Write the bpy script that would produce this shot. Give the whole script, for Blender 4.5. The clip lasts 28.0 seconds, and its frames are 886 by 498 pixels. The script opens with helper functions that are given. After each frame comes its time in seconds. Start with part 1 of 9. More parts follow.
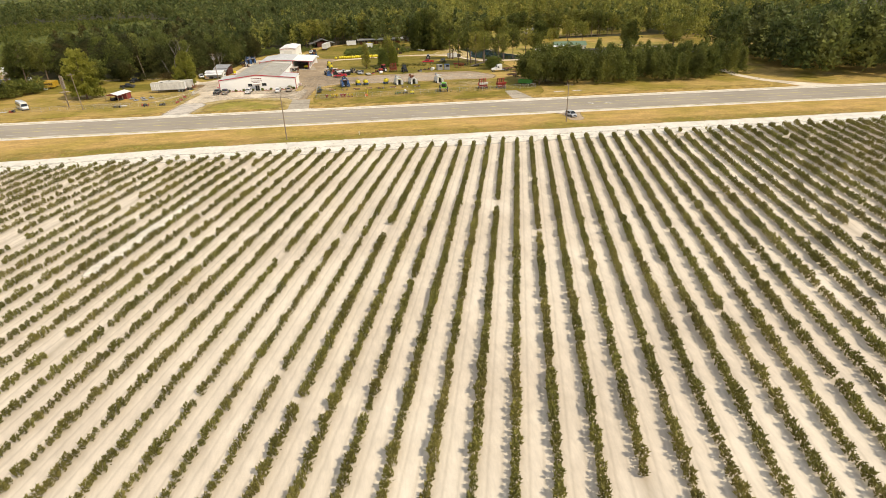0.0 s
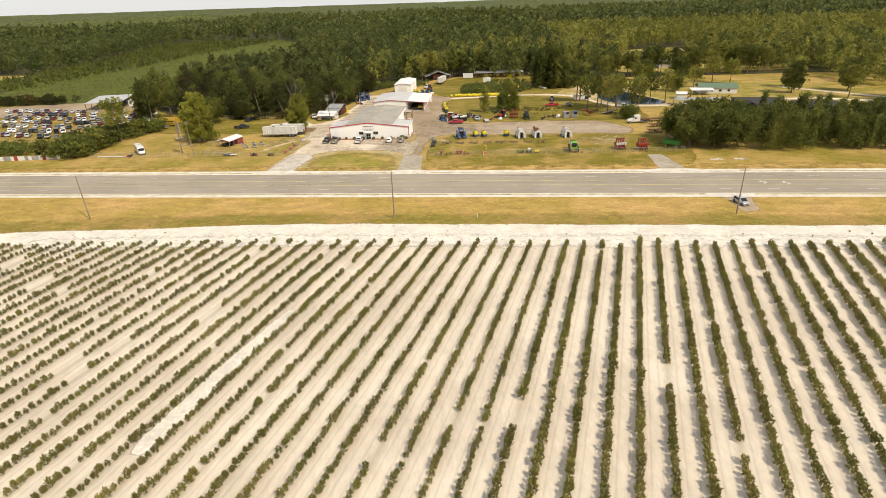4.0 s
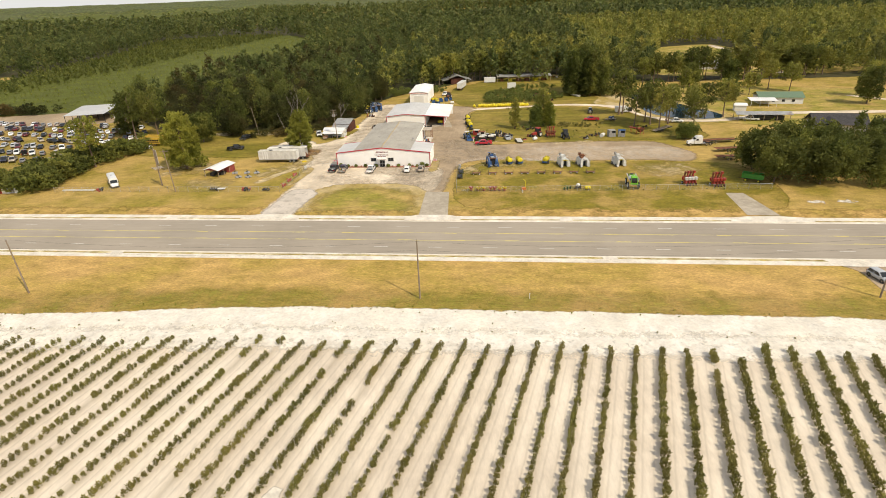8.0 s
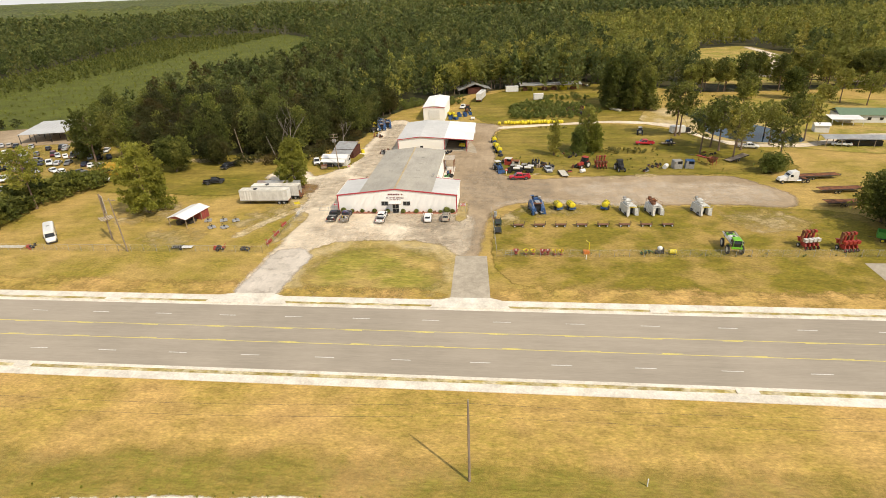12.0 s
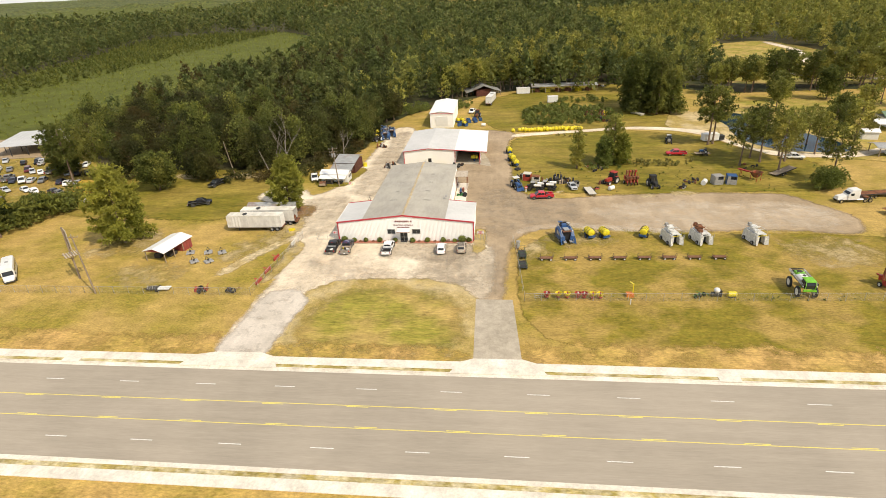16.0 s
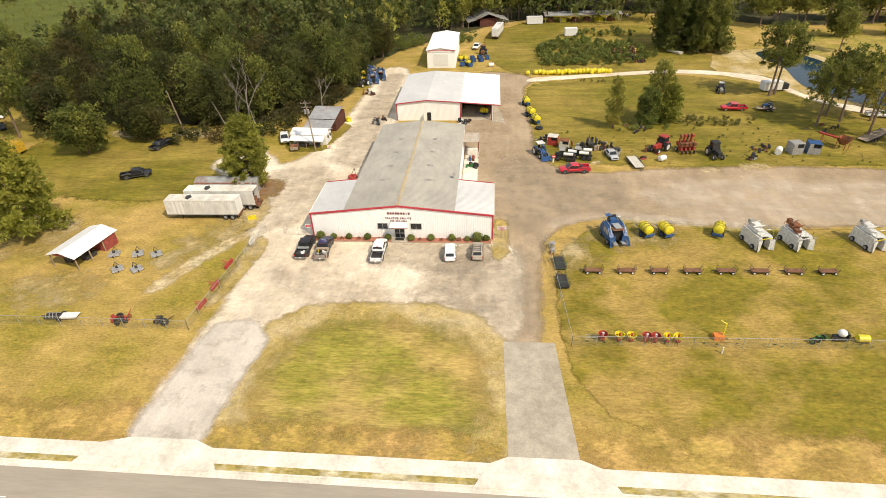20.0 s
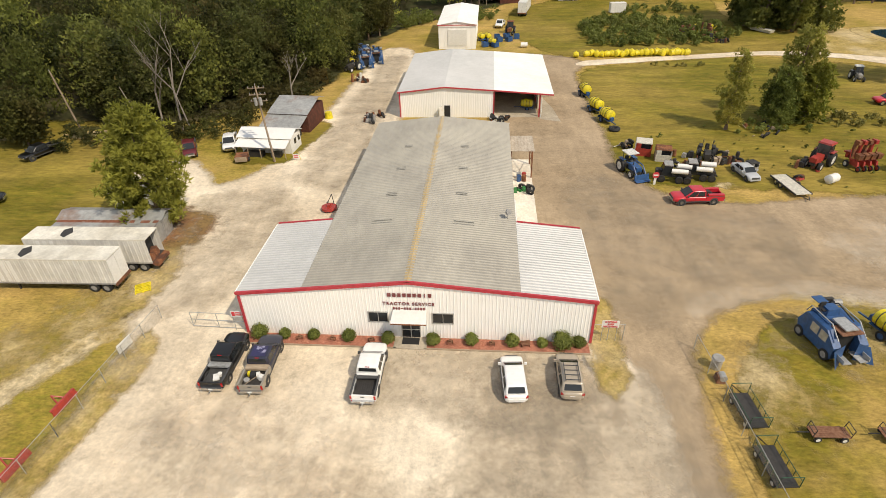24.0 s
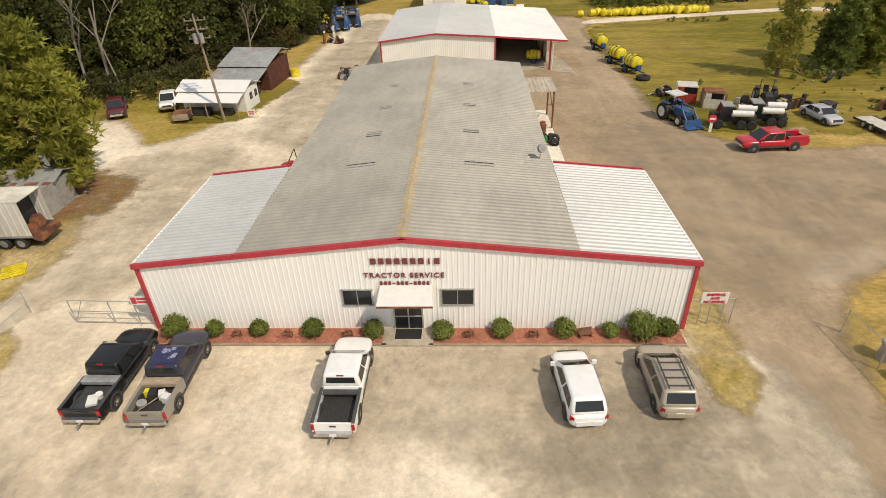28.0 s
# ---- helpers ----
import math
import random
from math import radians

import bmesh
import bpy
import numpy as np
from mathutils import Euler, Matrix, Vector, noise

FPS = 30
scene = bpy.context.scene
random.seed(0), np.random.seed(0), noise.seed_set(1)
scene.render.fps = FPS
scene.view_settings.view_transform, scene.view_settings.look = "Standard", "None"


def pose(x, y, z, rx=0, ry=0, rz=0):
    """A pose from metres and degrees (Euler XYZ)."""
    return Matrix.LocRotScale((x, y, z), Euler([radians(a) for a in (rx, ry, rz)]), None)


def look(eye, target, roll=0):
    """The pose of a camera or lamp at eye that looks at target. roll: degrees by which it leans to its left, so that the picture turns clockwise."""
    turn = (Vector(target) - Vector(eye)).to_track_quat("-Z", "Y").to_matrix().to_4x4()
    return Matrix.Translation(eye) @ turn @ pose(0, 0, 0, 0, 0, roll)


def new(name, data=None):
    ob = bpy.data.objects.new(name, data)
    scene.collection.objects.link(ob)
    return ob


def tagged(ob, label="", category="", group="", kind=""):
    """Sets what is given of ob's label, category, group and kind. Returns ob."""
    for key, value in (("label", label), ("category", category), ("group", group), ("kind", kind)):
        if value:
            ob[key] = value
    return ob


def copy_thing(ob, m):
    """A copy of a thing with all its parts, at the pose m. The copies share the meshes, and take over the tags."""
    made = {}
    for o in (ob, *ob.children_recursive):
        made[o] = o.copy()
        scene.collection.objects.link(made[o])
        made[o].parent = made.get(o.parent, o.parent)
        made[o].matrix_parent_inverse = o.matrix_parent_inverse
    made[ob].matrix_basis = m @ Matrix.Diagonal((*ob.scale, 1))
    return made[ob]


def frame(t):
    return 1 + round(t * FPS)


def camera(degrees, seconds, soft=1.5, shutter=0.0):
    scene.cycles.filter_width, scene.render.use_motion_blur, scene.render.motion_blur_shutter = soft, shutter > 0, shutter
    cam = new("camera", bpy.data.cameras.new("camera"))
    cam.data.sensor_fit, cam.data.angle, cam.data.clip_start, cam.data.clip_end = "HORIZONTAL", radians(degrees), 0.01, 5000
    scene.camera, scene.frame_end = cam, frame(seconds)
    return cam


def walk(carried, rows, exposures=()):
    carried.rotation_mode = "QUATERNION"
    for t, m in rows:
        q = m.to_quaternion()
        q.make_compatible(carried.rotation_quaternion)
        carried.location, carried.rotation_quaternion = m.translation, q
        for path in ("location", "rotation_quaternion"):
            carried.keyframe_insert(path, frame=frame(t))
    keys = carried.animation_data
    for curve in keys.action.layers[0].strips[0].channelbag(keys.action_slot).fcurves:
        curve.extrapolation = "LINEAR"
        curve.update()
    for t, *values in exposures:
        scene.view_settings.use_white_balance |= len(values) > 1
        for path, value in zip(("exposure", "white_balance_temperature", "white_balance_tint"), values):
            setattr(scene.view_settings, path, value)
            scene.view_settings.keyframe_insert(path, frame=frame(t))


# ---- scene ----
cam = camera(77.6, 28.0, 0.75)
# seconds, eye in metres, pose angles in degrees
PATH = [
    (0.0, 49.61, -239.21, 38.99, 63.95, 1.46, -6.56),
    (0.5, 49.11, -235.16, 40.21, 71.54, 1.44, -6.6),
    (1.0, 48.6, -231.1, 41.44, 71.62, 1.52, -4.06),
    (1.5, 48.09, -227.04, 42.67, 71.74, 1.71, 1.26),
    (2.0, 47.57, -223.0, 43.91, 71.77, 1.76, 2.66),
    (2.5, 47.03, -218.96, 45.15, 71.79, 1.78, 3.21),
    (3.0, 46.46, -214.94, 46.36, 70.33, 1.91, 3.59),
    (3.5, 45.87, -210.92, 47.53, 65.74, 1.81, 3.99),
    (5.5, 42.66, -194.72, 50.77, 65.21, 1.93, 4.73),
    (6.0, 41.54, -190.13, 51.12, 65.03, 1.93, 4.81),
    (6.5, 40.38, -185.43, 51.4, 64.91, 1.92, 4.96),
    (7.0, 39.15, -180.6, 51.62, 64.79, 1.94, 5.04),
    (7.5, 37.88, -175.64, 51.77, 64.7, 1.95, 5.12),
    (8.0, 36.55, -170.55, 51.88, 64.59, 1.96, 5.17),
    (8.5, 35.17, -165.34, 51.94, 64.52, 1.96, 5.19),
    (9.0, 33.76, -160.02, 51.98, 64.46, 1.93, 5.21),
    (9.5, 32.32, -154.65, 51.99, 64.4, 1.87, 5.25),
    (10.0, 30.89, -149.25, 52.01, 64.35, 1.77, 5.29),
    (10.5, 29.47, -143.9, 52.02, 64.3, 1.76, 5.35),
    (11.0, 28.1, -138.69, 52.04, 64.25, 1.82, 5.37),
    (11.5, 26.82, -133.71, 52.06, 64.25, 1.89, 5.35),
    (12.0, 25.62, -129.05, 52.09, 64.29, 1.96, 5.38),
    (12.5, 24.52, -124.76, 52.12, 64.35, 2.02, 5.4),
    (14.5, 22.46, -116.43, 52.38, 64.18, 2.42, 5.48),
    (15.0, 22.01, -114.55, 52.44, 63.93, 2.44, 5.41),
    (15.5, 21.54, -112.54, 52.49, 63.86, 2.48, 5.42),
    (16.0, 21.01, -110.25, 52.53, 63.8, 2.45, 5.38),
    (16.5, 20.41, -107.57, 52.53, 63.73, 2.29, 4.43),
    (17.0, 19.73, -104.45, 52.49, 63.74, 2.22, 4.42),
    (17.5, 18.98, -100.89, 52.37, 63.81, 2.13, 4.42),
    (18.0, 18.18, -96.92, 52.13, 63.85, 2.04, 4.46),
    (18.5, 17.34, -92.58, 51.75, 63.87, 1.96, 4.48),
    (19.0, 16.46, -87.92, 51.2, 63.08, 1.87, 4.49),
    (19.5, 15.56, -83.01, 50.51, 56.52, 1.85, 4.49),
    (20.0, 14.64, -78.0, 49.65, 56.53, 1.81, 4.5),
    (20.5, 13.68, -72.94, 48.6, 56.64, 1.82, 4.52),
    (21.0, 12.68, -67.8, 47.31, 56.64, 1.83, 4.53),
    (21.5, 11.64, -62.6, 45.79, 56.32, 1.75, 4.48),
    (23.5, 6.89, -40.47, 35.58, 56.35, 1.38, 4.25),
    (24.0, 5.99, -36.12, 33.34, 56.62, 1.47, 4.25),
    (24.5, 5.17, -32.18, 31.2, 56.75, 1.63, 4.29),
    (25.0, 4.48, -28.98, 29.21, 57.7, 1.79, 4.23),
    (25.5, 3.94, -26.69, 27.44, 57.55, 1.88, 4.0),
    (26.0, 3.56, -25.33, 25.92, 57.25, 1.8, 3.74),
    (26.5, 3.31, -24.7, 24.66, 57.41, 1.75, 2.42),
    (27.0, 3.19, -24.5, 23.51, 57.69, 1.78, 2.3),
    (27.5, 3.15, -24.46, 22.34, 57.57, 1.81, 2.16),
    (28.0, 3.15, -24.44, 21.12, 57.42, 1.78, 2.05),
]
walk(cam, [(t, pose(x, y, z, rx, ry, rz)) for t, x, y, z, rx, ry, rz in PATH],
     exposures=[(0, 0.0), (8, 0.0), (13, 0.1), (20, 0.22), (24, -0.03), (27, -0.16), (28, -0.18)])

# ---- light ----
SUN_DIR = Vector((7.84, -6.67, 11.9)).normalized()
world = bpy.data.worlds.new("sky")
scene.world = world
world.use_nodes = True
wn = world.node_tree.nodes
sky = wn.new("ShaderNodeTexSky")
sky.sky_type = "NISHITA"
sky.sun_disc = False
sky.sun_elevation = math.asin(SUN_DIR.z)
sky.sun_rotation = math.atan2(SUN_DIR.x, SUN_DIR.y)
sky.air_density, sky.dust_density, sky.ozone_density = 1.0, 0.6, 1.0
wn["Background"].inputs["Strength"].default_value = 0.12
# thin white haze low in the sky
up = wn.new("ShaderNodeSeparateXYZ")
world.node_tree.links.new(wn.new("ShaderNodeTexCoord").outputs["Generated"], up.inputs[0])
low = wn.new("ShaderNodeMapRange")
low.inputs["From Min"].default_value, low.inputs["From Max"].default_value = 0.08, 0.42
low.inputs["To Min"].default_value, low.inputs["To Max"].default_value = 0.85, 0.5
world.node_tree.links.new(up.outputs["Z"], low.inputs["Value"])
haze = wn.new("ShaderNodeMix")
haze.data_type = "RGBA"
world.node_tree.links.new(low.outputs["Result"], haze.inputs["Factor"])
world.node_tree.links.new(sky.outputs[0], haze.inputs["A"])
haze.inputs["B"].default_value = (6.93, 6.9, 6.88, 1)
world.node_tree.links.new(haze.outputs["Result"], wn["Background"].inputs["Color"])
sun = new("sun", bpy.data.lights.new("sun", "SUN"))
sun.data.energy, sun.data.angle, sun.data.color = 3.7, radians(0.9), (1.0, 0.87, 0.68)
sun.matrix_world = look(SUN_DIR * 500, (0, 0, 0))


# ---- materials ----
def ramp(nt, fac, stops):
    r = nt.nodes.new("ShaderNodeValToRGB")
    el = r.color_ramp.elements
    while len(el) < len(stops):
        el.new(0.5)
    for e, (p, c) in zip(el, stops):
        e.position, e.color = p, (*c, 1) if len(c) == 3 else c
    nt.links.new(fac, r.inputs[0])
    return r.outputs[0]


def noise_tex(nt, vec, scale, detail=4.0, rough=0.55, stretch=None):
    n = nt.nodes.new("ShaderNodeTexNoise")
    n.inputs["Scale"].default_value, n.inputs["Detail"].default_value, n.inputs["Roughness"].default_value = scale, detail, rough
    if stretch:
        m = nt.nodes.new("ShaderNodeMapping")
        m.inputs["Scale"].default_value = stretch
        nt.links.new(vec, m.inputs["Vector"])
        vec = m.outputs[0]
    nt.links.new(vec, n.inputs["Vector"])
    return n.outputs["Fac"]


def mixc(nt, fac, a, b, mode="MIX"):
    m = nt.nodes.new("ShaderNodeMix")
    m.data_type, m.blend_type = "RGBA", mode
    for value, sock in ((fac, m.inputs[0]), (a, m.inputs[6]), (b, m.inputs[7])):
        if isinstance(value, (int, float)):
            sock.default_value = value
        elif isinstance(value, tuple):
            sock.default_value = (*value, 1)
        else:
            nt.links.new(value, sock)
    return m.outputs[2]


def maths(nt, op, a, b=0.0, clamp=False):
    m = nt.nodes.new("ShaderNodeMath")
    m.operation, m.use_clamp = op, clamp
    for value, sock in ((a, m.inputs[0]), (b, m.inputs[1])):
        if isinstance(value, (int, float)):
            sock.default_value = value
        else:
            nt.links.new(value, sock)
    return m.outputs[0]


def base(name, rough=0.8, metal=0.0):
    m = bpy.data.materials.new(name)
    m.use_nodes = True
    nt = m.node_tree
    b = nt.nodes["Principled BSDF"]
    b.inputs["Roughness"].default_value, b.inputs["Metallic"].default_value = rough, metal
    if rough >= 0.8:
        b.inputs["Specular IOR Level"].default_value = 0.15
    pos = nt.nodes.new("ShaderNodeNewGeometry").outputs["Position"]
    return m, nt, b, pos


def bump(nt, b, height, strength, dist):
    n = nt.nodes.new("ShaderNodeBump")
    n.inputs["Strength"].default_value, n.inputs["Distance"].default_value = strength, dist
    nt.links.new(height, n.inputs["Height"])
    nt.links.new(n.outputs[0], b.inputs["Normal"])


def surface(name, c1, c2, scale=2.0, c3=None, scale2=0.2, rough=0.85, metal=0.0, relief=0.2, dist=0.02, stretch=None, fine=(0.35, 0.65), wide=(0.42, 0.62), speck=0.15, blotch=0.18, streak=0.0):
    """Two colours mixed by a fine noise, a third by a wide one, with fine relief."""
    m, nt, b, pos = base(name, rough, metal)
    n1 = noise_tex(nt, pos, scale, 5, 0.6, stretch)
    col = ramp(nt, n1, [(fine[0], c1), (fine[1], c2)])
    if c3:
        n2 = noise_tex(nt, pos, scale2, 4, 0.6)
        col = mixc(nt, ramp(nt, n2, [(wide[0], (0, 0, 0)), (wide[1], (1, 1, 1))]), col, c3)
    # blotches and specks
    for sc, lo, hi in ((scale * 0.28, 1 - blotch, 1 + blotch * 0.9), (scale * 2.4, 1 - speck, 1 + speck * 0.9)):
        k = ramp(nt, noise_tex(nt, pos, sc, 6, 0.7, stretch), [(0.32, (lo, lo, lo)), (0.68, (hi, hi, hi))])
        col = mixc(nt, 1.0, col, k, "MULTIPLY")
    if streak:
        # long faint ruts, pebbles and dark damp spots
        for sc, st, lo, hi in ((0.55, (1.3, 0.16, 1.0), 1 - streak, 1 + streak * 0.8), (0.3, (0.25, 1.2, 1.0), 1 - streak * 0.7, 1 + streak * 0.5), (9.0, None, 1 - streak, 1 + streak * 0.7)):
            k = ramp(nt, noise_tex(nt, pos, sc, 6, 0.68, st), [(0.36, (lo, lo, lo)), (0.62, (hi, hi, hi))])
            col = mixc(nt, 1.0, col, k, "MULTIPLY")
    nt.links.new(col, b.inputs["Base Color"])
    if relief:
        bump(nt, b, noise_tex(nt, pos, scale * 3, 4, 0.65), relief, dist)
    return m


def paint(name, col, rough=0.35, metal=0.0, dirt=0.25, coat=0.0, scale=3.0):
    """Painted or bare sheet with faint dirt."""
    m, nt, b, pos = base(name, rough, metal)
    dark = tuple(c * (1 - dirt) * (0.98 - 0.3 * dirt) + 0.02 * dirt for c in col)
    nt.links.new(ramp(nt, noise_tex(nt, pos, scale, 5, 0.65), [(0.4, dark), (0.62, col)]), b.inputs["Base Color"])
    b.inputs["Coat Weight"].default_value = coat
    b.inputs["Coat Roughness"].default_value = 0.08
    return m


def edged(m, soft=0.5, scale=0.6):
    """Lets the rim of a ground patch break up: opacity falls with the rim's attribute and a noise."""
    nt = m.node_tree
    out = nt.nodes["Material Output"]
    pos = nt.nodes.new("ShaderNodeNewGeometry").outputs["Position"]
    a = nt.nodes.new("ShaderNodeAttribute")
    a.attribute_name = "rim"
    n = maths(nt, "ADD", maths(nt, "MULTIPLY", maths(nt, "SUBTRACT", noise_tex(nt, pos, scale, 7, 0.72), 0.5), 2.4), maths(nt, "MULTIPLY", a.outputs["Fac"], 1.7))
    fac = maths(nt, "MULTIPLY", maths(nt, "SUBTRACT", n, 0.42), 1.0 / soft, True)
    t, mx = nt.nodes.new("ShaderNodeBsdfTransparent"), nt.nodes.new("ShaderNodeMixShader")
    nt.links.new(fac, mx.inputs[0])
    nt.links.new(t.outputs[0], mx.inputs[1])
    nt.links.new(nt.nodes["Principled BSDF"].outputs[0], mx.inputs[2])
    nt.links.new(mx.outputs[0], out.inputs["Surface"])
    return m


def leaves(name, dark, light, tip=None, rough=0.6, cell=0.0, brown=0.0):
    """Foliage: the colour varies leaf by leaf, clump by clump and, with a cell size in metres, from tree to tree."""
    m, nt, b, pos = base(name, rough)
    geo = nt.nodes.new("ShaderNodeNewGeometry")
    info = nt.nodes.new("ShaderNodeObjectInfo")
    col = mixc(nt, geo.outputs["Random Per Island"], dark, light)
    wide = noise_tex(nt, pos, 0.085, 4)
    col = mixc(nt, maths(nt, "MULTIPLY", ramp(nt, wide, [(0.42, (0, 0, 0)), (0.6, (1, 1, 1))]), 0.62), col, tip or light)
    shade = ramp(nt, noise_tex(nt, pos, 0.16, 2), [(0.38, (0.72, 0.72, 0.72)), (0.62, (1.16, 1.16, 1.16))])
    col = mixc(nt, 1.0, col, shade, "MULTIPLY")
    if cell:
        flat = nt.nodes.new("ShaderNodeVectorMath")
        flat.operation = "MULTIPLY"
        flat.inputs[1].default_value = (1 / cell, 1 / cell, 0)
        nt.links.new(pos, flat.inputs[0])
        vor = nt.nodes.new("ShaderNodeTexVoronoi")
        vor.inputs["Scale"].default_value = 1.0
        nt.links.new(flat.outputs[0], vor.inputs["Vector"])
        rgb = nt.nodes.new("ShaderNodeSeparateColor")
        nt.links.new(vor.outputs["Color"], rgb.inputs[0])
        tone = ramp(nt, rgb.outputs[0], [(0.0, (0.62, 0.66, 0.62)), (0.5, (0.95, 0.97, 0.92)), (1.0, (1.38, 1.30, 1.1))])
        col = mixc(nt, 1.0, col, tone, "MULTIPLY")
        if brown:
            warm = mixc(nt, 1.0, col, (1.5, 0.92, 0.95), "MULTIPLY")
            col = mixc(nt, maths(nt, "MULTIPLY", ramp(nt, rgb.outputs[1], [(0.6, (0, 0, 0)), (0.8, (1, 1, 1))]), brown), col, warm)
    col = mixc(nt, maths(nt, "MULTIPLY", info.outputs["Random"], 0.25), col, dark)
    nt.links.new(col, b.inputs["Base Color"])
    b.inputs["Specular IOR Level"].default_value = 0.2
    tl, mx = nt.nodes.new("ShaderNodeBsdfTranslucent"), nt.nodes.new("ShaderNodeMixShader")
    nt.links.new(col, tl.inputs["Color"])
    mx.inputs[0].default_value = 0.4
    nt.links.new(b.outputs[0], mx.inputs[1])
    nt.links.new(tl.outputs[0], mx.inputs[2])
    nt.links.new(mx.outputs[0], nt.nodes["Material Output"].inputs["Surface"])
    return m


M = {}
M["grass"] = surface("dry_grass", (0.345, 0.253, 0.048), (0.225, 0.193, 0.028), 1.6, (0.45, 0.308, 0.095), 0.05, relief=0.8, dist=0.1, speck=0.36, blotch=0.24, wide=(0.40, 0.58), stretch=(0.55, 1.0, 1.0))
M["meadow"] = edged(surface("mown_meadow", (0.225, 0.176, 0.024), (0.130, 0.124, 0.013), 0.9, (0.285, 0.212, 0.045), 0.045, relief=0.8, dist=0.1, speck=0.32, blotch=0.32, stretch=(0.3, 1.0, 1.0)), 0.6, 0.5)
M["dry_meadow"] = edged(surface("dry_meadow", (0.255, 0.192, 0.026), (0.172, 0.150, 0.018), 1.3, (0.375, 0.258, 0.072), 0.075, relief=0.8, dist=0.1, speck=0.36, blotch=0.25, wide=(0.46, 0.60), stretch=(0.45, 1.0, 1.0)), 0.6, 0.5)
M["verge"] = edged(surface("verge_grass", (0.47, 0.315, 0.085), (0.34, 0.255, 0.055), 1.3, (0.52, 0.335, 0.115), 0.045, relief=0.7, dist=0.08, speck=0.34, blotch=0.26, stretch=(0.5, 1.0, 1.0)), 0.5, 0.25)
M["lawn"] = edged(surface("green_grass", (0.355, 0.288, 0.058), (0.230, 0.218, 0.032), 1.4, (0.46, 0.325, 0.105), 0.09, relief=0.7, dist=0.08, speck=0.36, blotch=0.22, stretch=(0.25, 1.0, 1.0)), 1.3, 0.3)
M["kerb_grass"] = surface("kerb_grass", (0.46, 0.36, 0.12), (0.26, 0.21, 0.055), 1.6, (0.60, 0.52, 0.34), 0.35, relief=0.7, dist=0.06, speck=0.34, blotch=0.3, stretch=(0.4, 1.0, 1.0))
M["straw"] = edged(surface("worn_grass", (0.46, 0.33, 0.12), (0.30, 0.235, 0.06), 1.6, (0.52, 0.41, 0.22), 0.12, relief=0.5, dist=0.05, speck=0.28, blotch=0.26), 0.7, 0.3)
M["scrape"] = edged(surface("scraped_sand", (0.60, 0.465, 0.24), (0.46, 0.345, 0.15), 1.6, (0.66, 0.54, 0.33), 0.3, relief=0.5, dist=0.05, speck=0.3, blotch=0.2), 0.9, 0.75)
M["sand"] = edged(surface("field_sand", (0.65, 0.565, 0.45), (0.585, 0.505, 0.40), 0.9, (0.70, 0.62, 0.50), 0.05, relief=0.4, dist=0.05, stretch=(1.0, 0.3, 1.0), speck=0.08, blotch=0.09))
nt = M["sand"].node_tree
sep = nt.nodes.new("ShaderNodeSeparateXYZ")
nt.links.new(nt.nodes.new("ShaderNodeNewGeometry").outputs["Position"], sep.inputs[0])
across = maths(nt, "ADD", maths(nt, "SUBTRACT", sep.outputs[0], maths(nt, "MULTIPLY", sep.outputs[1], 0.24)), -74.18)
wob = maths(nt, "MULTIPLY", maths(nt, "SUBTRACT", noise_tex(nt, nt.nodes["Geometry"].outputs["Position"], 0.4, 4), 0.5), 0.3)
lane = maths(nt, "FRACT", maths(nt, "DIVIDE", maths(nt, "ADD", across, wob), 3.78))
tone = ramp(nt, lane, [(0.0, (0.80, 0.78, 0.74)), (0.14, (0.93, 0.92, 0.90)), (0.27, (1.05, 1.05, 1.05)), (0.33, (0.91, 0.90, 0.88)), (0.39, (1.06, 1.06, 1.06)), (0.5, (1.1, 1.1, 1.1)), (0.62, (1.06, 1.06, 1.06)), (0.68, (0.91, 0.90, 0.88)), (0.74, (1.07, 1.07, 1.07)), (0.88, (0.93, 0.92, 0.90)), (1.0, (0.80, 0.78, 0.74))])
b = nt.nodes["Principled BSDF"]
nt.links.new(mixc(nt, 1.0, b.inputs["Base Color"].links[0].from_socket, tone, "MULTIPLY"), b.inputs["Base Color"])
M["whitesand"] = edged(surface("white_sand", (0.80, 0.76, 0.67), (0.68, 0.62, 0.52), 0.7, (0.74, 0.68, 0.57), 0.1, relief=0.4, dist=0.05))
M["dirt"] = edged(surface("pale_dirt", (0.70, 0.59, 0.435), (0.575, 0.48, 0.35), 0.9, (0.79, 0.69, 0.535), 0.07, relief=0.35, dist=0.03, speck=0.16, blotch=0.12, streak=0.07), 1.1, 0.5)
M["gravel"] = edged(surface("grey_gravel", (0.375, 0.285, 0.182), (0.305, 0.23, 0.146), 1.0, (0.43, 0.33, 0.217), 0.05, relief=0.35, dist=0.03, speck=0.18, blotch=0.13, streak=0.08), 1.1, 0.5)
M["dirt_soft"] = edged(surface("washed_gravel", (0.77, 0.67, 0.52), (0.67, 0.575, 0.435), 0.9, (0.82, 0.73, 0.585), 0.1, relief=0.3, dist=0.03, streak=0.07), 1.9, 0.22)
M["stain"] = edged(surface("trodden_ground", (0.46, 0.385, 0.28), (0.40, 0.335, 0.245), 1.2, (0.36, 0.30, 0.22), 0.25, relief=0.3, dist=0.03, streak=0.08), 2.0, 0.3)
M["asphalt"] = surface("road_asphalt", (0.352, 0.306, 0.242), (0.322, 0.280, 0.221), 3.0, (0.382, 0.331, 0.262), 0.05, rough=0.9, relief=0.15, dist=0.01, stretch=(0.08, 1.0, 1.0), blotch=0.07, speck=0.07)
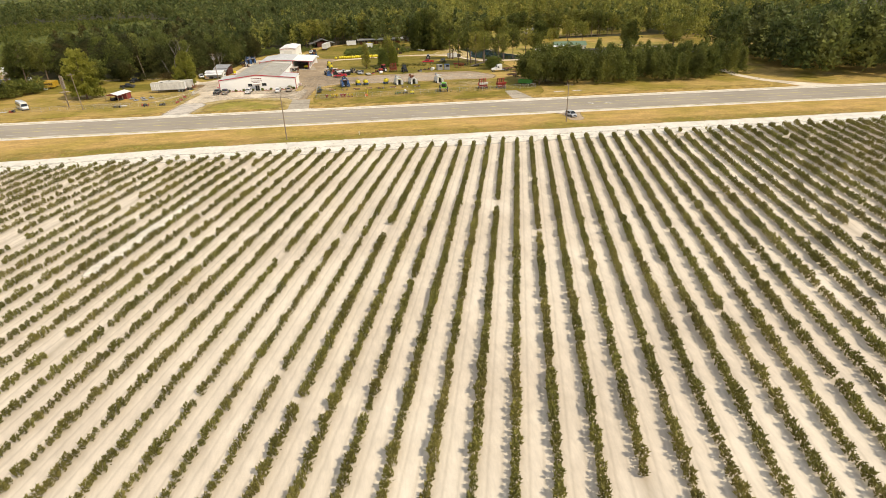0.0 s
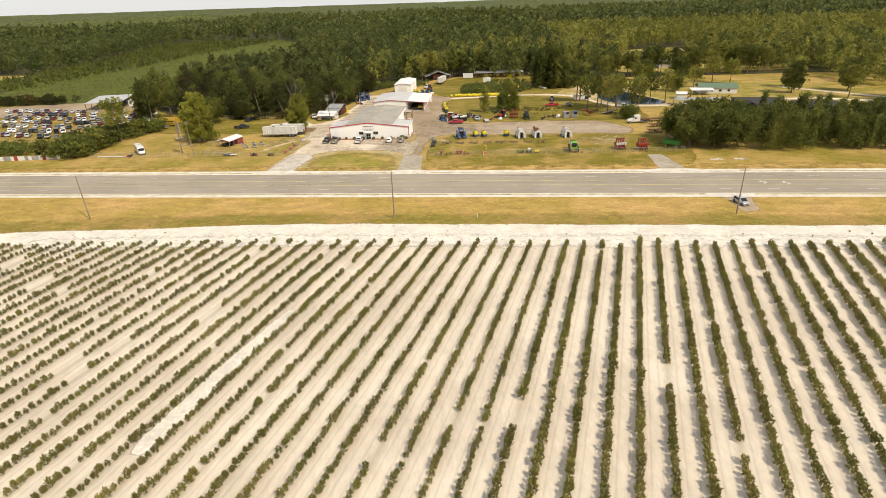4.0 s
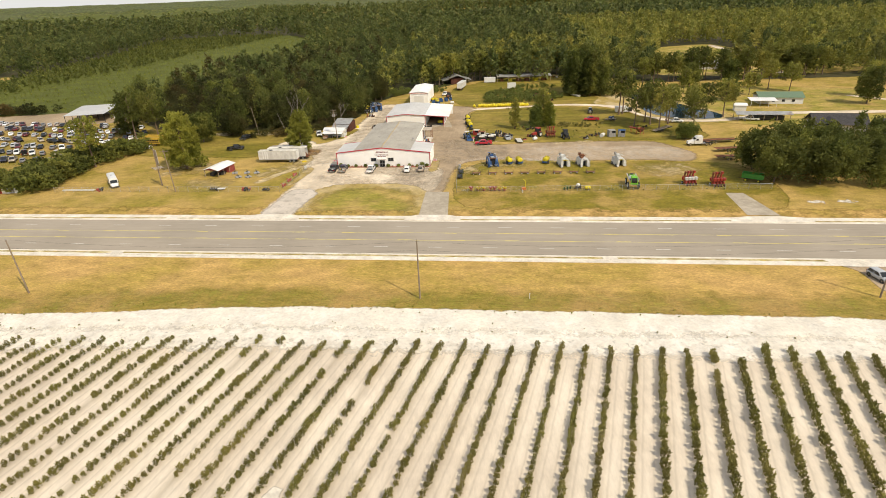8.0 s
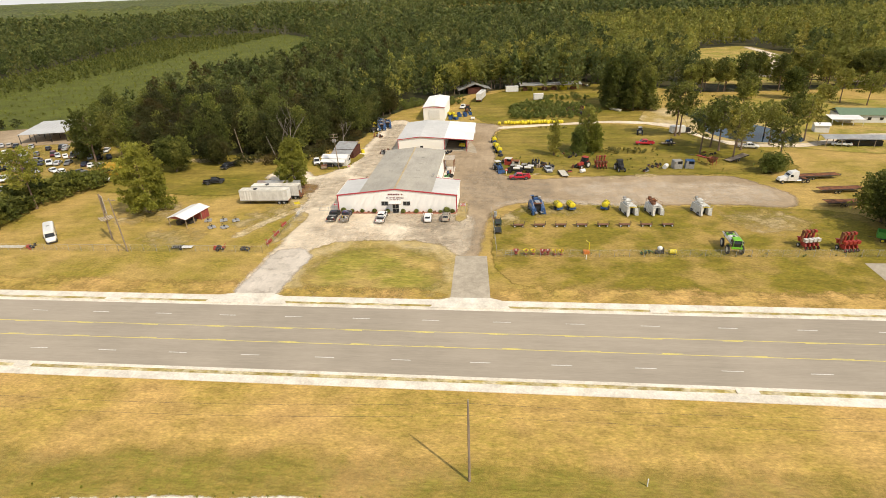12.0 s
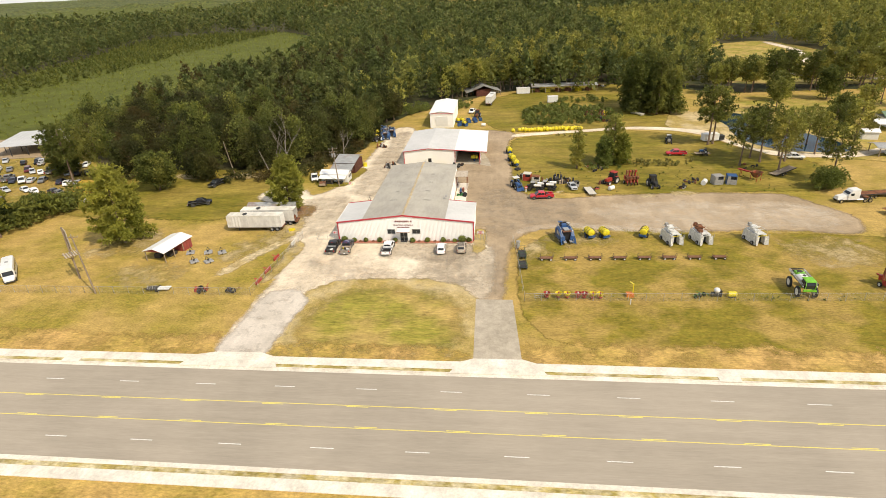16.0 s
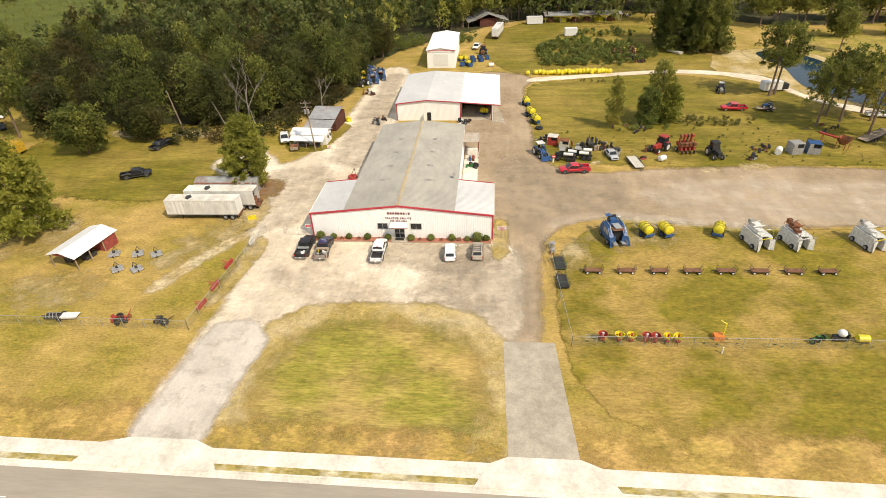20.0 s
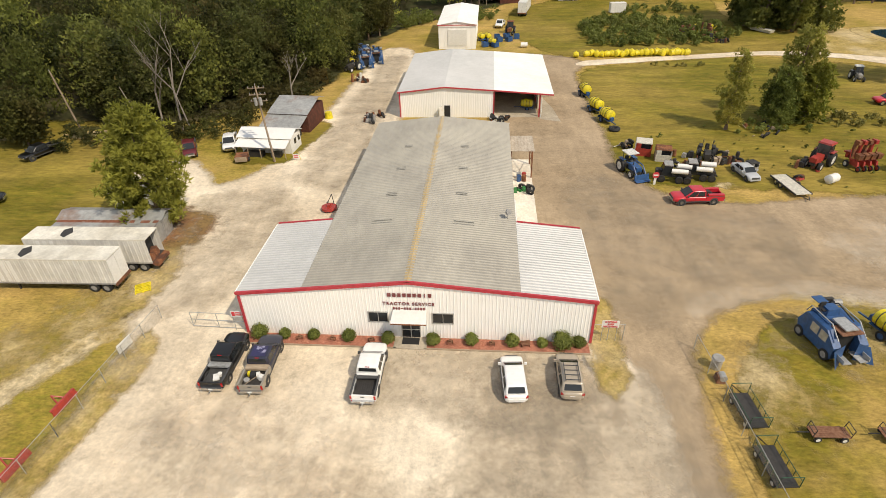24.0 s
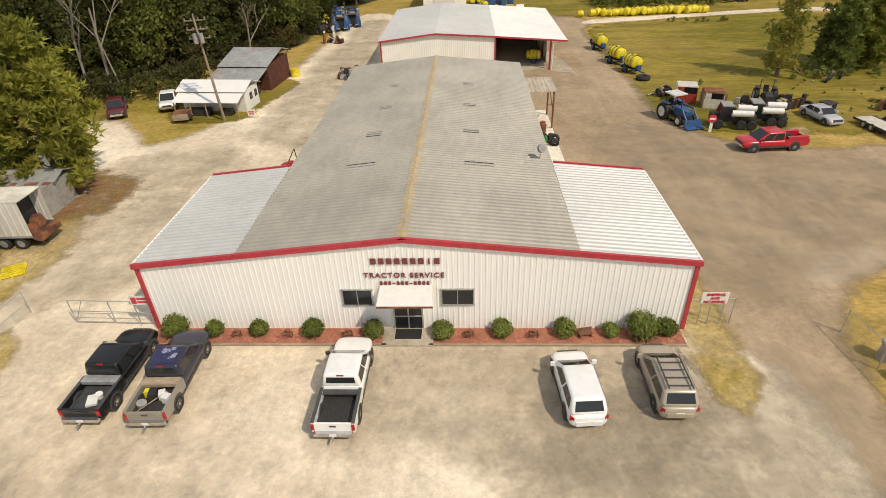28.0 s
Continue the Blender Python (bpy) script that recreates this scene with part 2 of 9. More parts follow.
M["drive_asphalt"] = surface("drive_asphalt", (0.405, 0.352, 0.270), (0.350, 0.304, 0.232), 2.5, (0.45, 0.392, 0.305), 0.2, rough=0.9, relief=0.15, dist=0.01)
M["worn_asphalt"] = edged(surface("worn_asphalt", (0.56, 0.50, 0.42), (0.49, 0.435, 0.36), 1.2, (0.62, 0.555, 0.47), 0.15, relief=0.2, dist=0.02, speck=0.1, blotch=0.08, streak=0.06), 0.9, 0.4)
M["concrete"] = surface("pale_concrete", (0.72, 0.66, 0.55), (0.62, 0.56, 0.46), 1.2, (0.76, 0.70, 0.60), 0.3, rough=0.85, relief=0.1, dist=0.01)
M["young_pine"] = edged(surface("young_pine_field", (0.085, 0.100, 0.014), (0.125, 0.135, 0.020), 0.3, (0.095, 0.108, 0.015), 0.02, relief=0.8, dist=0.6, speck=0.3, blotch=0.3), 0.6, 0.1)
M["line_white"] = paint("white_road_paint", (0.78, 0.76, 0.70), 0.7, dirt=0.2)
M["line_yellow"] = paint("yellow_road_paint", (0.82, 0.70, 0.15), 0.7, dirt=0.12)
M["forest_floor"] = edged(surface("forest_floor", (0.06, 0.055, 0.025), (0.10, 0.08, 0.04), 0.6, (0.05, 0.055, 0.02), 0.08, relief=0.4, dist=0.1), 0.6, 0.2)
M["needles"] = edged(surface("pine_straw", (0.20, 0.085, 0.04), (0.30, 0.16, 0.08), 2.0, (0.26, 0.17, 0.07), 0.3, relief=0.4, dist=0.04), 0.8, 0.6)
M["bark"] = surface("bark", (0.16, 0.11, 0.075), (0.24, 0.175, 0.125), 6, relief=0.5, dist=0.03, stretch=(1, 1, 0.2))
M["deadwood"] = surface("grey_dead_wood", (0.20, 0.175, 0.145), (0.29, 0.255, 0.215), 6, relief=0.3, dist=0.02, stretch=(1, 1, 0.2))
M["oak"] = leaves("oak_leaves", (0.037, 0.046, 0.014), (0.104, 0.115, 0.031), (0.112, 0.096, 0.039), cell=7.0, brown=0.45)
M["pine"] = leaves("pine_needles", (0.150, 0.165, 0.026), (0.380, 0.385, 0.062), (0.385, 0.365, 0.066))
# brighter copy of the pine needles: sunlight on the crowns put into the colour
M["sunlit_pine"] = leaves("sunlit_pine_needles", (0.175, 0.185, 0.040), (0.400, 0.400, 0.088), (0.400, 0.370, 0.098), cell=6.0, brown=0.15)
M["pine_dark"] = leaves("dark_pine_needles", (0.082, 0.100, 0.024), (0.220, 0.238, 0.053), (0.230, 0.230, 0.060), cell=5.0)
M["woods"] = leaves("far_woods_leaves", (0.072, 0.094, 0.030), (0.195, 0.228, 0.064), (0.215, 0.228, 0.074), cell=8.0, brown=0.2)
M["bush"] = leaves("shrub_leaves", (0.100, 0.128, 0.030), (0.265, 0.300, 0.065), (0.265, 0.275, 0.072))
M["berry"] = leaves("berry_bush_leaves", (0.150, 0.146, 0.038), (0.345, 0.322, 0.083), (0.315, 0.260, 0.086))


# ---- mesh helpers ----
class MB:
    """A small mesh builder: plain lists of corners and faces."""

    def __init__(self):
        self.v, self.f = [], []

    def add(self, verts, faces):
        k = len(self.v)
        self.v += [tuple(p) for p in verts]
        self.f += [tuple(i + k for i in f) for f in faces]
        return self

    def box(self, c, s, rz=0.0, top=1.0, topy=None):
        """A block centred at c; its top may be smaller than its foot."""
        ty = top if topy is None else topy
        co, si = math.cos(radians(rz)), math.sin(radians(rz))
        vs = []
        for z, kx, ky in ((-0.5, 1, 1), (0.5, top, ty)):
            for x, y in ((-0.5, -0.5), (0.5, -0.5), (0.5, 0.5), (-0.5, 0.5)):
                a, b2 = x * s[0] * kx, y * s[1] * ky
                vs.append((c[0] + a * co - b2 * si, c[1] + a * si + b2 * co, c[2] + z * s[2]))
        return self.add(vs, [(3, 2, 1, 0), (4, 5, 6, 7), (0, 1, 5, 4), (1, 2, 6, 5), (2, 3, 7, 6), (3, 0, 4, 7)])

    def cyl(self, p0, p1, r0, r1=None, n=10, caps=True):
        r1 = r0 if r1 is None else r1
        p0, p1 = Vector(p0), Vector(p1)
        d = (p1 - p0).normalized()
        a = d.orthogonal().normalized()
        b2 = d.cross(a)
        vs = []
        for p, r in ((p0, r0), (p1, r1)):
            for i in range(n):
                t = 2 * math.pi * i / n
                vs.append(p + (a * math.cos(t) + b2 * math.sin(t)) * r)
        fs = [(i, (i + 1) % n, n + (i + 1) % n, n + i) for i in range(n)]
        if caps:
            fs += [tuple(range(n - 1, -1, -1)), tuple(range(n, 2 * n))]
        return self.add(vs, fs)

    def tube(self, pts, r, n=6):
        for p, q in zip(pts, pts[1:]):
            self.cyl(p, q, r, r, n)
        return self

    def prism(self, prof, lo, hi, axis=1):
        """A closed outline swept from lo to hi along an axis; the outline lies in the other two (in order)."""
        n = len(prof)
        o = [i for i in range(3) if i != axis]
        vs = []
        for t in (lo, hi):
            for a, b2 in prof:
                p = [0, 0, 0]
                p[axis], p[o[0]], p[o[1]] = t, a, b2
                vs.append(p)
        return self.add(vs, [(i, (i + 1) % n, n + (i + 1) % n, n + i) for i in range(n)] + [tuple(range(n - 1, -1, -1)), tuple(range(n, 2 * n))])

    def loft(self, rings, caps=True):
        """Rings of equal count joined in order."""
        n = len(rings[0])
        vs = [p for r in rings for p in r]
        fs = []
        for k in range(len(rings) - 1):
            fs += [(k * n + i, k * n + (i + 1) % n, (k + 1) * n + (i + 1) % n, (k + 1) * n + i) for i in range(n)]
        if caps:
            fs += [tuple(range(n - 1, -1, -1)), tuple(range((len(rings) - 1) * n, len(rings) * n))]
        return self.add(vs, fs)

    def torus(self, c, axis, R, r, n=14, m=6):
        c, d = Vector(c), Vector(axis).normalized()
        a = d.orthogonal().normalized()
        b2 = d.cross(a)
        rings = []
        for i in range(n + 1):
            t = 2 * math.pi * i / n
            o = a * math.cos(t) + b2 * math.sin(t)
            rings.append([c + o * (R + r * math.cos(2 * math.pi * j / m)) + d * (r * math.sin(2 * math.pi * j / m)) for j in range(m)])
        return self.loft(rings, False)

    def ball(self, c, r, n=8, m=5, sq=1.0, sx=1.0, sy=1.0):
        rings = []
        for k in range(m + 1):
            t = math.pi * (k / m - 0.5)
            q = max(0.02, math.cos(t))
            rings.append([(c[0] + r * sx * q * math.cos(2 * math.pi * i / n), c[1] + r * sy * q * math.sin(2 * math.pi * i / n), c[2] + r * sq * math.sin(t)) for i in range(n)])
        return self.loft(rings)

    def mesh(self, name, mat, smooth=False):
        me = bpy.data.meshes.new(name)
        me.from_pydata(self.v, [], self.f)
        bm = bmesh.new()
        bm.from_mesh(me)
        bmesh.ops.recalc_face_normals(bm, faces=bm.faces)
        bm.to_mesh(me)
        bm.free()
        me.materials.append(M[mat] if isinstance(mat, str) else mat)
        if smooth:
            me.polygons.foreach_set("use_smooth", [True] * len(me.polygons))
            me.set_sharp_from_angle(angle=radians(38))
        return me


def part(name, mb, mat, parent=None, label="", smooth=False):
    """One mesh object from a builder, under a thing or a part."""
    ob = new(name, mb.mesh(name, mat, smooth))
    ob.parent = parent
    if label:
        ob["label"] = label
    return ob


def thing(name, label, category, group="", kind="", at=None):
    e = new(name)
    e.empty_display_size = 0.3
    if at is not None:
        e.matrix_basis = at
    return tagged(e, label, category, group, kind)


def solid(name, mb, mat, label, category="", kind="", group="", smooth=False, at=None):
    ob = part(name, mb, mat, None, "", smooth)
    if at is not None:
        ob.matrix_basis = at
    return tagged(ob, label, category, group, kind)


def raw_mesh(name, verts, tris, mat, smooth=False):
    """A mesh from arrays, for foliage."""
    me = bpy.data.meshes.new(name)
    verts, tris = np.asarray(verts, np.float32), np.asarray(tris, np.int32)
    k = tris.shape[1]
    me.vertices.add(len(verts))
    me.vertices.foreach_set("co", verts.ravel())
    me.loops.add(tris.size)
    me.loops.foreach_set("vertex_index", tris.ravel())
    me.polygons.add(len(tris))
    me.polygons.foreach_set("loop_start", np.arange(0, tris.size, k, dtype=np.int32))
    me.polygons.foreach_set("use_smooth", np.full(len(tris), smooth))
    me.update(calc_edges=True)
    me.validate()
    me.materials.append(M[mat] if isinstance(mat, str) else mat)
    return me


def patch(name, pts, z, mat, label, rim=1.2, wobble=0.35, step=2.0, kind="structure", core=1.0):
    """A flat ground patch with a loose rim: an outline of a few corners, roughened, with an inner ring where it is fully opaque."""
    rng = random.Random(name)
    ring = []
    n = len(pts)
    for i in range(n):
        a, b2 = Vector(pts[i]), Vector(pts[(i + 1) % n])
        k = max(1, int((b2 - a).length / step))
        for j in range(k):
            p = a.lerp(b2, j / k)
            w = wobble * (1 if k > 1 else 0.3)
            ring.append(p + Vector((rng.uniform(-w, w), rng.uniform(-w, w))))
    for _ in range(2):
        ring = [(ring[i - 1] + ring[i] * 2 + ring[(i + 1) % len(ring)]) / 4 for i in range(len(ring))]
    area = sum(ring[i - 1].x * ring[i].y - ring[i].x * ring[i - 1].y for i in range(len(ring)))
    s = 1 if area > 0 else -1
    m = len(ring)
    outer = []
    for i in range(m):
        t = (ring[(i + 1) % m] - ring[i - 1]).normalized()
        outer.append(ring[i] + Vector((t.y, -t.x)) * s * rim)
    vs = [(p.x, p.y, z) for p in ring] + [(p.x, p.y, z) for p in outer]
    fs = [tuple(range(m)) if s > 0 else tuple(range(m - 1, -1, -1))]
    fs += [(i, m + i, m + (i + 1) % m, (i + 1) % m) if s > 0 else (i, (i + 1) % m, m + (i + 1) % m, m + i) for i in range(m)]
    me = bpy.data.meshes.new(name)
    me.from_pydata(vs, [], fs)
    at = me.attributes.new("rim", "FLOAT", "POINT")
    at.data.foreach_set("value", [core] * m + [0.0] * m)
    me.materials.append(M[mat])
    return tagged(new(name, me), label, "ground", "", kind)


# ---- ground, road and field ----
CX, CY, SLOPE = 0.0, -55.25, -0.0065


def road_y(x):
    return CY + SLOPE * (x - CX) - (0.00009 * (x - 90) ** 2 if x > 90 else 0)


def strip(mb, o0, o1, z, x0, x1, step=20.0, h=0.0):
    """A band along the road between two offsets from its middle; h gives it thickness downwards."""
    n = max(1, int(abs(x1 - x0) / step))
    xs = [x0 + (x1 - x0) * i / n for i in range(n + 1)]
    vs, fs = [], []
    for x in xs:
        y = road_y(x)
        vs += [(x, y + o0, z), (x, y + o1, z)]
        if h:
            vs += [(x, y + o0, z - h), (x, y + o1, z - h)]
    k = 4 if h else 2
    for i in range(n):
        a, b2 = i * k, (i + 1) * k
        fs.append((a, b2, b2 + 1, a + 1))
        if h:
            fs += [(a + 2, b2 + 2, b2, a), (a + 1, b2 + 1, b2 + 3, a + 3)]
    if h:
        fs += [(0, 1, 3, 2), (n * k, n * k + 2, n * k + 3, n * k + 1)]
    mb.add(vs, fs)
    return mb


g = MB()
radii = (40, 90, 150, 220, 320, 480, 800, 1400, 2600, 4900)
g.add([(0, 0, 0)] + [(r * math.cos(2 * math.pi * i / 64), r * math.sin(2 * math.pi * i / 64), 0) for r in radii for i in range(64)],
      [(0, 1 + i, 1 + (i + 1) % 64) for i in range(64)] + [(1 + k * 64 + i, 65 + k * 64 + i, 65 + k * 64 + (i + 1) % 64, 1 + k * 64 + (i + 1) % 64) for k in range(len(radii) - 1) for i in range(64)])
solid("ground", g, "grass", "flat dry yellow-green grassland reaching the horizon", "ground", "structure")

solid("road", strip(MB(), -9.05, 9.05, 0.02, -900, 900), "asphalt", "wide five-lane grey asphalt highway with painted lines", "road", "structure")
for side in (1, -1):
    mb = strip(MB(), side * 9.05, side * 9.65, 0.035, -900, 900, h=0.05)
    strip(mb, side * 9.65, side * 9.85, 0.16, -900, 900, h=0.18)
    solid("kerb", mb, "concrete", "pale concrete kerb and gutter along the highway", "kerb", "structure")
solid("pavement_north", strip(MB(), 10.65, 12.5, 0.10, -900, 900, h=0.12), "concrete", "pale concrete footway beside the highway", "pavement", "structure")
solid("pavement_south", strip(MB(), -12.3, -10.6, 0.10, -900, 900, h=0.12), "concrete", "pale concrete footway beside the highway", "pavement", "structure")
for o0, o1 in ((9.85, 10.65), (-10.6, -9.85)):
    solid("kerb_strip", strip(MB(), o0, o1, 0.09, -900, 900, h=0.10), "kerb_grass", "narrow strip of weedy dry grass between kerb and footway", "grass strip", "structure")

mb = MB()
for x0, o in ((0.48, 5.65), (9.4, -5.6)):
    for k in range(-30, 31):
        x = x0 + 12.19 * k
        strip(mb, o - 0.07, o + 0.07, 0.026, x, x + 3.05)
solid("lane_dashes", mb, "line_white", "broken white lane lines on the asphalt", "road marking", "structure")
mb = MB()
for o, s, ph in ((2.2, -1, 0.0), (-2.0, 1, 2.0)):
    strip(mb, o - 0.06, o + 0.06, 0.026, -900, 900)
    for k in range(-30, 31):
        x = ph + 12.19 * k
        strip(mb, o + s * 0.22 - 0.06, o + s * 0.22 + 0.06, 0.026, x, x + 3.05)
solid("turn_lane_lines", mb, "line_yellow", "solid and broken yellow lines of the turning lane", "road marking", "structure")

patch("verge_south", [(-420, road_y(-420) - 12.4), (-200, road_y(-200) - 12.4), (90, road_y(90) - 12.4), (200, road_y(200) - 12.4), (420, road_y(420) - 12.4), (420, -108), (300, -92), (100, -88), (-20, -88), (-50, -91), (-75, -94), (-200, -108), (-420, -130)], 0.012, "verge", "strip of mown dry grass between footway and field", 1.0, 0.5, 12)
patch("sand_field", [(-260, -116), (-75, -97), (-45, -92), (0, -89.5), (120, -89.5), (215, -91), (232, -110), (240, -340), (-260, -340)], 0.02, "sand", "pale sandy field planted with bush rows", 1.5, 0.5, 3)
patch("field_headland", [(-260, -112), (-75, -94), (-45, -91.3), (-8, -88.3), (0, -87.6), (110, -88), (215, -89), (232, -100), (214, -97.5), (110, -95.5), (0, -96), (-45, -98), (-75, -101), (-260, -122)], 0.03, "whitesand", "bare white sand headland at the ends of the rows", 1.2, 0.7, 2.2)

patch("headland_fringe", [(-60, -98), (0, -95), (110, -94.5), (214, -97), (214, -100), (110, -98), (0, -98.5), (-60, -101)], 0.032, "whitesand", "loose white sand washed in among the row ends", 3.5, 0.8, 2.2, core=0.6)
patch("bright_lane", [(11.2, -126), (12.4, -126), (8.3, -143), (4.2, -161), (2.2, -161), (6.3, -143)], 0.026, "whitesand", "freshly raked white sand lane between two rows", 0.9, 0.2, 2.0, core=0.8)
patch("verge_green", [(-200, -98), (-75, -88), (-20, -82), (100, -82), (200, -84), (200, -87), (100, -87.5), (-20, -87.5), (-50, -90.5), (-75, -93.5), (-200, -107)], 0.018, "lawn", "greener weedy edge of the verge beside the sand", 4.5, 0.8, 4, core=0.65)
patch("south_turnout", [(103, -67.4), (113, -67.6), (111, -70.2), (110.5, -78), (108.9, -79), (105.8, -79), (106.5, -70)], 0.03, "gravel", "small grey gravel turnout beside the highway", 0.6, 0.2, 1.5)
mb = MB()
y = road_y(107.5)
mb.add([(101.3, y - 9.66, 0.165), (114.4, y - 9.66, 0.165), (112.5, y - 12.6, 0.13), (104.0, y - 12.6, 0.13)], [(0, 3, 2, 1)])
solid("drive_apron", mb, "concrete", "flared pale concrete apron to the turnout", "drive", "structure")
for cx, s in ((119.9, 1), (126.6, -1)):
    mb = MB()
    cy = road_y(cx) - 0.15
    pts = [(cx + s * 1.1 * math.cos(a), cy + s * 0.9 * math.sin(a)) for a in (-1.6, -1.1, -0.6, -0.1, 0.4, 0.9, 1.3)]
    for (ax, ay), (bx, by) in zip(pts, pts[1:]):
        d = Vector((bx - ax, by - ay)).normalized() * 0.2
        mb.add([(ax + d.y, ay - d.x, 0.027), (bx + d.y, by - d.x, 0.027), (bx - d.y, by + d.x, 0.027), (ax - d.y, ay + d.x, 0.027)], [(0, 1, 2, 3)])
    ex, ey = pts[-1]
    mb.add([(ex, ey + 0.55, 0.027), (ex, ey - 0.55, 0.027), (ex - s * 1.1, ey + 0.05 * s, 0.027)], [(0, 1, 2)])
    solid("turn_arrow", mb, "line_white", "white painted turn arrow on the asphalt", "road marking", "structure")
for k, (x, y) in enumerate(((116.5, -32.6), (124, -32.2))):
    patch("sand_spot", [(x - 2.6, y - 0.5), (x, y - 0.8), (x + 2.8, y - 0.3), (x + 1.5, y + 0.6), (x - 1.5, y + 0.5)], 0.02, "whitesand", "bare white sand spot in the verge", 1.6, 0.4, 1.0, core=0.42)
for x, side in ((-47.4, 1), (53.3, 1), (-49, -1), (60, -1)):
    t = thing("kerb_inlet", "dark storm drain inlet in the concrete kerb", "drain", "storm drain inlets", "structure", at=pose(x, road_y(x) + side * 10.1, 0))
    part("cover", MB().box((0, 0, 0.17), (3.0, 1.1, 0.06)), "concrete", t)
    # a solid dark block stands for the shaded slot of the drain
    part("opening", MB().box((0, -side * 0.5, 0.10), (2.6, 0.2, 0.12)), "forest_floor", t)
# ---- plants ----
def cards(rng, clumps, per, size, up=0.25, spread=0.55, flat=0.8, slim=0.42):
    """Leaf sprays on the skin of a few clumps: bent four-cornered leaves that face outwards, unevenly."""
    c = np.repeat(np.array([q[0] for q in clumps], float), per, 0)
    r = np.repeat(np.array([q[1] for q in clumps], float), per)
    n = len(c)
    d = rng.normal(size=(n, 3))
    d[:, 2] += up
    d /= np.linalg.norm(d, axis=1)[:, None]
    p = c + d * (r * rng.uniform(0.55, 1.12, n))[:, None] * np.array([1, 1, flat])
    nrm = d + rng.normal(size=(n, 3)) * spread
    nrm /= np.linalg.norm(nrm, axis=1)[:, None]
    a = np.cross(nrm, rng.normal(size=(n, 3)))
    a /= np.linalg.norm(a, axis=1)[:, None] + 1e-9
    b2 = np.cross(nrm, a)
    s = size * rng.uniform(0.6, 1.4, n)[:, None]
    v = np.stack([p - a * s * 0.5, p + b2 * s * slim - nrm * s * 0.12, p + a * s * 0.6, p - b2 * s * slim - nrm * s * 0.1], 1).reshape(-1, 3)
    k = np.arange(n)[:, None] * 4
    return v, np.concatenate([k + [0, 2, 1], k + [0, 3, 2]]).astype(int)


ICO = None


def blob(rng, c, r, flat=0.8, jag=0.25):
    """A rough inner mass of twenty faces, so that a crown does not look hollow."""
    global ICO
    if ICO is None:
        bm = bmesh.new()
        bmesh.ops.create_icosphere(bm, subdivisions=1, radius=1)
        ICO = np.array([v.co[:] for v in bm.verts]), np.array([[v.index for v in f.verts] for f in bm.faces])
        bm.free()
    v, t = ICO
    return np.array(c) + v * (r * (1 + rng.uniform(-jag, jag, len(v))))[:, None] * np.array([1, 1, flat]), t


def join(parts):
    vs, ts, k = [], [], 0
    for v, t in parts:
        vs.append(v)
        ts.append(t + k)
        k += len(v)
    return np.concatenate(vs), np.concatenate(ts)


def crown_clumps(rng, h, w):
    """Clumps of a low shrub."""
    out = []
    for _ in range(7):
        a, q = rng.uniform(0, 6.28), rng.uniform(0, 0.3) * w
        out.append(((q * math.cos(a), q * math.sin(a), h * rng.uniform(0.3, 0.75)), w * rng.uniform(0.18, 0.3)))
    return out


def limbs_of(kind, rng, h, w):
    """Limbs of a tree as (foot, tip), in whorls up the trunk. kinds: needle (broad pine, green to the foot), tall (pine with bare trunk), oak."""
    n, z0 = {"needle": (62, 0.13), "tall": (36, 0.44), "oak": (46, 0.16)}[kind]
    out = []
    for i in range(n):
        u = i / (n - 1)
        if kind == "needle":
            reach = min(1.0, 0.72 + 1.3 * u) * (1.03 - u) ** 0.40
        elif kind == "tall":
            reach = math.sqrt(max(0.05, 1 - ((u - 0.38) / 0.66) ** 2))
        else:
            reach = math.sqrt(max(0.06, 1 - ((u - 0.36) / 0.66) ** 2))
        reach *= w * 0.5 * rng.uniform(0.62, 1.08)
        a = i * 2.4 + rng.uniform(-0.5, 0.5)
        z = h * (z0 + (0.95 - z0) * u)
        rise = reach * {"needle": -0.12 + 0.4 * u, "tall": 0.05 + 0.35 * u, "oak": 0.35}[kind] + rng.uniform(-0.03, 0.03) * h
        foot = Vector((0, 0, max(h * 0.08, z - reach * 0.25)))
        out.append((foot, Vector((reach * math.cos(a), reach * math.sin(a), max(0.4, z + rise)))))
    return out


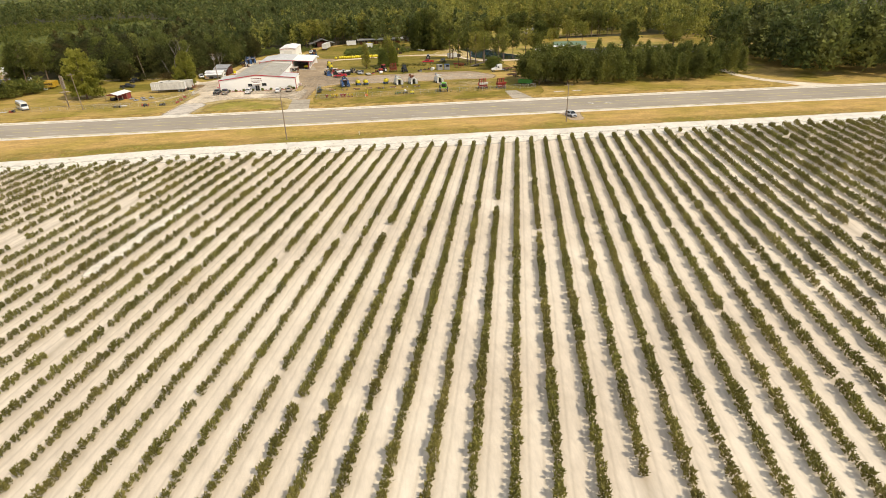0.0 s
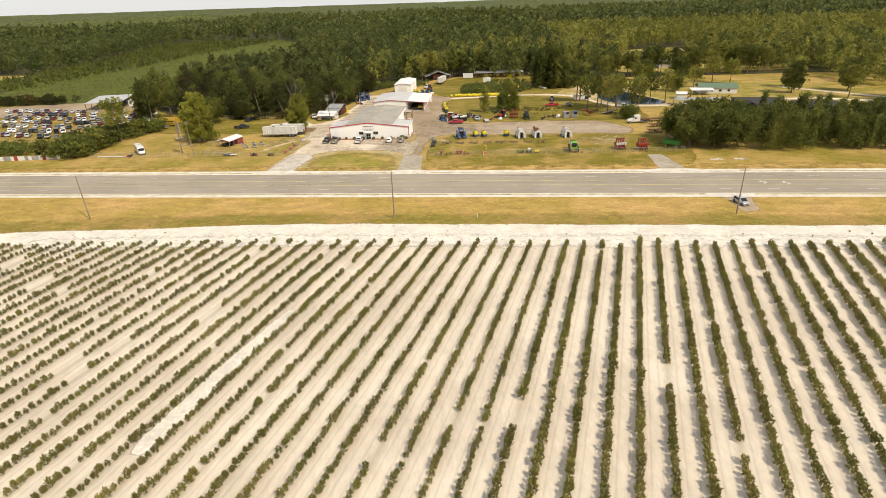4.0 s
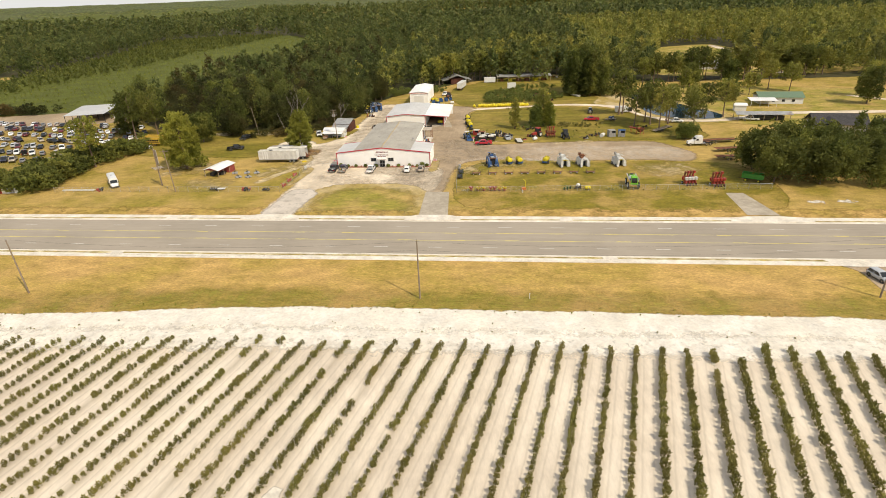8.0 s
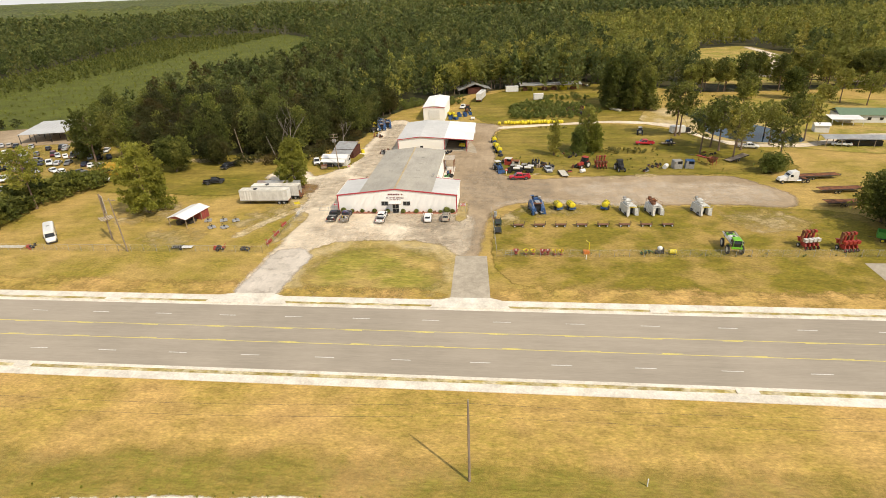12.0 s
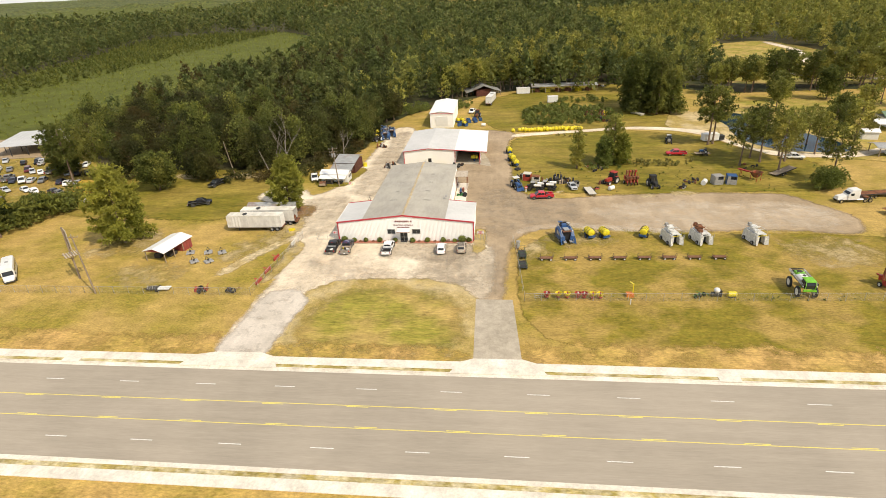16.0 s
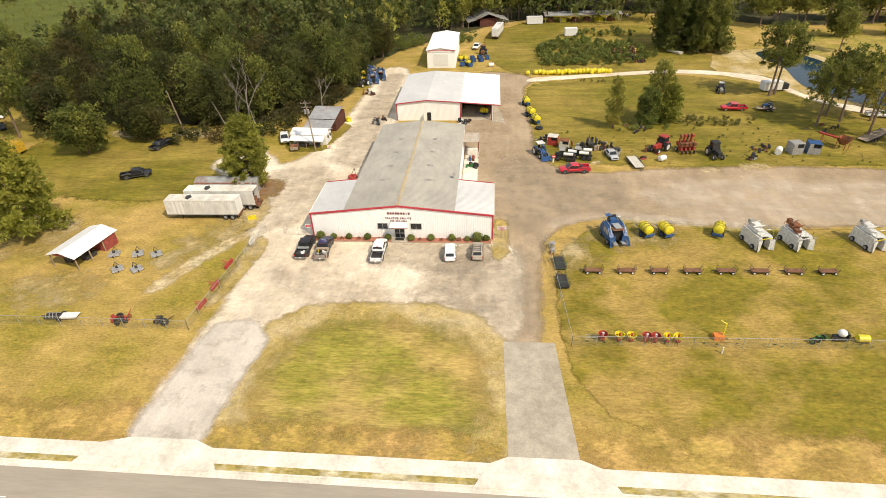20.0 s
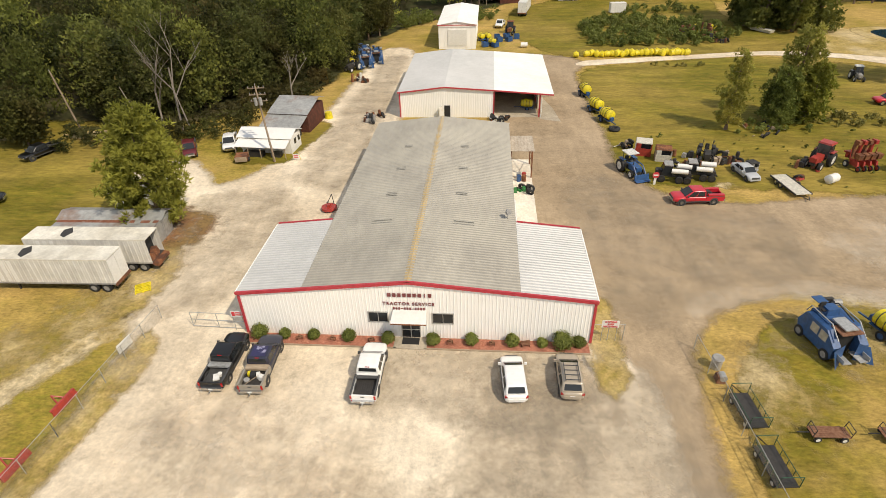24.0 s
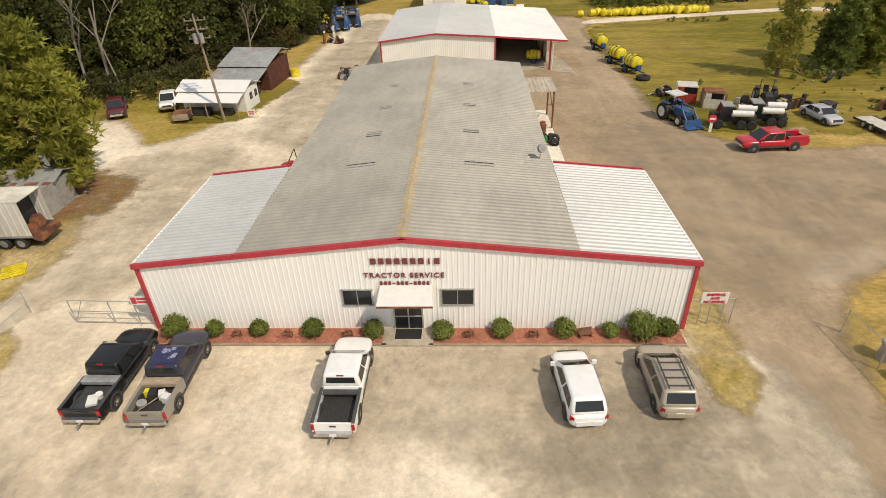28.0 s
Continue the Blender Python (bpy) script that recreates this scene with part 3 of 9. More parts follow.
def crown(kind, seed, h, w, size, fine=False):
    """Leaf or needle tufts along the outer part of each limb, each a fan of slender blades."""
    rng = random.Random(seed)
    q = np.random.default_rng(seed)
    per, slim = (16, 0.3) if kind == "oak" else (20, 0.17) if fine else (14, 0.2)
    vs = []
    for foot, tip in limbs_of(kind, rng, h, w):
        L = (tip - foot).length
        k = max(3, int(L / (size * (0.7 if kind == "tall" else 0.3 if fine else 0.42))))
        out = Vector((tip.x, tip.y, 0)).normalized() if L > 0.3 else Vector((0, 0, 1))
        for j in range(k):
            t = 0.38 + 0.62 * (j + rng.uniform(0.2, 1.0)) / k
            c = np.array(foot.lerp(tip, t)) + q.normal(size=3) * np.array([0.7, 0.7, 0.5]) * size * (1.5 if kind == "oak" else 1.0)
            d = q.normal(size=(per, 3)) * 0.9 + np.array(out) * 0.3 + np.array([0, 0, 0.6])
            d /= np.linalg.norm(d, axis=1)[:, None]
            side = np.cross(d, q.normal(size=(per, 3)))
            side /= np.linalg.norm(side, axis=1)[:, None] + 1e-9
            r = size * q.uniform(0.7, 1.25, per)[:, None]
            if kind == "oak":
                p = c + d * r * 0.75
                tri = np.stack([p - side * r * 0.3, p + side * r * 0.3, p + d * r * 0.55], 1)
            else:
                p = c + d * r * 0.1
                tri = np.stack([p + d * r * 0.2 - side * r * slim, p + d * r * 0.2 + side * r * slim, p + d * r], 1)
            vs.append(tri.reshape(-1, 3))
    v = np.concatenate(vs)
    return v, np.arange(len(v)).reshape(-1, 3)


def trunk(kind, seed, h, w, r):
    """A tapered, slightly bent trunk with limbs that run out to the tufts."""
    rng = random.Random(seed)
    mb, top = MB(), h * (0.7 if kind == "oak" else 0.95)
    fs = limbs_of(kind, rng, h, w)
    bend = (rng.uniform(-0.02, 0.02) * h, rng.uniform(-0.02, 0.02) * h)
    pts = [(bend[0] * math.sin(3.1 * k), bend[1] * math.sin(3.1 * k), top * k) for k in (0, 0.1, 0.4, 0.7, 1)]
    for k, (p, q) in enumerate(zip(pts, pts[1:])):
        mb.cyl(p, q, r * (1.35, 0.95, 0.7, 0.45)[k], r * (0.95, 0.7, 0.45, 0.15)[k], 8)
    for foot, tip in fs[::2]:
        if foot.z < top:
            mb.cyl(foot, foot.lerp(tip, 0.85), r * 0.22, r * 0.06, 4)
    return mb


TREES = {}


def tree_mesh(kind, mat, seed, h, w, size, fine=False):
    key = (kind, mat, seed, round(h), round(w))
    if key not in TREES:
        TREES[key] = raw_mesh("crown", *crown(kind, seed, h, w, size, fine), mat), trunk(kind, seed, h, w, 0.014 * h + 0.06).mesh("trunk", "bark", True)
    return TREES[key]


def tree(x, y, h, w, kind, mat, label, seed=1, size=0.7, group="", name="tree", fine=False):
    cm, tm = tree_mesh(kind, mat, seed, h, w, size, fine)
    t = thing(name, label, "tree", group, at=pose(x, y, 0, 0, 0, (x * 37 + y * 11) % 360))
    c, k = new("crown", cm), new("trunk", tm)
    c.parent, k.parent = t, t
    return t


def scatter(name, mat, templates, spots, label, category="woods"):
    """Many trees as one mass: copies of a few crowns, turned and scaled, in one mesh."""
    vs, ts, k = [], [], 0
    for x, y, s, sz, a, i in spots:
        v, t = templates[i % len(templates)]
        c, q = math.cos(a), math.sin(a)
        w = np.empty_like(v)
        w[:, 0] = (v[:, 0] * c - v[:, 1] * q) * s + x
        w[:, 1] = (v[:, 0] * q + v[:, 1] * c) * s + y
        w[:, 2] = v[:, 2] * sz
        vs.append(w)
        ts.append(t + k)
        k += len(v)
    ob = new(name, raw_mesh(name, np.concatenate(vs), np.concatenate(ts), mat))
    return tagged(ob, label, category, "", "stuff")


def inside(x, y, poly):
    r = False
    for i in range(len(poly)):
        (x0, y0), (x1, y1) = poly[i - 1], poly[i]
        if (y0 > y) != (y1 > y) and x < (x1 - x0) * (y - y0) / (y1 - y0) + x0:
            r = not r
    return r


def spots(seed, poly, pitch, holes=(), smin=0.75, smax=1.2, jit=0.85):
    rng = random.Random(seed)
    xs, ys = [p[0] for p in poly], [p[1] for p in poly]
    out = []
    y = min(ys)
    while y < max(ys):
        x = min(xs)
        while x < max(xs):
            px, py = x + rng.uniform(-jit, jit) * pitch, y + rng.uniform(-jit, jit) * pitch
            if inside(px, py, poly) and not any(inside(px, py, hh) for hh in holes):
                s = rng.uniform(smin, smax)
                out.append((px, py, s, s * rng.uniform(0.85, 1.15), rng.uniform(0, 6.28), rng.randrange(9)))
            x += pitch
        y += pitch
    return out


def sprays(kind, seed, h, w, n, size, limbs=15):
    """A crown of single leaf sprays set out along limbs: three-cornered, pointing outwards and up."""
    q = np.random.default_rng(seed)
    u = np.clip(np.linspace(0.0, 1.0, limbs) + q.uniform(-0.03, 0.03, limbs), 0, 1)
    a = np.arange(limbs) * 2.4 + q.uniform(-0.6, 0.6, limbs)
    if kind == "pine":
        z0, reach = 0.34, (1.02 - u) ** 0.75
    elif kind == "full":
        z0, reach = 0.22, np.sqrt(np.clip(1.03 - ((u - 0.3) / 0.72) ** 2, 0.03, 1))
    elif kind == "spire":
        z0, reach = 0.12, 0.9 * (1.03 - u) ** 0.9
    else:
        z0, reach = 0.18, np.sqrt(np.clip(1.02 - (2 * u - 0.85) ** 2 * 0.8, 0.05, 1))
    reach = reach * w * 0.5 * q.uniform(0.65, 1.1, limbs)
    k = q.integers(0, limbs, n)
    t = np.sqrt(q.uniform(0.05, 1, n))
    z = h * (z0 + (0.97 - z0) * u[k]) + reach[k] * t * (0.1 if kind == "oak" else -0.12)
    out = np.stack([np.cos(a[k]), np.sin(a[k]), np.zeros(n)], 1)
    p = out * (reach[k] * t)[:, None]
    p[:, 2] += z
    p += q.normal(size=(n, 3)) * np.array([0.075 * w, 0.075 * w, 0.035 * h])
    d = out * 0.5 + np.array([0, 0, 0.45]) + q.normal(size=(n, 3)) * 0.55
    d /= np.linalg.norm(d, axis=1)[:, None]
    b2 = np.cross(d, q.normal(size=(n, 3)))
    b2 /= np.linalg.norm(b2, axis=1)[:, None] + 1e-9
    s = size * q.uniform(0.6, 1.4, n)[:, None]
    v = np.stack([p - b2 * s * 0.34 - d * s * 0.3, p + b2 * s * 0.34 - d * s * 0.3, p + d * s * 0.8], 1).reshape(-1, 3)
    return v, np.arange(3 * n).reshape(-1, 3)



def shoots(seed, h, w, n):
    """A berry bush: slender upright leaf shoots fanned out from the foot."""
    q = np.random.default_rng(seed)
    a = q.uniform(0, 6.28, n)
    r = np.sqrt(q.uniform(0.0, 1.0, n))
    z = h * q.uniform(0.12, 0.84, n) * (1.05 - 0.35 * r)
    p = np.stack([np.cos(a) * r * w * 0.42, np.sin(a) * r * w * 0.42, z], 1)
    d = np.stack([np.cos(a) * r * 0.55, np.sin(a) * r * 0.55, np.ones(n)], 1) + q.normal(size=(n, 3)) * 0.42
    d /= np.linalg.norm(d, axis=1)[:, None]
    side = np.cross(d, q.normal(size=(n, 3)))
    side /= np.linalg.norm(side, axis=1)[:, None] + 1e-9
    L, b2 = h * q.uniform(0.14, 0.27, n)[:, None], w * q.uniform(0.075, 0.13, n)[:, None]
    v = np.stack([p - side * b2, p + side * b2, p + d * L], 1).reshape(-1, 3)
    return v, np.arange(3 * n).reshape(-1, 3)


# rows of berry bushes
ROW_DX, ROW_PITCH, ROW_X0 = 0.24, 3.78, 50.9
BUSH = [shoots(100 + s, 1.5, 0.92, 104) for s in range(5)]
BUSH_MESH = [raw_mesh("bush", *q, "berry") for q in BUSH]
rng = random.Random(5)
for r in range(-46, 41):
    x0 = ROW_X0 + ROW_PITCH * r
    vs, ts, k = [], [], 0
    y = -97.3 - (0.05 * max(0, -x0 - 5)) - rng.uniform(0, 1.6)
    thin = 0.03 if x0 > 25 else 0.042
    gap, single = 0, 0
    row = thing("bush_row", "long row of low green berry bushes in pale sand", "bush row", "rows of berry bushes", at=pose(x0, -97, 0))
    while y > -217:
        x = x0 + ROW_DX * (y + 97) + rng.uniform(-0.12, 0.12)
        if gap > 0:
            gap -= 1
        elif rng.random() < thin * 0.14:
            gap = rng.randrange(1, 6)
        elif -130 < x < 205 and rng.random() > thin * 0.25:
            i = rng.randrange(5)
            v, t = BUSH[i]
            s, a = rng.uniform(0.68, 1.15) * (0.90 if x0 < 0 else 0.95 if x0 < 60 else 1.14), rng.uniform(-0.6, 0.6)
            if single < 10 and -12 <= r <= 17:
                o = new("bush", BUSH_MESH[i])
                o.parent, single = row, single + 1
                o.matrix_basis = Matrix.LocRotScale((x - x0, y + 97, 0), Euler((0, 0, a)), (s, s, s))
            else:
                w = np.empty_like(v)
                w[:, 0] = (v[:, 0] * math.cos(a) - v[:, 1] * math.sin(a)) * s + x - x0
                w[:, 1] = (v[:, 0] * math.sin(a) + v[:, 1] * math.cos(a)) * s + y + 97
                w[:, 2] = v[:, 2] * s
                vs.append(w)
                ts.append(t + k)
                k += len(v)
        y -= rng.uniform(0.84, 1.0)
    if vs:
        ob = new("further_bushes", raw_mesh("further_bushes", np.concatenate(vs), np.concatenate(ts), "berry"))
        ob.parent = row
        tagged(ob, kind="stuff")

# far woods
FAR = [sprays(k, s, 14, 9, 40, 2.6, 9) for k, s in (("pine", 1), ("full", 2), ("oak", 3), ("oak", 4))]
BACK = [sprays(k, s, 14, 8.0, 100, 1.5, 12) for k, s in (("pine", 1), ("full", 2), ("oak", 3), ("oak", 4), ("pine", 5))]
MID = [sprays(k, s, 13.5, 7.8, 260, 1.0, 18) for k, s in (("pine", 5), ("oak", 6), ("full", 7), ("oak", 8), ("pine", 9))]
EDGE = [sprays(k, s, 12.5, 8.5, 1900, 0.44, 34) for k, s in (("oak", 14), ("oak", 15), ("full", 16), ("oak", 17))]
PINES = [sprays(k, s, 11.8, 6.4, 1150, 0.48, 30) for k, s in (("spire", 24), ("full", 25), ("spire", 26), ("full", 27))]
YOUNG = [sprays("spire", s, 13, 8, 26, 3.6, 6) for s in (31, 32, 33)]
W_LEFT = [(-140, 75), (-128, 62), (-105, 57), (-88, 50), (-62, 51), (-46, 52), (-39, 56), (-31, 65), (-26, 90), (-24, 125), (-16, 140), (-3, 153), (21, 180), (44, 189), (83, 196), (95, 190), (122, 160), (150, 167), (174, 164), (210, 170), (260, 165), (330, 90), (420, 60), (420, 330), (-60, 330), (-92, 258), (-121, 238), (-145, 232), (-145, 136)]
W_PINES = [(122, -10), (126, -23), (180, -24), (206, -12), (206, 8), (150, 12), (124, 4)]
W_RIGHT = [(214, -27), (250, -36), (330, -44), (380, 70), (262, 72), (230, 70), (222, 20)]
GREEN_FIELD = [(-196, 96), (-150, 110), (-146, 160), (-146, 236), (-118, 250), (-120, 300), (-137, 371), (-183, 519), (-251, 614), (-258, 468), (-266, 392), (-263, 317), (-266, 236), (-268, 177), (-275, 120), (-250, 90)]
YOUNG_PLOT = [(-268, 150), (-266, 236), (-263, 317), (-266, 392), (-258, 468), (-251, 614), (-334, 614), (-401, 574), (-351, 374), (-330, 247), (-322, 160)]
HOUSE_PLOT = [(104, 60), (150, 45), (230, 40), (240, 95), (200, 125), (110, 150), (90, 120)]
CLEARING = [(132, 178), (200, 182), (222, 225), (228, 300), (218, 352), (172, 338), (152, 270), (134, 215)]
FAR_FIELDS = [[(-1600, 980), (-700, 930), (-560, 1150), (-640, 1500), (-700, 2000), (-1600, 2000)], [(-110, 880), (130, 940), (190, 1480), (-110, 1280)], [(-450, 1000), (-250, 980), (-260, 1380), (-450, 1400)], [(225, 405), (330, 400), (335, 460), (225, 455)]]
OPEN = [GREEN_FIELD, YOUNG_PLOT, HOUSE_PLOT, CLEARING] + FAR_FIELDS
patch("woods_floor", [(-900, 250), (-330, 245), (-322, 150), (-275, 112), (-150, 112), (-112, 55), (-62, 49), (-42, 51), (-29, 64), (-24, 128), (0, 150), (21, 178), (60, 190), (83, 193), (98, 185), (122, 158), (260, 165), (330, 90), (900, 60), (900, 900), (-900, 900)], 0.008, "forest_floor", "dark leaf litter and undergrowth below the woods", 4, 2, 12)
patch("green_field", GREEN_FIELD, 0.03, "young_pine", "open green field of low growth among the woods", 4, 2, 12)
patch("young_plantation", YOUNG_PLOT, 0.034, "young_pine", "plantation of young pines behind the green field", 4, 2, 12)
patch("clearing", CLEARING, 0.03, "lawn", "sunlit grass clearing in the woods", 3, 2, 8)
patch("clearing_track", [(168, 216), (174, 214), (196, 240), (211, 268), (218, 300), (217, 345), (213, 345), (213, 302), (205, 272), (188, 244)], 0.04, "dirt", "pale sand track through the clearing", 1.5, 0.6, 4)
for poly in FAR_FIELDS:
    patch("far_field", poly, 0.03, "young_pine", "pale green open field far off in the woods", 6, 3, 40)


def wooded(s):
    return not any(inside(s[0], s[1], o) for o in OPEN)


W = spots(3, [(-160, 36), (420, 36), (420, 330), (-160, 330)], 6.4, (), 0.62, 1.3)
near = [s for s in W if inside(s[0], s[1], W_LEFT) and wooded(s) and s[0] < 90 + 0.75 * (s[1] + 150)]
edge = [s for s in near if s[0] < 10 and s[1] < 105 + max(0, s[0] + 40)]
scatter("woodland_edge", "oak", EDGE, [s for s in edge if s[5] % 3], "dense dark oaks beside the yard", "woods")
scatter("woodland_edge_pines", "pine_dark", EDGE, [(x, y, s, sz * 1.15, a, i) for x, y, s, sz, a, i in edge if not i % 3], "green pines among the dark oaks", "woods")
inner = [s for s in near if s not in edge]
scatter("woodland", "woods", MID, [s for s in inner if s[5] % 3 and s[0] < 60 or s[5] % 3 == 1], "mixed pine and oak woodland behind the yard", "woods")
scatter("pine_woodland", "sunlit_pine", MID, [s for s in inner if s[0] > -40 and not s[5] % 3 or s[0] >= 60 and s[5] % 3 == 2], "sunlit yellow-green pines among the woodland", "woods")
scatter("dark_woodland", "oak", MID, [s for s in inner if not s[5] % 3 and s[0] <= -40], "dark oaks among the woodland", "woods")
scatter("pine_stand", "pine_dark", PINES, spots(4, W_PINES, 3.9, (), 0.75, 1.08), "dense stand of dark planted pines by the road", "woods")
scatter("roadside_woods", "woods", MID, spots(5, W_RIGHT, 6.0, (), 1.3, 1.75), "tall pine wood beside the highway", "woods")


def seen_side(s, k=1.0):
    return 60 - 1.45 * (s[1] + 170) < s[0] < 100 + 0.85 * (s[1] + 170)


back = [s for s in spots(6, [(-1200, 100), (900, 100), (900, 620), (-1200, 620)], 8.6, (), 0.8, 1.35) if wooded(s) and not inside(s[0], s[1], W_LEFT) and seen_side(s) and not (-330 < s[0] < 240 and s[1] < 165) and not (s[0] < -300 and s[1] < 245)]
scatter("back_woods", "woods", BACK, [s for s in back if s[0] < 110], "wide pine and oak woods behind the fields", "woods")
scatter("sunlit_pine_woods", "sunlit_pine", BACK, [s for s in back if s[0] >= 110], "bright yellow-green pine woods behind the houses", "woods")
far = [s for s in spots(7, [(-2200, 620), (1600, 620), (1600, 1500), (-2200, 1500)], 16, (), 1.0, 1.7) if wooded(s) and seen_side(s)]
scatter("far_woods", "woods", FAR, far, "wide pine woods reaching to the horizon", "woods")
scatter("young_pines", "pine_dark", YOUNG, [(x, y, sc * 0.34, sz * 0.26, a, i) for x, y, sc, sz, a, i in spots(8, YOUNG_PLOT, 4.6)], "rows of young pines in the plantation", "woods")
scatter("field_weeds", "pine", YOUNG, [(x, y, sc * 0.16, sz * 0.07, a, i) for x, y, sc, sz, a, i in spots(9, GREEN_FIELD, 6.5)], "low green growth in the open field", "plants")
# the last woods, as one rolling canopy
n = 150
xs = np.linspace(-4500, 4500, n)
ys = np.linspace(1450, 4800, 70)
gx, gy = np.meshgrid(xs, ys)
rs = np.random.default_rng(9)
gz = 13 + rs.uniform(-4, 4, gx.shape)
v = np.stack([gx + rs.uniform(-15, 15, gx.shape), gy + rs.uniform(-12, 12, gx.shape), gz], -1).reshape(-1, 3)
i = np.arange(69)[:, None] * n + np.arange(n - 1)[None]
i = i.ravel()
for poly in FAR_FIELDS:
    for k in range(len(v)):
        if inside(v[k, 0], v[k, 1], poly):
            v[k, 2] = -2
t = np.concatenate([np.stack([i, i + 1, i + n + 1], 1), np.stack([i, i + n + 1, i + n], 1)])
tagged(new("horizon_woods", raw_mesh("horizon_woods", v, t, "woods")), "hazy dark woods along the horizon", "woods", "", "stuff")

patch("wood_track", [(206, -46.5), (222, -47.5), (211, -38), (203, -28), (200, -14), (204, 10), (201, 10), (197, -14), (199, -29), (205, -39)], 0.03, "dirt", "pale sand track between the pines and the tall wood", 1.0, 0.4, 2)
# ---- metal buildings ----
M["white_metal"] = paint("white_sheet_wall", (0.90, 0.885, 0.84), 0.45, dirt=0.01, scale=0.5)
M["grey_roof"] = surface("weathered_roof", (0.375, 0.35, 0.30), (0.335, 0.315, 0.27), 0.8, (0.41, 0.385, 0.325), 0.15, rough=0.55, metal=0.1, relief=0.05, stretch=(1, 0.3, 1), blotch=0.08, speck=0.08)
M["zinc_roof"] = surface("bright_roof", (0.53, 0.53, 0.515), (0.49, 0.49, 0.475), 0.6, (0.56, 0.555, 0.54), 0.1, rough=0.5, metal=0.1, relief=0.03, blotch=0.06, speck=0.05)
M["white_roof"] = surface("white_roof", (0.76, 0.75, 0.72), (0.70, 0.69, 0.66), 0.6, (0.78, 0.77, 0.74), 0.1, rough=0.45, relief=0.03, blotch=0.06, speck=0.05)
M["red_trim"] = paint("red_trim", (0.50, 0.045, 0.06), 0.4, dirt=0.15)


def ribbed_wall(a, b2, z0, z1a, z1b, pitch=0.3, depth=0.022, flip=1):
    """A ribbed sheet between two foot corners; its top runs from z1a to z1b."""
    a, b2 = Vector((*a, 0)), Vector((*b2, 0))
    L = (b2 - a).length
    u = (b2 - a) / L
    nrm = Vector((u.y, -u.x, 0)) * flip
    mb, n = MB(), max(1, int(round(L / pitch)))
    vs = []
    for i in range(n):
        for fr, o in ((0, 0), (0.62, 0), (0.70, depth), (0.92, depth), (1.0, 0)):
            if fr == 0 and i:
                continue
            s = (i + fr) / n
            p = a + u * (L * s) + nrm * o
            z = z1a + (z1b - z1a) * s
            vs += [(p.x, p.y, z0), (p.x, p.y, z)]
    mb.add(vs, [(2 * k, 2 * k + 2, 2 * k + 3, 2 * k + 1) for k in range(len(vs) // 2 - 1)])
    return mb


def ribbed_roof(x0, z0, x1, z1, y0, y1, pitch=0.4, depth=0.075):
    """A roof slope that falls from x0 (z0) to x1 (z1), ribs running down the slope."""
    mb, n = MB(), max(1, int(round((y1 - y0) / pitch)))
    vs = []
    for i in range(n):
        for fr, o in ((0, 0), (0.34, 0), (0.52, depth), (0.80, depth), (1.0, 0)):
            if fr == 0 and i:
                continue
            y = y0 + (y1 - y0) * (i + fr) / n
            vs += [(x0, y, z0 + o), (x1, y, z1 + o)]
    mb.add(vs, [(2 * k, 2 * k + 2, 2 * k + 3, 2 * k + 1) for k in range(len(vs) // 2 - 1)])
    # underside
    mb.add([(x0, y0, z0 - 0.03), (x1, y0, z1 - 0.03), (x1, y1, z1 - 0.03), (x0, y1, z0 - 0.03)], [(0, 1, 2, 3)])
    return mb


FW, EAVE, PEAK, PX = 15.2, 4.55, 6.15, -0.35
ML, MR, WB, MBK = -9.35, 8.85, 11.3, 38.6


def roof_z(x):
    return PEAK - (PEAK - EAVE) * (abs(x - PX) / (FW - PX if x > PX else FW + PX))


shop = thing("workshop_building", "long white metal workshop with grey roof and red trim", "building")
part("front_wall", ribbed_wall((-FW, 0), (PX, 0), 0, EAVE, PEAK), "white_metal", shop)
part("front_wall", ribbed_wall((PX, 0), (FW, 0), 0, PEAK, EAVE), "white_metal", shop)
for s, x in ((-1, -FW), (1, FW)):
    part("side_wall", ribbed_wall((x, 0), (x, WB), 0, EAVE, EAVE, flip=s), "white_metal", shop)
    xi = ML if s < 0 else MR
    part("wing_back_wall", ribbed_wall((x, WB), (xi, WB), 0, EAVE, roof_z(xi), flip=s), "white_metal", shop)
    part("long_wall", ribbed_wall((xi, WB), (xi, MBK), 0, roof_z(xi), roof_z(xi), flip=s), "white_metal", shop)
part("back_wall", ribbed_wall((ML, MBK), (PX, MBK), 0, roof_z(ML), PEAK, flip=-1), "white_metal", shop)
part("back_wall", ribbed_wall((PX, MBK), (MR, MBK), 0, PEAK, roof_z(MR), flip=-1), "white_metal", shop)
part("roof_slope", ribbed_roof(PX, PEAK + 0.06, ML - 0.15, roof_z(ML - 0.15) + 0.06, -0.15, MBK + 0.2), "grey_roof", shop, "weathered grey ribbed roof")
part("roof_slope", ribbed_roof(PX, PEAK + 0.06, MR + 0.15, roof_z(MR + 0.15) + 0.06, -0.15, MBK + 0.2), "grey_roof", shop, "weathered grey ribbed roof")
part("wing_roof", ribbed_roof(ML - 0.16, roof_z(ML) + 0.03, -FW - 0.15, EAVE + 0.05, -0.15, WB + 0.1), "zinc_roof", shop, "newer bright ribbed roof")
part("wing_roof", ribbed_roof(MR + 0.16, roof_z(MR) + 0.03, FW + 0.15, EAVE + 0.05, -0.15, WB + 0.1), "zinc_roof", shop, "newer bright ribbed roof")

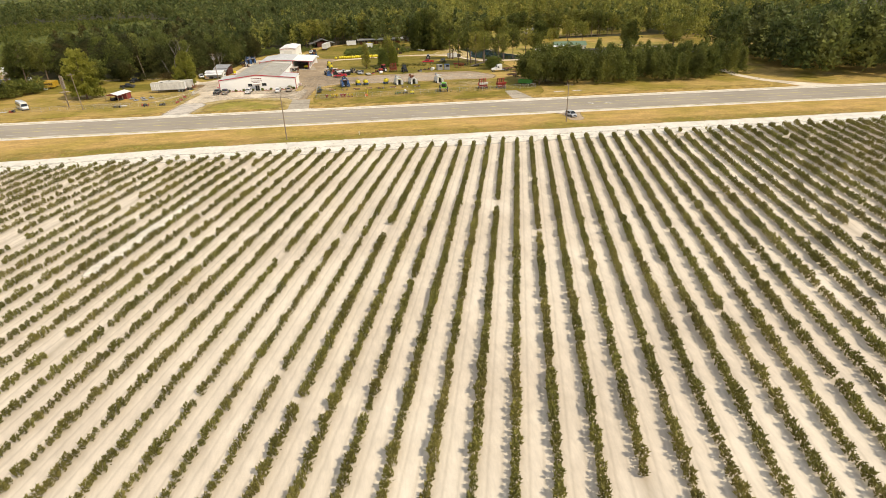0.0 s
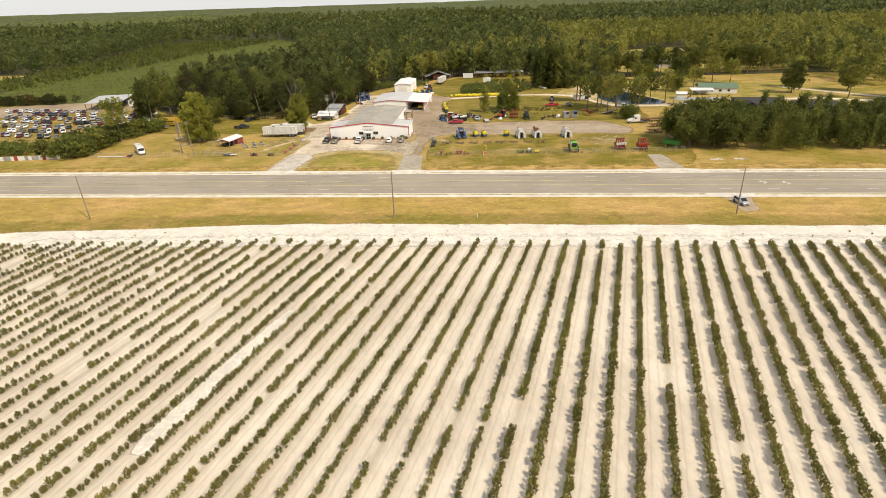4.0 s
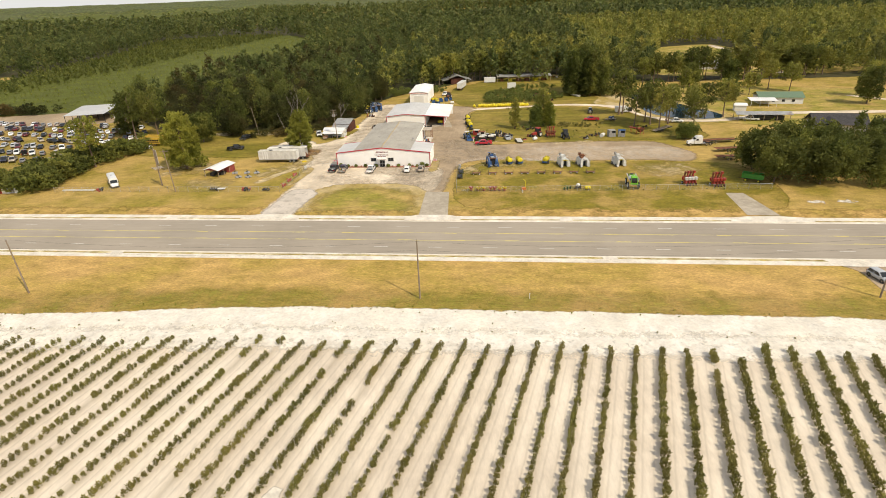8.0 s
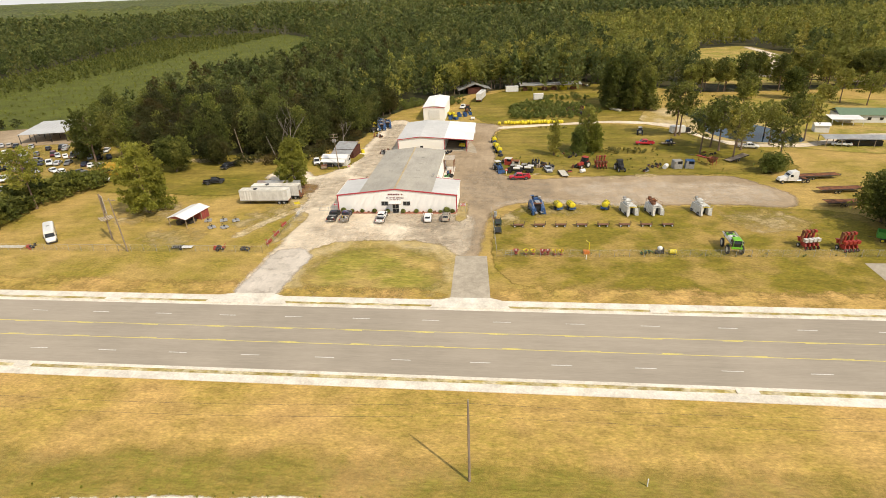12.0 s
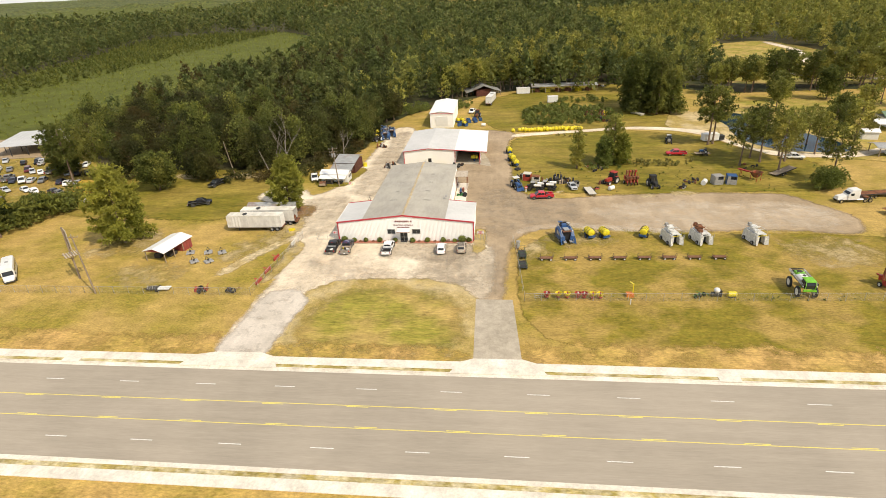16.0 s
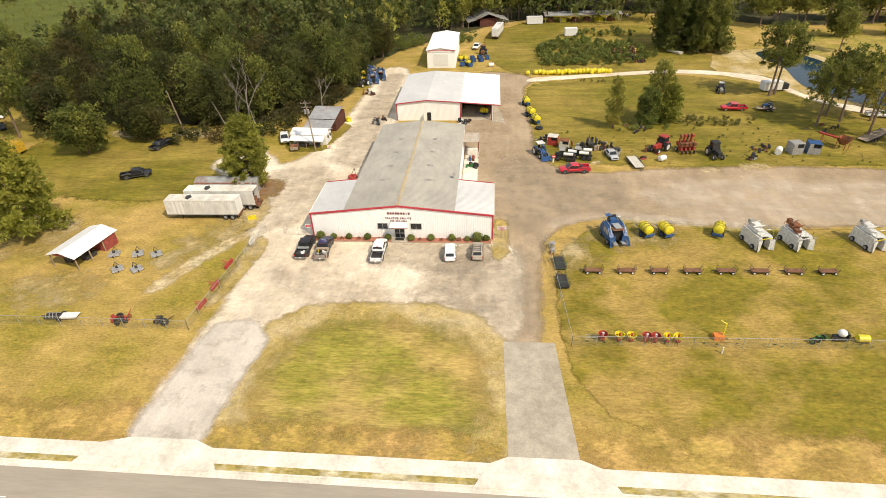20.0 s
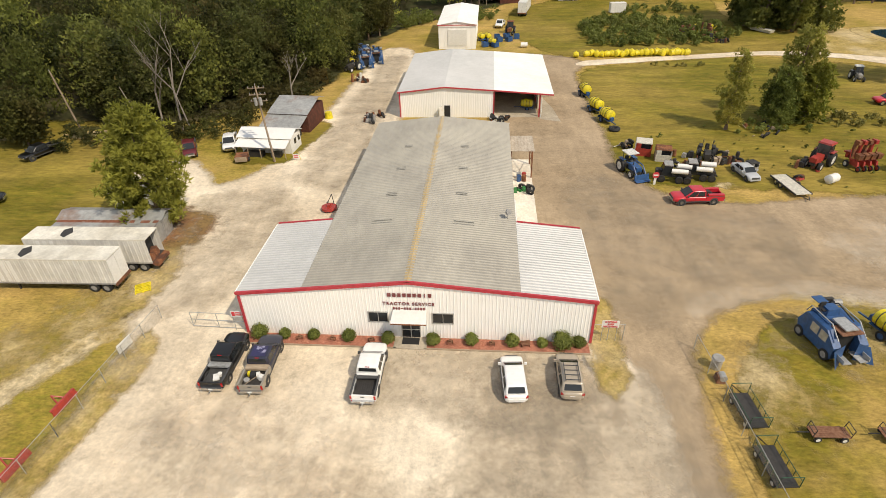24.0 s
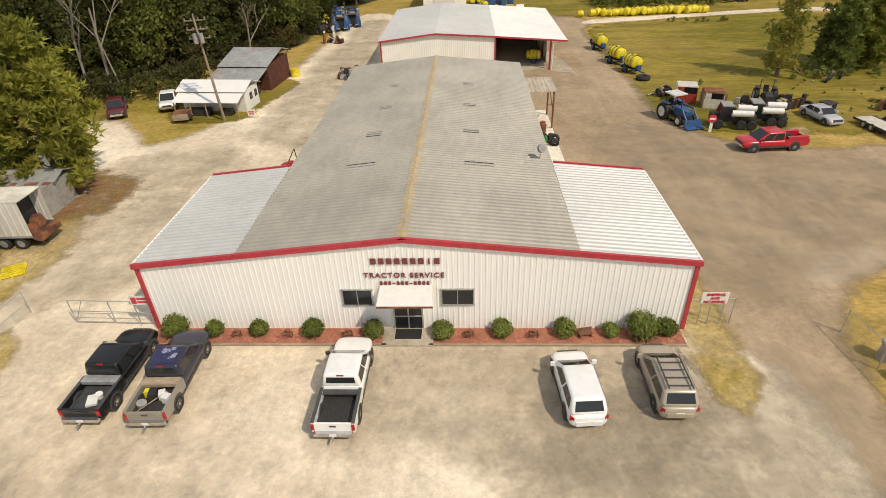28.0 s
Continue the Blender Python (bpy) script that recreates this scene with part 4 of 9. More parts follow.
B2L, B2M, B2R, B2F, B2B, B2P = -9.0, 7.0, 16.6, 55.5, 80.5, -1.3
barn = thing("service_barn", "white metal barn with an open side bay", "building")
part("front_wall", ribbed_wall((B2L, B2F), (B2P, B2F), 0, 4.4, 5.3), "white_metal", barn)
part("front_wall", ribbed_wall((B2P, B2F), (B2M, B2F), 0, 5.3, 4.7), "white_metal", barn)
part("side_wall", ribbed_wall((B2L, B2F), (B2L, B2B), 0, 4.4, 4.4, flip=-1), "white_metal", barn)
part("inner_wall", ribbed_wall((B2M, B2F), (B2M, B2B), 0, 4.7, 4.7), "white_metal", barn)
part("back_wall", ribbed_wall((B2L, B2B), (B2R, B2B), 0, 4.4, 3.9, flip=-1), "white_metal", barn)
part("roof_slope", ribbed_roof(B2P, 5.36, B2L - 0.3, 4.42, B2F - 0.3, B2B + 0.3), "zinc_roof", barn)
part("roof_slope", ribbed_roof(B2P, 5.36, B2M, 4.76, B2F - 0.3, B2B + 0.3), "zinc_roof", barn)
part("bay_wall", ribbed_wall((B2R - 1.9, B2F + 4), (B2R - 1.9, B2B), 0, 4.05, 4.05), "white_metal", barn)
part("bay_roof", ribbed_roof(B2M, 4.78, B2R + 0.3, 4.0, B2F - 0.3, B2B + 0.3), "white_roof", barn)

store = thing("storage_building", "narrow white metal building behind the barn", "building")
B3L, B3R, B3F, B3B = -6.2, 2.8, 103, 128
part("front_wall", ribbed_wall((B3L, B3F), (-1.7, B3F), 0, 5.6, 6.3), "white_metal", store)
part("front_wall", ribbed_wall((-1.7, B3F), (B3R, B3F), 0, 6.3, 5.6), "white_metal", store)
part("side_wall", ribbed_wall((B3L, B3F), (B3L, B3B), 0, 5.6, 5.6, flip=-1), "white_metal", store)
part("side_wall", ribbed_wall((B3R, B3F), (B3R, B3B), 0, 5.6, 5.6), "white_metal", store)
part("roof_slope", ribbed_roof(-1.7, 6.36, B3L - 0.3, 5.6, B3F - 0.3, B3B), "white_roof", store)
part("roof_slope", ribbed_roof(-1.7, 6.36, B3R + 0.3, 5.6, B3F - 0.3, B3B), "white_roof", store)

# ---- yard surfaces ----
patch("roadside_grass", [(-400, -40), (-130, -42.2), (-60, -42.5), (0, -42.7), (100, -43.3), (220, -45), (220, -40), (100, -39), (40, -39), (-40, -38.5), (-130, -38), (-400, -35)], 0.014, "verge", "tan dry grass along the footway", 4.0, 0.8, 4, core=0.5)
patch("gravel_lot", [(16.6, -24.9), (21.7, -25), (21, -19.5), (21.8, -4.2), (23.7, 2.7), (28.9, 7), (38, 9.2), (51.6, 6.6), (65, 6), (82, 6.9), (97, 4), (101, 12), (95, 22), (91.7, 27.4), (74.8, 27.8), (52.6, 27), (36, 24.5), (27.5, 27), (23.5, 35), (23, 60), (22.5, 82), (26, 88), (26, 92), (20, 96), (12, 98), (8, 84), (9, 40), (9, 12), (15, 12), (17, 0)], 0.022, "gravel", "grey-brown gravel yard with wheel tracks", 2.2, 0.45, 2.0)
patch("dirt_lot", [(-24.3, -42.6), (-16.8, -42.6), (-15.2, -27), (-12, -21.5), (-8, -19.3), (5, -18.6), (13.7, -21), (16.6, -24.5), (18, -24), (18.6, -4), (15.6, 1), (-15, 1), (-12, 22), (-11, 40), (-10, 60), (-10, 85), (-14, 104), (-19, 104), (-20.5, 80), (-22, 55), (-22.5, 40), (-26, 31), (-31, 27), (-38, 37), (-42, 36), (-46, 28), (-33, 20), (-28, 12), (-29, 6), (-25.5, 1), (-22.6, -18)], 0.027, "dirt", "pale dirt yard and lane with wheel tracks", 2.2, 0.5, 2.0)
patch("dirt_track", [(24, 87), (43, 91.2), (67.6, 95.6), (83, 92.5), (91, 86), (97, 70.7), (105.6, 58.5), (112, 57), (112, 59.8), (107, 62.5), (100.6, 75.3), (93, 92), (80, 97), (69.7, 98.6), (43, 94.2), (26, 91)], 0.03, "dirt", "pale dirt track past the pond", 0.7, 0.25, 2.0)
patch("north_meadow", [(26, 32), (60, 30), (98, 32), (112, 34), (110, 55), (96, 66), (88, 84), (66, 93), (44, 89), (27, 84), (24, 60)], 0.010, "meadow", "mown olive-green meadow behind the gravel yard", 3.0, 1.0, 3)
patch("east_meadow", [(26, -38.5), (110, -39), (112, -22), (112, 2), (96, 1), (82, 4), (66, 3.5), (50, 4.5), (38, 6.8), (29.5, 5), (25.5, -2), (24.5, -14)], 0.009, "dry_meadow", "mown dry olive grass around the parked machines", 1.5, 0.3, 8)
patch("shaded_meadow", [(-96, 18), (-50, 14), (-40, 24), (-43, 40), (-48, 50), (-92, 52)], 0.009, "meadow", "dull olive-brown grass below the wood", 4.0, 1.0, 3)
patch("back_meadow", [(22, 98), (44, 96), (70, 101), (84, 97), (88, 114), (74, 118), (72, 140), (80, 186), (40, 182), (14, 150), (12, 120)], 0.010, "meadow", "rough olive-green meadow behind the dirt track", 3.0, 1.0, 3)
patch("bare_ground", [(82, 96), (94, 93), (101, 84), (100, 118), (92, 124), (86, 112)], 0.029, "straw", "bare sandy slope beside the pond", 1.5, 0.6, 2.5)
patch("white_gravel", [(46, 20), (60, 22), (96, 20), (98, 9), (70, 8.5), (44, 12)], 0.028, "dirt_soft", "paler washed-out gravel", 6.0, 1.5, 3, core=0.52)
patch("grass_island", [(-11.2, -38.0), (12.5, -38.0), (12.0, -28), (9.8, -25.0), (4, -23.6), (-6.4, -24), (-8.6, -26), (-10.4, -30)], 0.036, "lawn", "oval of mown grass between the two drives", 5.0, 0.5, 1.5)
patch("island_rim", [(-15.6, -42.3), (15.9, -42.3), (15.4, -39.8), (0, -39.4), (-15.4, -39.8)], 0.037, "verge", "tan dry grass at the foot of the island", 3.0, 0.4, 1.5, core=0.45)
patch("straw_strip", [(15.6, 6), (17.0, 6.6), (17.4, 0), (17.2, -5.2), (16.0, -6.2), (15.4, -2)], 0.036, "straw", "yellow worn grass beside the workshop", 1.3, 0.3, 0.8, core=0.72)
patch("shady_grass", [(-31, 36), (-24, 36.5), (-23, 41), (-20.5, 52), (-22.5, 54), (-24, 44), (-33, 44)], 0.035, "meadow", "thin worn grass around the small sheds", 1.6, 0.5, 1.2, core=0.72)
patch("red_needles", [(-33, 22), (-27.5, 20), (-27, 15), (-31, 14), (-39, 17.5), (-40, 22)], 0.036, "needles", "red-brown pine needles under the pine", 2.8, 0.5, 1.2, core=0.6)
for poly in ([(-38, -6), (-33, 4), (-29, 8), (-28, 4), (-32, -4), (-36, -12)], [(-60, -14), (-48, -12), (-44, -18), (-55, -20)], [(-72, -8), (-60, -6), (-60, 4), (-72, 6)], [(30, 2), (36, 3.5), (46, 2), (38, -2)], [(26.5, -3), (29, 1), (31, -4), (28, -10)], [(78, -2), (92, 2), (96, -8), (84, -12)]):
    patch("worn_patch", poly, 0.018, "straw", "worn sandy patch in the grass", 5.0, 0.8, 2, core=0.46)
solid("drive", MB().add([(16.7, -24.7, 0.045), (23.3, -24.7, 0.045), (24.4, -42.8, 0.045), (17.0, -42.8, 0.045)], [(3, 2, 1, 0)]), "drive_asphalt", "grey asphalt drive from the highway to the yard", "drive", "structure")
for x0, x1, xi0, xi1 in ((-29, -13, -24.2, -16.8), (13.5, 28, 17.0, 24.5), (91, 110, 96, 104)):
    mb = MB()
    y = road_y((x0 + x1) / 2)
    mb.add([(x0, y + 9.66, 0.05), (x1, y + 9.66, 0.05), (x1 - 1.5, y + 12.45, 0.125), (x0 + 1.5, y + 12.45, 0.125), (xi1, y + 13.4, 0.06), (xi0, y + 13.4, 0.06)], [(0, 1, 2, 3), (3, 2, 4, 5)])
    mb.add([(x0, y + 9.66, 0.165), (x1, y + 9.66, 0.165), (x1 - 1.5, y + 12.45, 0.13), (x0 + 1.5, y + 12.45, 0.13)], [(0, 1, 2, 3)])
    solid("drive_apron", mb, "concrete", "flared pale concrete apron across the footway", "drive", "structure")
solid("side_drive", MB().add([(96.5, -41.8, 0.04), (104, -42, 0.04), (101.5, -26, 0.04), (97, -26, 0.04)], [(0, 1, 2, 3)]), "drive_asphalt", "short asphalt drive beside the pines", "drive", "structure")
patch("west_drive", [(-24.3, -42.7), (-16.7, -42.7), (-15.5, -30), (-14.2, -25.5), (-16.5, -24.5), (-18, -21.5), (-20, -23), (-22.6, -22.5), (-23.1, -28)], 0.0328, "worn_asphalt", "worn pale grey asphalt on the drive", 1.6, 0.3, 1.2, core=0.8)
patch("pale_lot", [(-21.5, -27), (-19, -12), (-17, -5), (-10, -8), (-3, -12), (-2, -16), (-9, -17.5), (-14, -21)], 0.0305, "dirt_soft", "pale trodden sand in front of the workshop", 4.0, 0.8, 1.5, core=0.58)
patch("gravel_wash", [(6, -12), (9, -6), (15, -7), (19, -3), (20, -16), (18, -22), (12, -18.5), (7, -16)], 0.0308, "stain", "grey-brown gravel worn over the pale lot", 5.0, 0.9, 1.5, core=0.75)
patch("lane_tracks", [(-19, 30), (-13, 28), (-12.5, 60), (-13.5, 96), (-17, 98), (-18, 70), (-20, 45)], 0.0305, "stain", "brown wheel tracks along the lane", 3.0, 0.7, 2.0, core=0.68)
patch("sandy_scrape", [(-25.5, 3), (-27, 2.4), (-31, -3.5), (-34.5, -9.5), (-37.5, -17), (-35.5, -16.8), (-32.6, -9.6), (-29.2, -3.6)], 0.021, "scrape", "broken streak of pale sand worn through the grass", 1.5, 0.4, 1.5, core=0.62)
for poly in ([(-28, 10), (-32, 12), (-34, 17), (-29, 16)], [(-57, 44), (-50, 46), (-58, 49), (-66, 47)], [(-76, 44), (-70, 46), (-74, 50), (-82, 48)], [(56, 26.2), (61.5, 26.5), (61, 28.4), (57, 28.2)], [(35.2, 29.8), (38.4, 30), (38, 31.8), (35.4, 31.4)], [(64, 27.5), (72, 28), (71, 30), (65, 29.6)]):
    patch("sandy_scrape", poly, 0.0255, "scrape", "pale sandy scrape worn through the grass", 1.6, 0.3, 1.5, core=0.55)
patch("stained_ground", [(-5, -8), (-1, -2), (4, -1.8), (9, -2), (14, -2.5), (15, -8), (10, -10), (2, -7)], 0.031, "stain", "darker trodden ground in front of the workshop", 3.5, 0.8, 1.5, core=0.75)
patch("stained_lane", [(-20, -10), (-12, -9), (-6, -14), (4, -16), (14, -15), (17, -20), (5, -18), (-10, -18)], 0.032, "stain", "darker wheel tracks across the dirt", 3.0, 0.8, 1.5, core=0.45)
patch("sandy_rim", [(24.5, 3.5), (29, 6.2), (37, 7.6), (50, 5.2), (66, 4.6), (66, 5.8), (50, 6.8), (38, 9.2), (28, 7.6), (24, 4.6)], 0.033, "dirt_soft", "pale sandy rim of the gravel yard", 1.8, 0.5, 1.5, core=0.5)
patch("island_edge", [(-17.0, -42.2), (17.0, -42.2), (16.6, -26), (13.8, -20.7), (5.2, -18.0), (-9.4, -18.7), (-13.2, -21.0), (-15.8, -27)], 0.0325, "straw", "worn straw-coloured rim of the grass oval", 2.0, 0.5, 1.5, core=0.85)
patch("trodden_lane", [(-26, 2), (-20, 4), (-17, 16), (-20, 28), (-27, 27), (-32, 24), (-29, 12)], 0.0315, "stain", "brown trodden soil beside the trailers", 3.0, 0.7, 1.5, core=0.6)
patch("trodden_yard", [(20, 2), (27, 8), (40, 12), (40, 22), (27, 24), (21, 34), (17, 30), (17, 8)], 0.0285, "stain", "darker rutted gravel between the buildings", 4.0, 0.8, 2, core=0.5)
patch("ragged_grass", [(-31, 3), (-27, 2), (-26.5, 8), (-29, 14), (-33, 16), (-32, 8)], 0.0335, "straw", "ragged dry grass beside the trailers", 2.0, 0.6, 1.2, core=0.55)
patch("ragged_grass", [(-24.5, -18), (-23, -10), (-22.8, -2), (-24.5, 0), (-25.4, -10), (-26, -20)], 0.0335, "straw", "ragged dry grass along the fence", 1.2, 0.4, 1.2, core=0.6)
# ---- workshop front ----
M["glass"] = paint("dark_glass", (0.025, 0.028, 0.03), 0.08, dirt=0.1)
M["roof_light"] = surface("dirty_roof_light", (0.17, 0.165, 0.14), (0.24, 0.225, 0.19), 3.0, rough=0.5, relief=0.05)
M["black"] = paint("black_rubber", (0.02, 0.02, 0.02), 0.75, dirt=0.3)
M["steel"] = paint("galvanised_steel", (0.52, 0.52, 0.50), 0.45, 0.5, 0.2)
M["dark_steel"] = paint("dark_steel", (0.06, 0.055, 0.05), 0.6, 0.3, 0.3)
M["rust"] = surface("rusted_steel", (0.20, 0.075, 0.035), (0.30, 0.14, 0.07), 5, (0.12, 0.06, 0.04), 1.0, rough=0.9, relief=0.3)
M["mulch"] = surface("red_mulch", (0.34, 0.12, 0.075), (0.52, 0.24, 0.16), 6, (0.36, 0.15, 0.10), 0.8, rough=0.95, relief=0.9, dist=0.06, speck=0.35, blotch=0.2)
M["old_wood"] = surface("old_brown_wood", (0.16, 0.075, 0.045), (0.24, 0.13, 0.08), 5, relief=0.3)
M["lettering"] = paint("dark_red_lettering", (0.20, 0.05, 0.05), 0.5, dirt=0.1)
M["white_paint"] = paint("white_paint", (0.76, 0.75, 0.71), 0.4, dirt=0.06)
M["wood"] = surface("grey_wood", (0.30, 0.23, 0.16), (0.40, 0.32, 0.23), 4, relief=0.3, stretch=(0.3, 1, 1))
M["pale_plank"] = surface("weathered_planks", (0.52, 0.45, 0.36), (0.40, 0.34, 0.27), 3, relief=0.3, stretch=(1, 0.3, 1))
M["yellow_seal"] = surface("yellowed_sealant", (0.52, 0.38, 0.18), (0.40, 0.33, 0.22), 1.5, relief=0.1, stretch=(1, 0.4, 1))

# rake trim, corner trim, ridge
for x0, z0, x1, z1 in ((-FW - 0.2, EAVE, PX, PEAK), (PX, PEAK, FW + 0.2, EAVE)):
    mb = MB()
    mb.add([(x0, -0.20, z0 - 0.16), (x1, -0.20, z1 - 0.16), (x1, -0.20, z1 + 0.14), (x0, -0.20, z0 + 0.14), (x0, -0.02, z0 - 0.16), (x1, -0.02, z1 - 0.16), (x1, -0.02, z1 + 0.14), (x0, -0.02, z0 + 0.14)],
           [(0, 1, 2, 3), (7, 6, 5, 4), (3, 2, 6, 7), (0, 4, 5, 1), (0, 3, 7, 4), (1, 5, 6, 2)])
    part("rake_trim", mb, "red_trim", shop, "red metal trim")
for x in (-FW, FW):
    part("corner_trim", MB().box((x, -0.03, EAVE / 2), (0.22, 0.14, EAVE - 0.1)), "red_trim", shop, "red metal trim")
    part("wing_eave_trim", MB().box((x + (0.2 if x > 0 else -0.2), WB / 2, EAVE), (0.10, WB, 0.18)), "white_metal", shop)
for x0, x1 in ((-FW - 0.1, ML - 0.2), (MR + 0.2, FW + 0.1)):
    za, zb = roof_z(max(-FW, x0)), roof_z(min(FW, x1))
    mb = MB().add([(x0, WB + 0.08, za - 0.05), (x1, WB + 0.08, zb - 0.05), (x1, WB + 0.08, zb + 0.22), (x0, WB + 0.08, za + 0.22), (x0, WB + 0.2, za - 0.05), (x1, WB + 0.2, zb - 0.05), (x1, WB + 0.2, zb + 0.22), (x0, WB + 0.2, za + 0.22)],
                  [(0, 1, 2, 3), (7, 6, 5, 4), (3, 2, 6, 7), (0, 4, 5, 1), (0, 3, 7, 4), (1, 5, 6, 2)])
    part("wing_back_trim", mb, "red_trim", shop, "red metal trim")
part("ridge_cap", MB().prism([(PX - 0.32, PEAK + 0.07), (PX, PEAK + 0.14), (PX + 0.32, PEAK + 0.07), (PX, PEAK + 0.05)], -0.2, MBK + 0.2), "yellow_seal", shop, "yellowed ridge cap")
# dull translucent panels in the roof
for x, y, w in ((-4.2, 9.8, 2.0), (3.9, 9.8, 2.0), (-4.1, 15.6, 1.2), (3.4, 15.7, 1.2), (-4.0, 22, 1.1), (3.3, 22.1, 1.1), (-3.9, 28.5, 1.0), (3.2, 28.5, 1.0)):
    za, zb = roof_z(x - w / 2) + 0.115, roof_z(x + w / 2) + 0.115
    mb = MB()
    for k in range(3):
        y0 = y + k * 0.3
        mb.add([(x - w / 2, y0, za), (x + w / 2, y0, zb), (x + w / 2, y0 + 0.2, zb), (x - w / 2, y0 + 0.2, za)], [(0, 1, 2, 3)])
    part("roof_light", mb, "roof_light", shop, "dirty translucent roof light strip")
# windows and glazed door
for x0, x1, z0, z1 in ((-3.95, -2.28, 1.78, 2.86), (1.62, 3.40, 1.80, 2.88)):
    win = part("window", MB().box(((x0 + x1) / 2, -0.03, (z0 + z1) / 2), (x1 - x0, 0.04, z1 - z0)), "glass", shop, "dark glazed window")
    mb = MB()
    for z in (z0, z1):
        mb.box(((x0 + x1) / 2, -0.05, z), (x1 - x0 + 0.14, 0.10, 0.07))
    for x in (x0, x1, (x0 + x1) / 2):
        mb.box((x, -0.05, (z0 + z1) / 2), (0.07 if x != (x0 + x1) / 2 else 0.04, 0.10, z1 - z0))
    part("window_frame", mb, "steel", win)
door = part("entrance_door", MB().box((-0.32, -0.03, 1.05), (1.62, 0.05, 2.1)), "glass", shop, "dark double glass entrance door")
mb = MB()
for x in (-1.13, -0.32, 0.49):
    mb.box((x, -0.07, 1.05), (0.08, 0.08, 2.1))
for z in (0.06, 1.0, 2.1):
    mb.box((-0.32, -0.07, z), (1.7, 0.075, 0.08))
part("door_frame", mb, "steel", door)
mb = MB().add([(-1.75, -0.04, 3.22), (1.1, -0.04, 3.22), (1.2, -1.35, 2.72), (-1.85, -1.35, 2.72), (-1.75, -0.04, 3.14), (1.1, -0.04, 3.14), (1.2, -1.35, 2.62), (-1.85, -1.35, 2.62)],
              [(0, 1, 2, 3), (7, 6, 5, 4), (3, 2, 6, 7), (0, 3, 7, 4), (1, 5, 6, 2)])
can = part("door_canopy", mb, "white_paint", shop, "white sloping metal canopy")
part("canopy_edge", MB().box((-0.32, -1.37, 2.66), (3.05, 0.05, 0.10)), "rust", can, "rusty front edge")


def lettering(name, text, x, z, size, mat, parent, y=-0.06, rot=0.0):
    c = bpy.data.curves.new(name, "FONT")
    c.body, c.size, c.align_x, c.align_y, c.extrude, c.offset = text, size, "CENTER", "CENTER", 0.03, 0.004
    c.space_character = 1.22 if size > 0.4 else 1.0
    c.materials.append(M[mat])
    ob = new(name, c)
    ob.matrix_basis = pose(x, y, z, 90, 0, rot)
    ob.parent = parent
    return ob


for i in range(9):
    part("sign_bar", MB().box((-2.0 + i * 0.43, -0.07, 4.77), (0.30 if i != 7 else 0.09, 0.05, 0.36)), "lettering", shop)
lettering("sign_letters", "TRACTOR SERVICE", -0.40, 3.83, 0.44, "lettering", shop)
for i in range(12):
    part("small_sign_bar", MB().box((-1.68 + i * 0.235, -0.07, 3.32), (0.15, 0.04, 0.24 if i not in (3, 7) else 0.05)), "lettering", shop)
# planting bed
solid("mulch_bed", MB().box((-0.1, -0.75, 0.06), (30.2, 1.3, 0.12)), "mulch", "bed of red bark mulch along the workshop front", "flower bed", "structure")
for x0, x1 in ((-15.2, -1.5), (0.9, 15.0)):
    solid("bed_edging", MB().box(((x0 + x1) / 2, -1.47, 0.07), (x1 - x0, 0.12, 0.14)), "wood", "low timber edging of the planting bed", "edging", "structure")
solid("door_mat", MB().box((-0.32, -0.62, 0.15), (1.5, 0.85, 0.02)), "black", "worn black rubber door mat on the step", "mat")
solid("door_step", MB().box((-0.32, -0.85, 0.07), (2.9, 1.44, 0.14)), "drive_asphalt", "grey concrete step below the entrance door", "step", "structure")
for x, y, r in ((-13.85, -0.55, 0.75), (-11.6, -0.55, 0.52), (-9.0, -0.5, 0.52), (-5.8, -0.6, 0.6), (-2.3, -0.7, 0.58), (1.65, -0.75, 0.6), (5.0, -0.6, 0.58), (8.5, -0.6, 0.6), (11.05, -0.6, 0.45), (12.75, -0.75, 0.92), (14.2, -0.45, 0.55)):
    q = np.random.default_rng(int(abs(x) * 10))
    cl = [((0, 0, r * 0.82), r)] + [((r * 0.25 * math.cos(k * 2.1), r * 0.25 * math.sin(k * 2.1), r * (0.85 + 0.2 * math.sin(k * 1.7))), r * 0.8) for k in range(3)]
    ob = new("round_shrub", raw_mesh("round_shrub", *join([cards(q, cl, 520, 0.12, spread=0.5, flat=0.85)] + [blob(q, c, rr * 0.86, 0.85, 0.05) for c, rr in cl]), "bush"))
    ob.matrix_basis = pose(x, y, 0.02)
    tagged(ob, "clipped round green shrub in the mulch bed", "shrub", "shrubs along the workshop front")
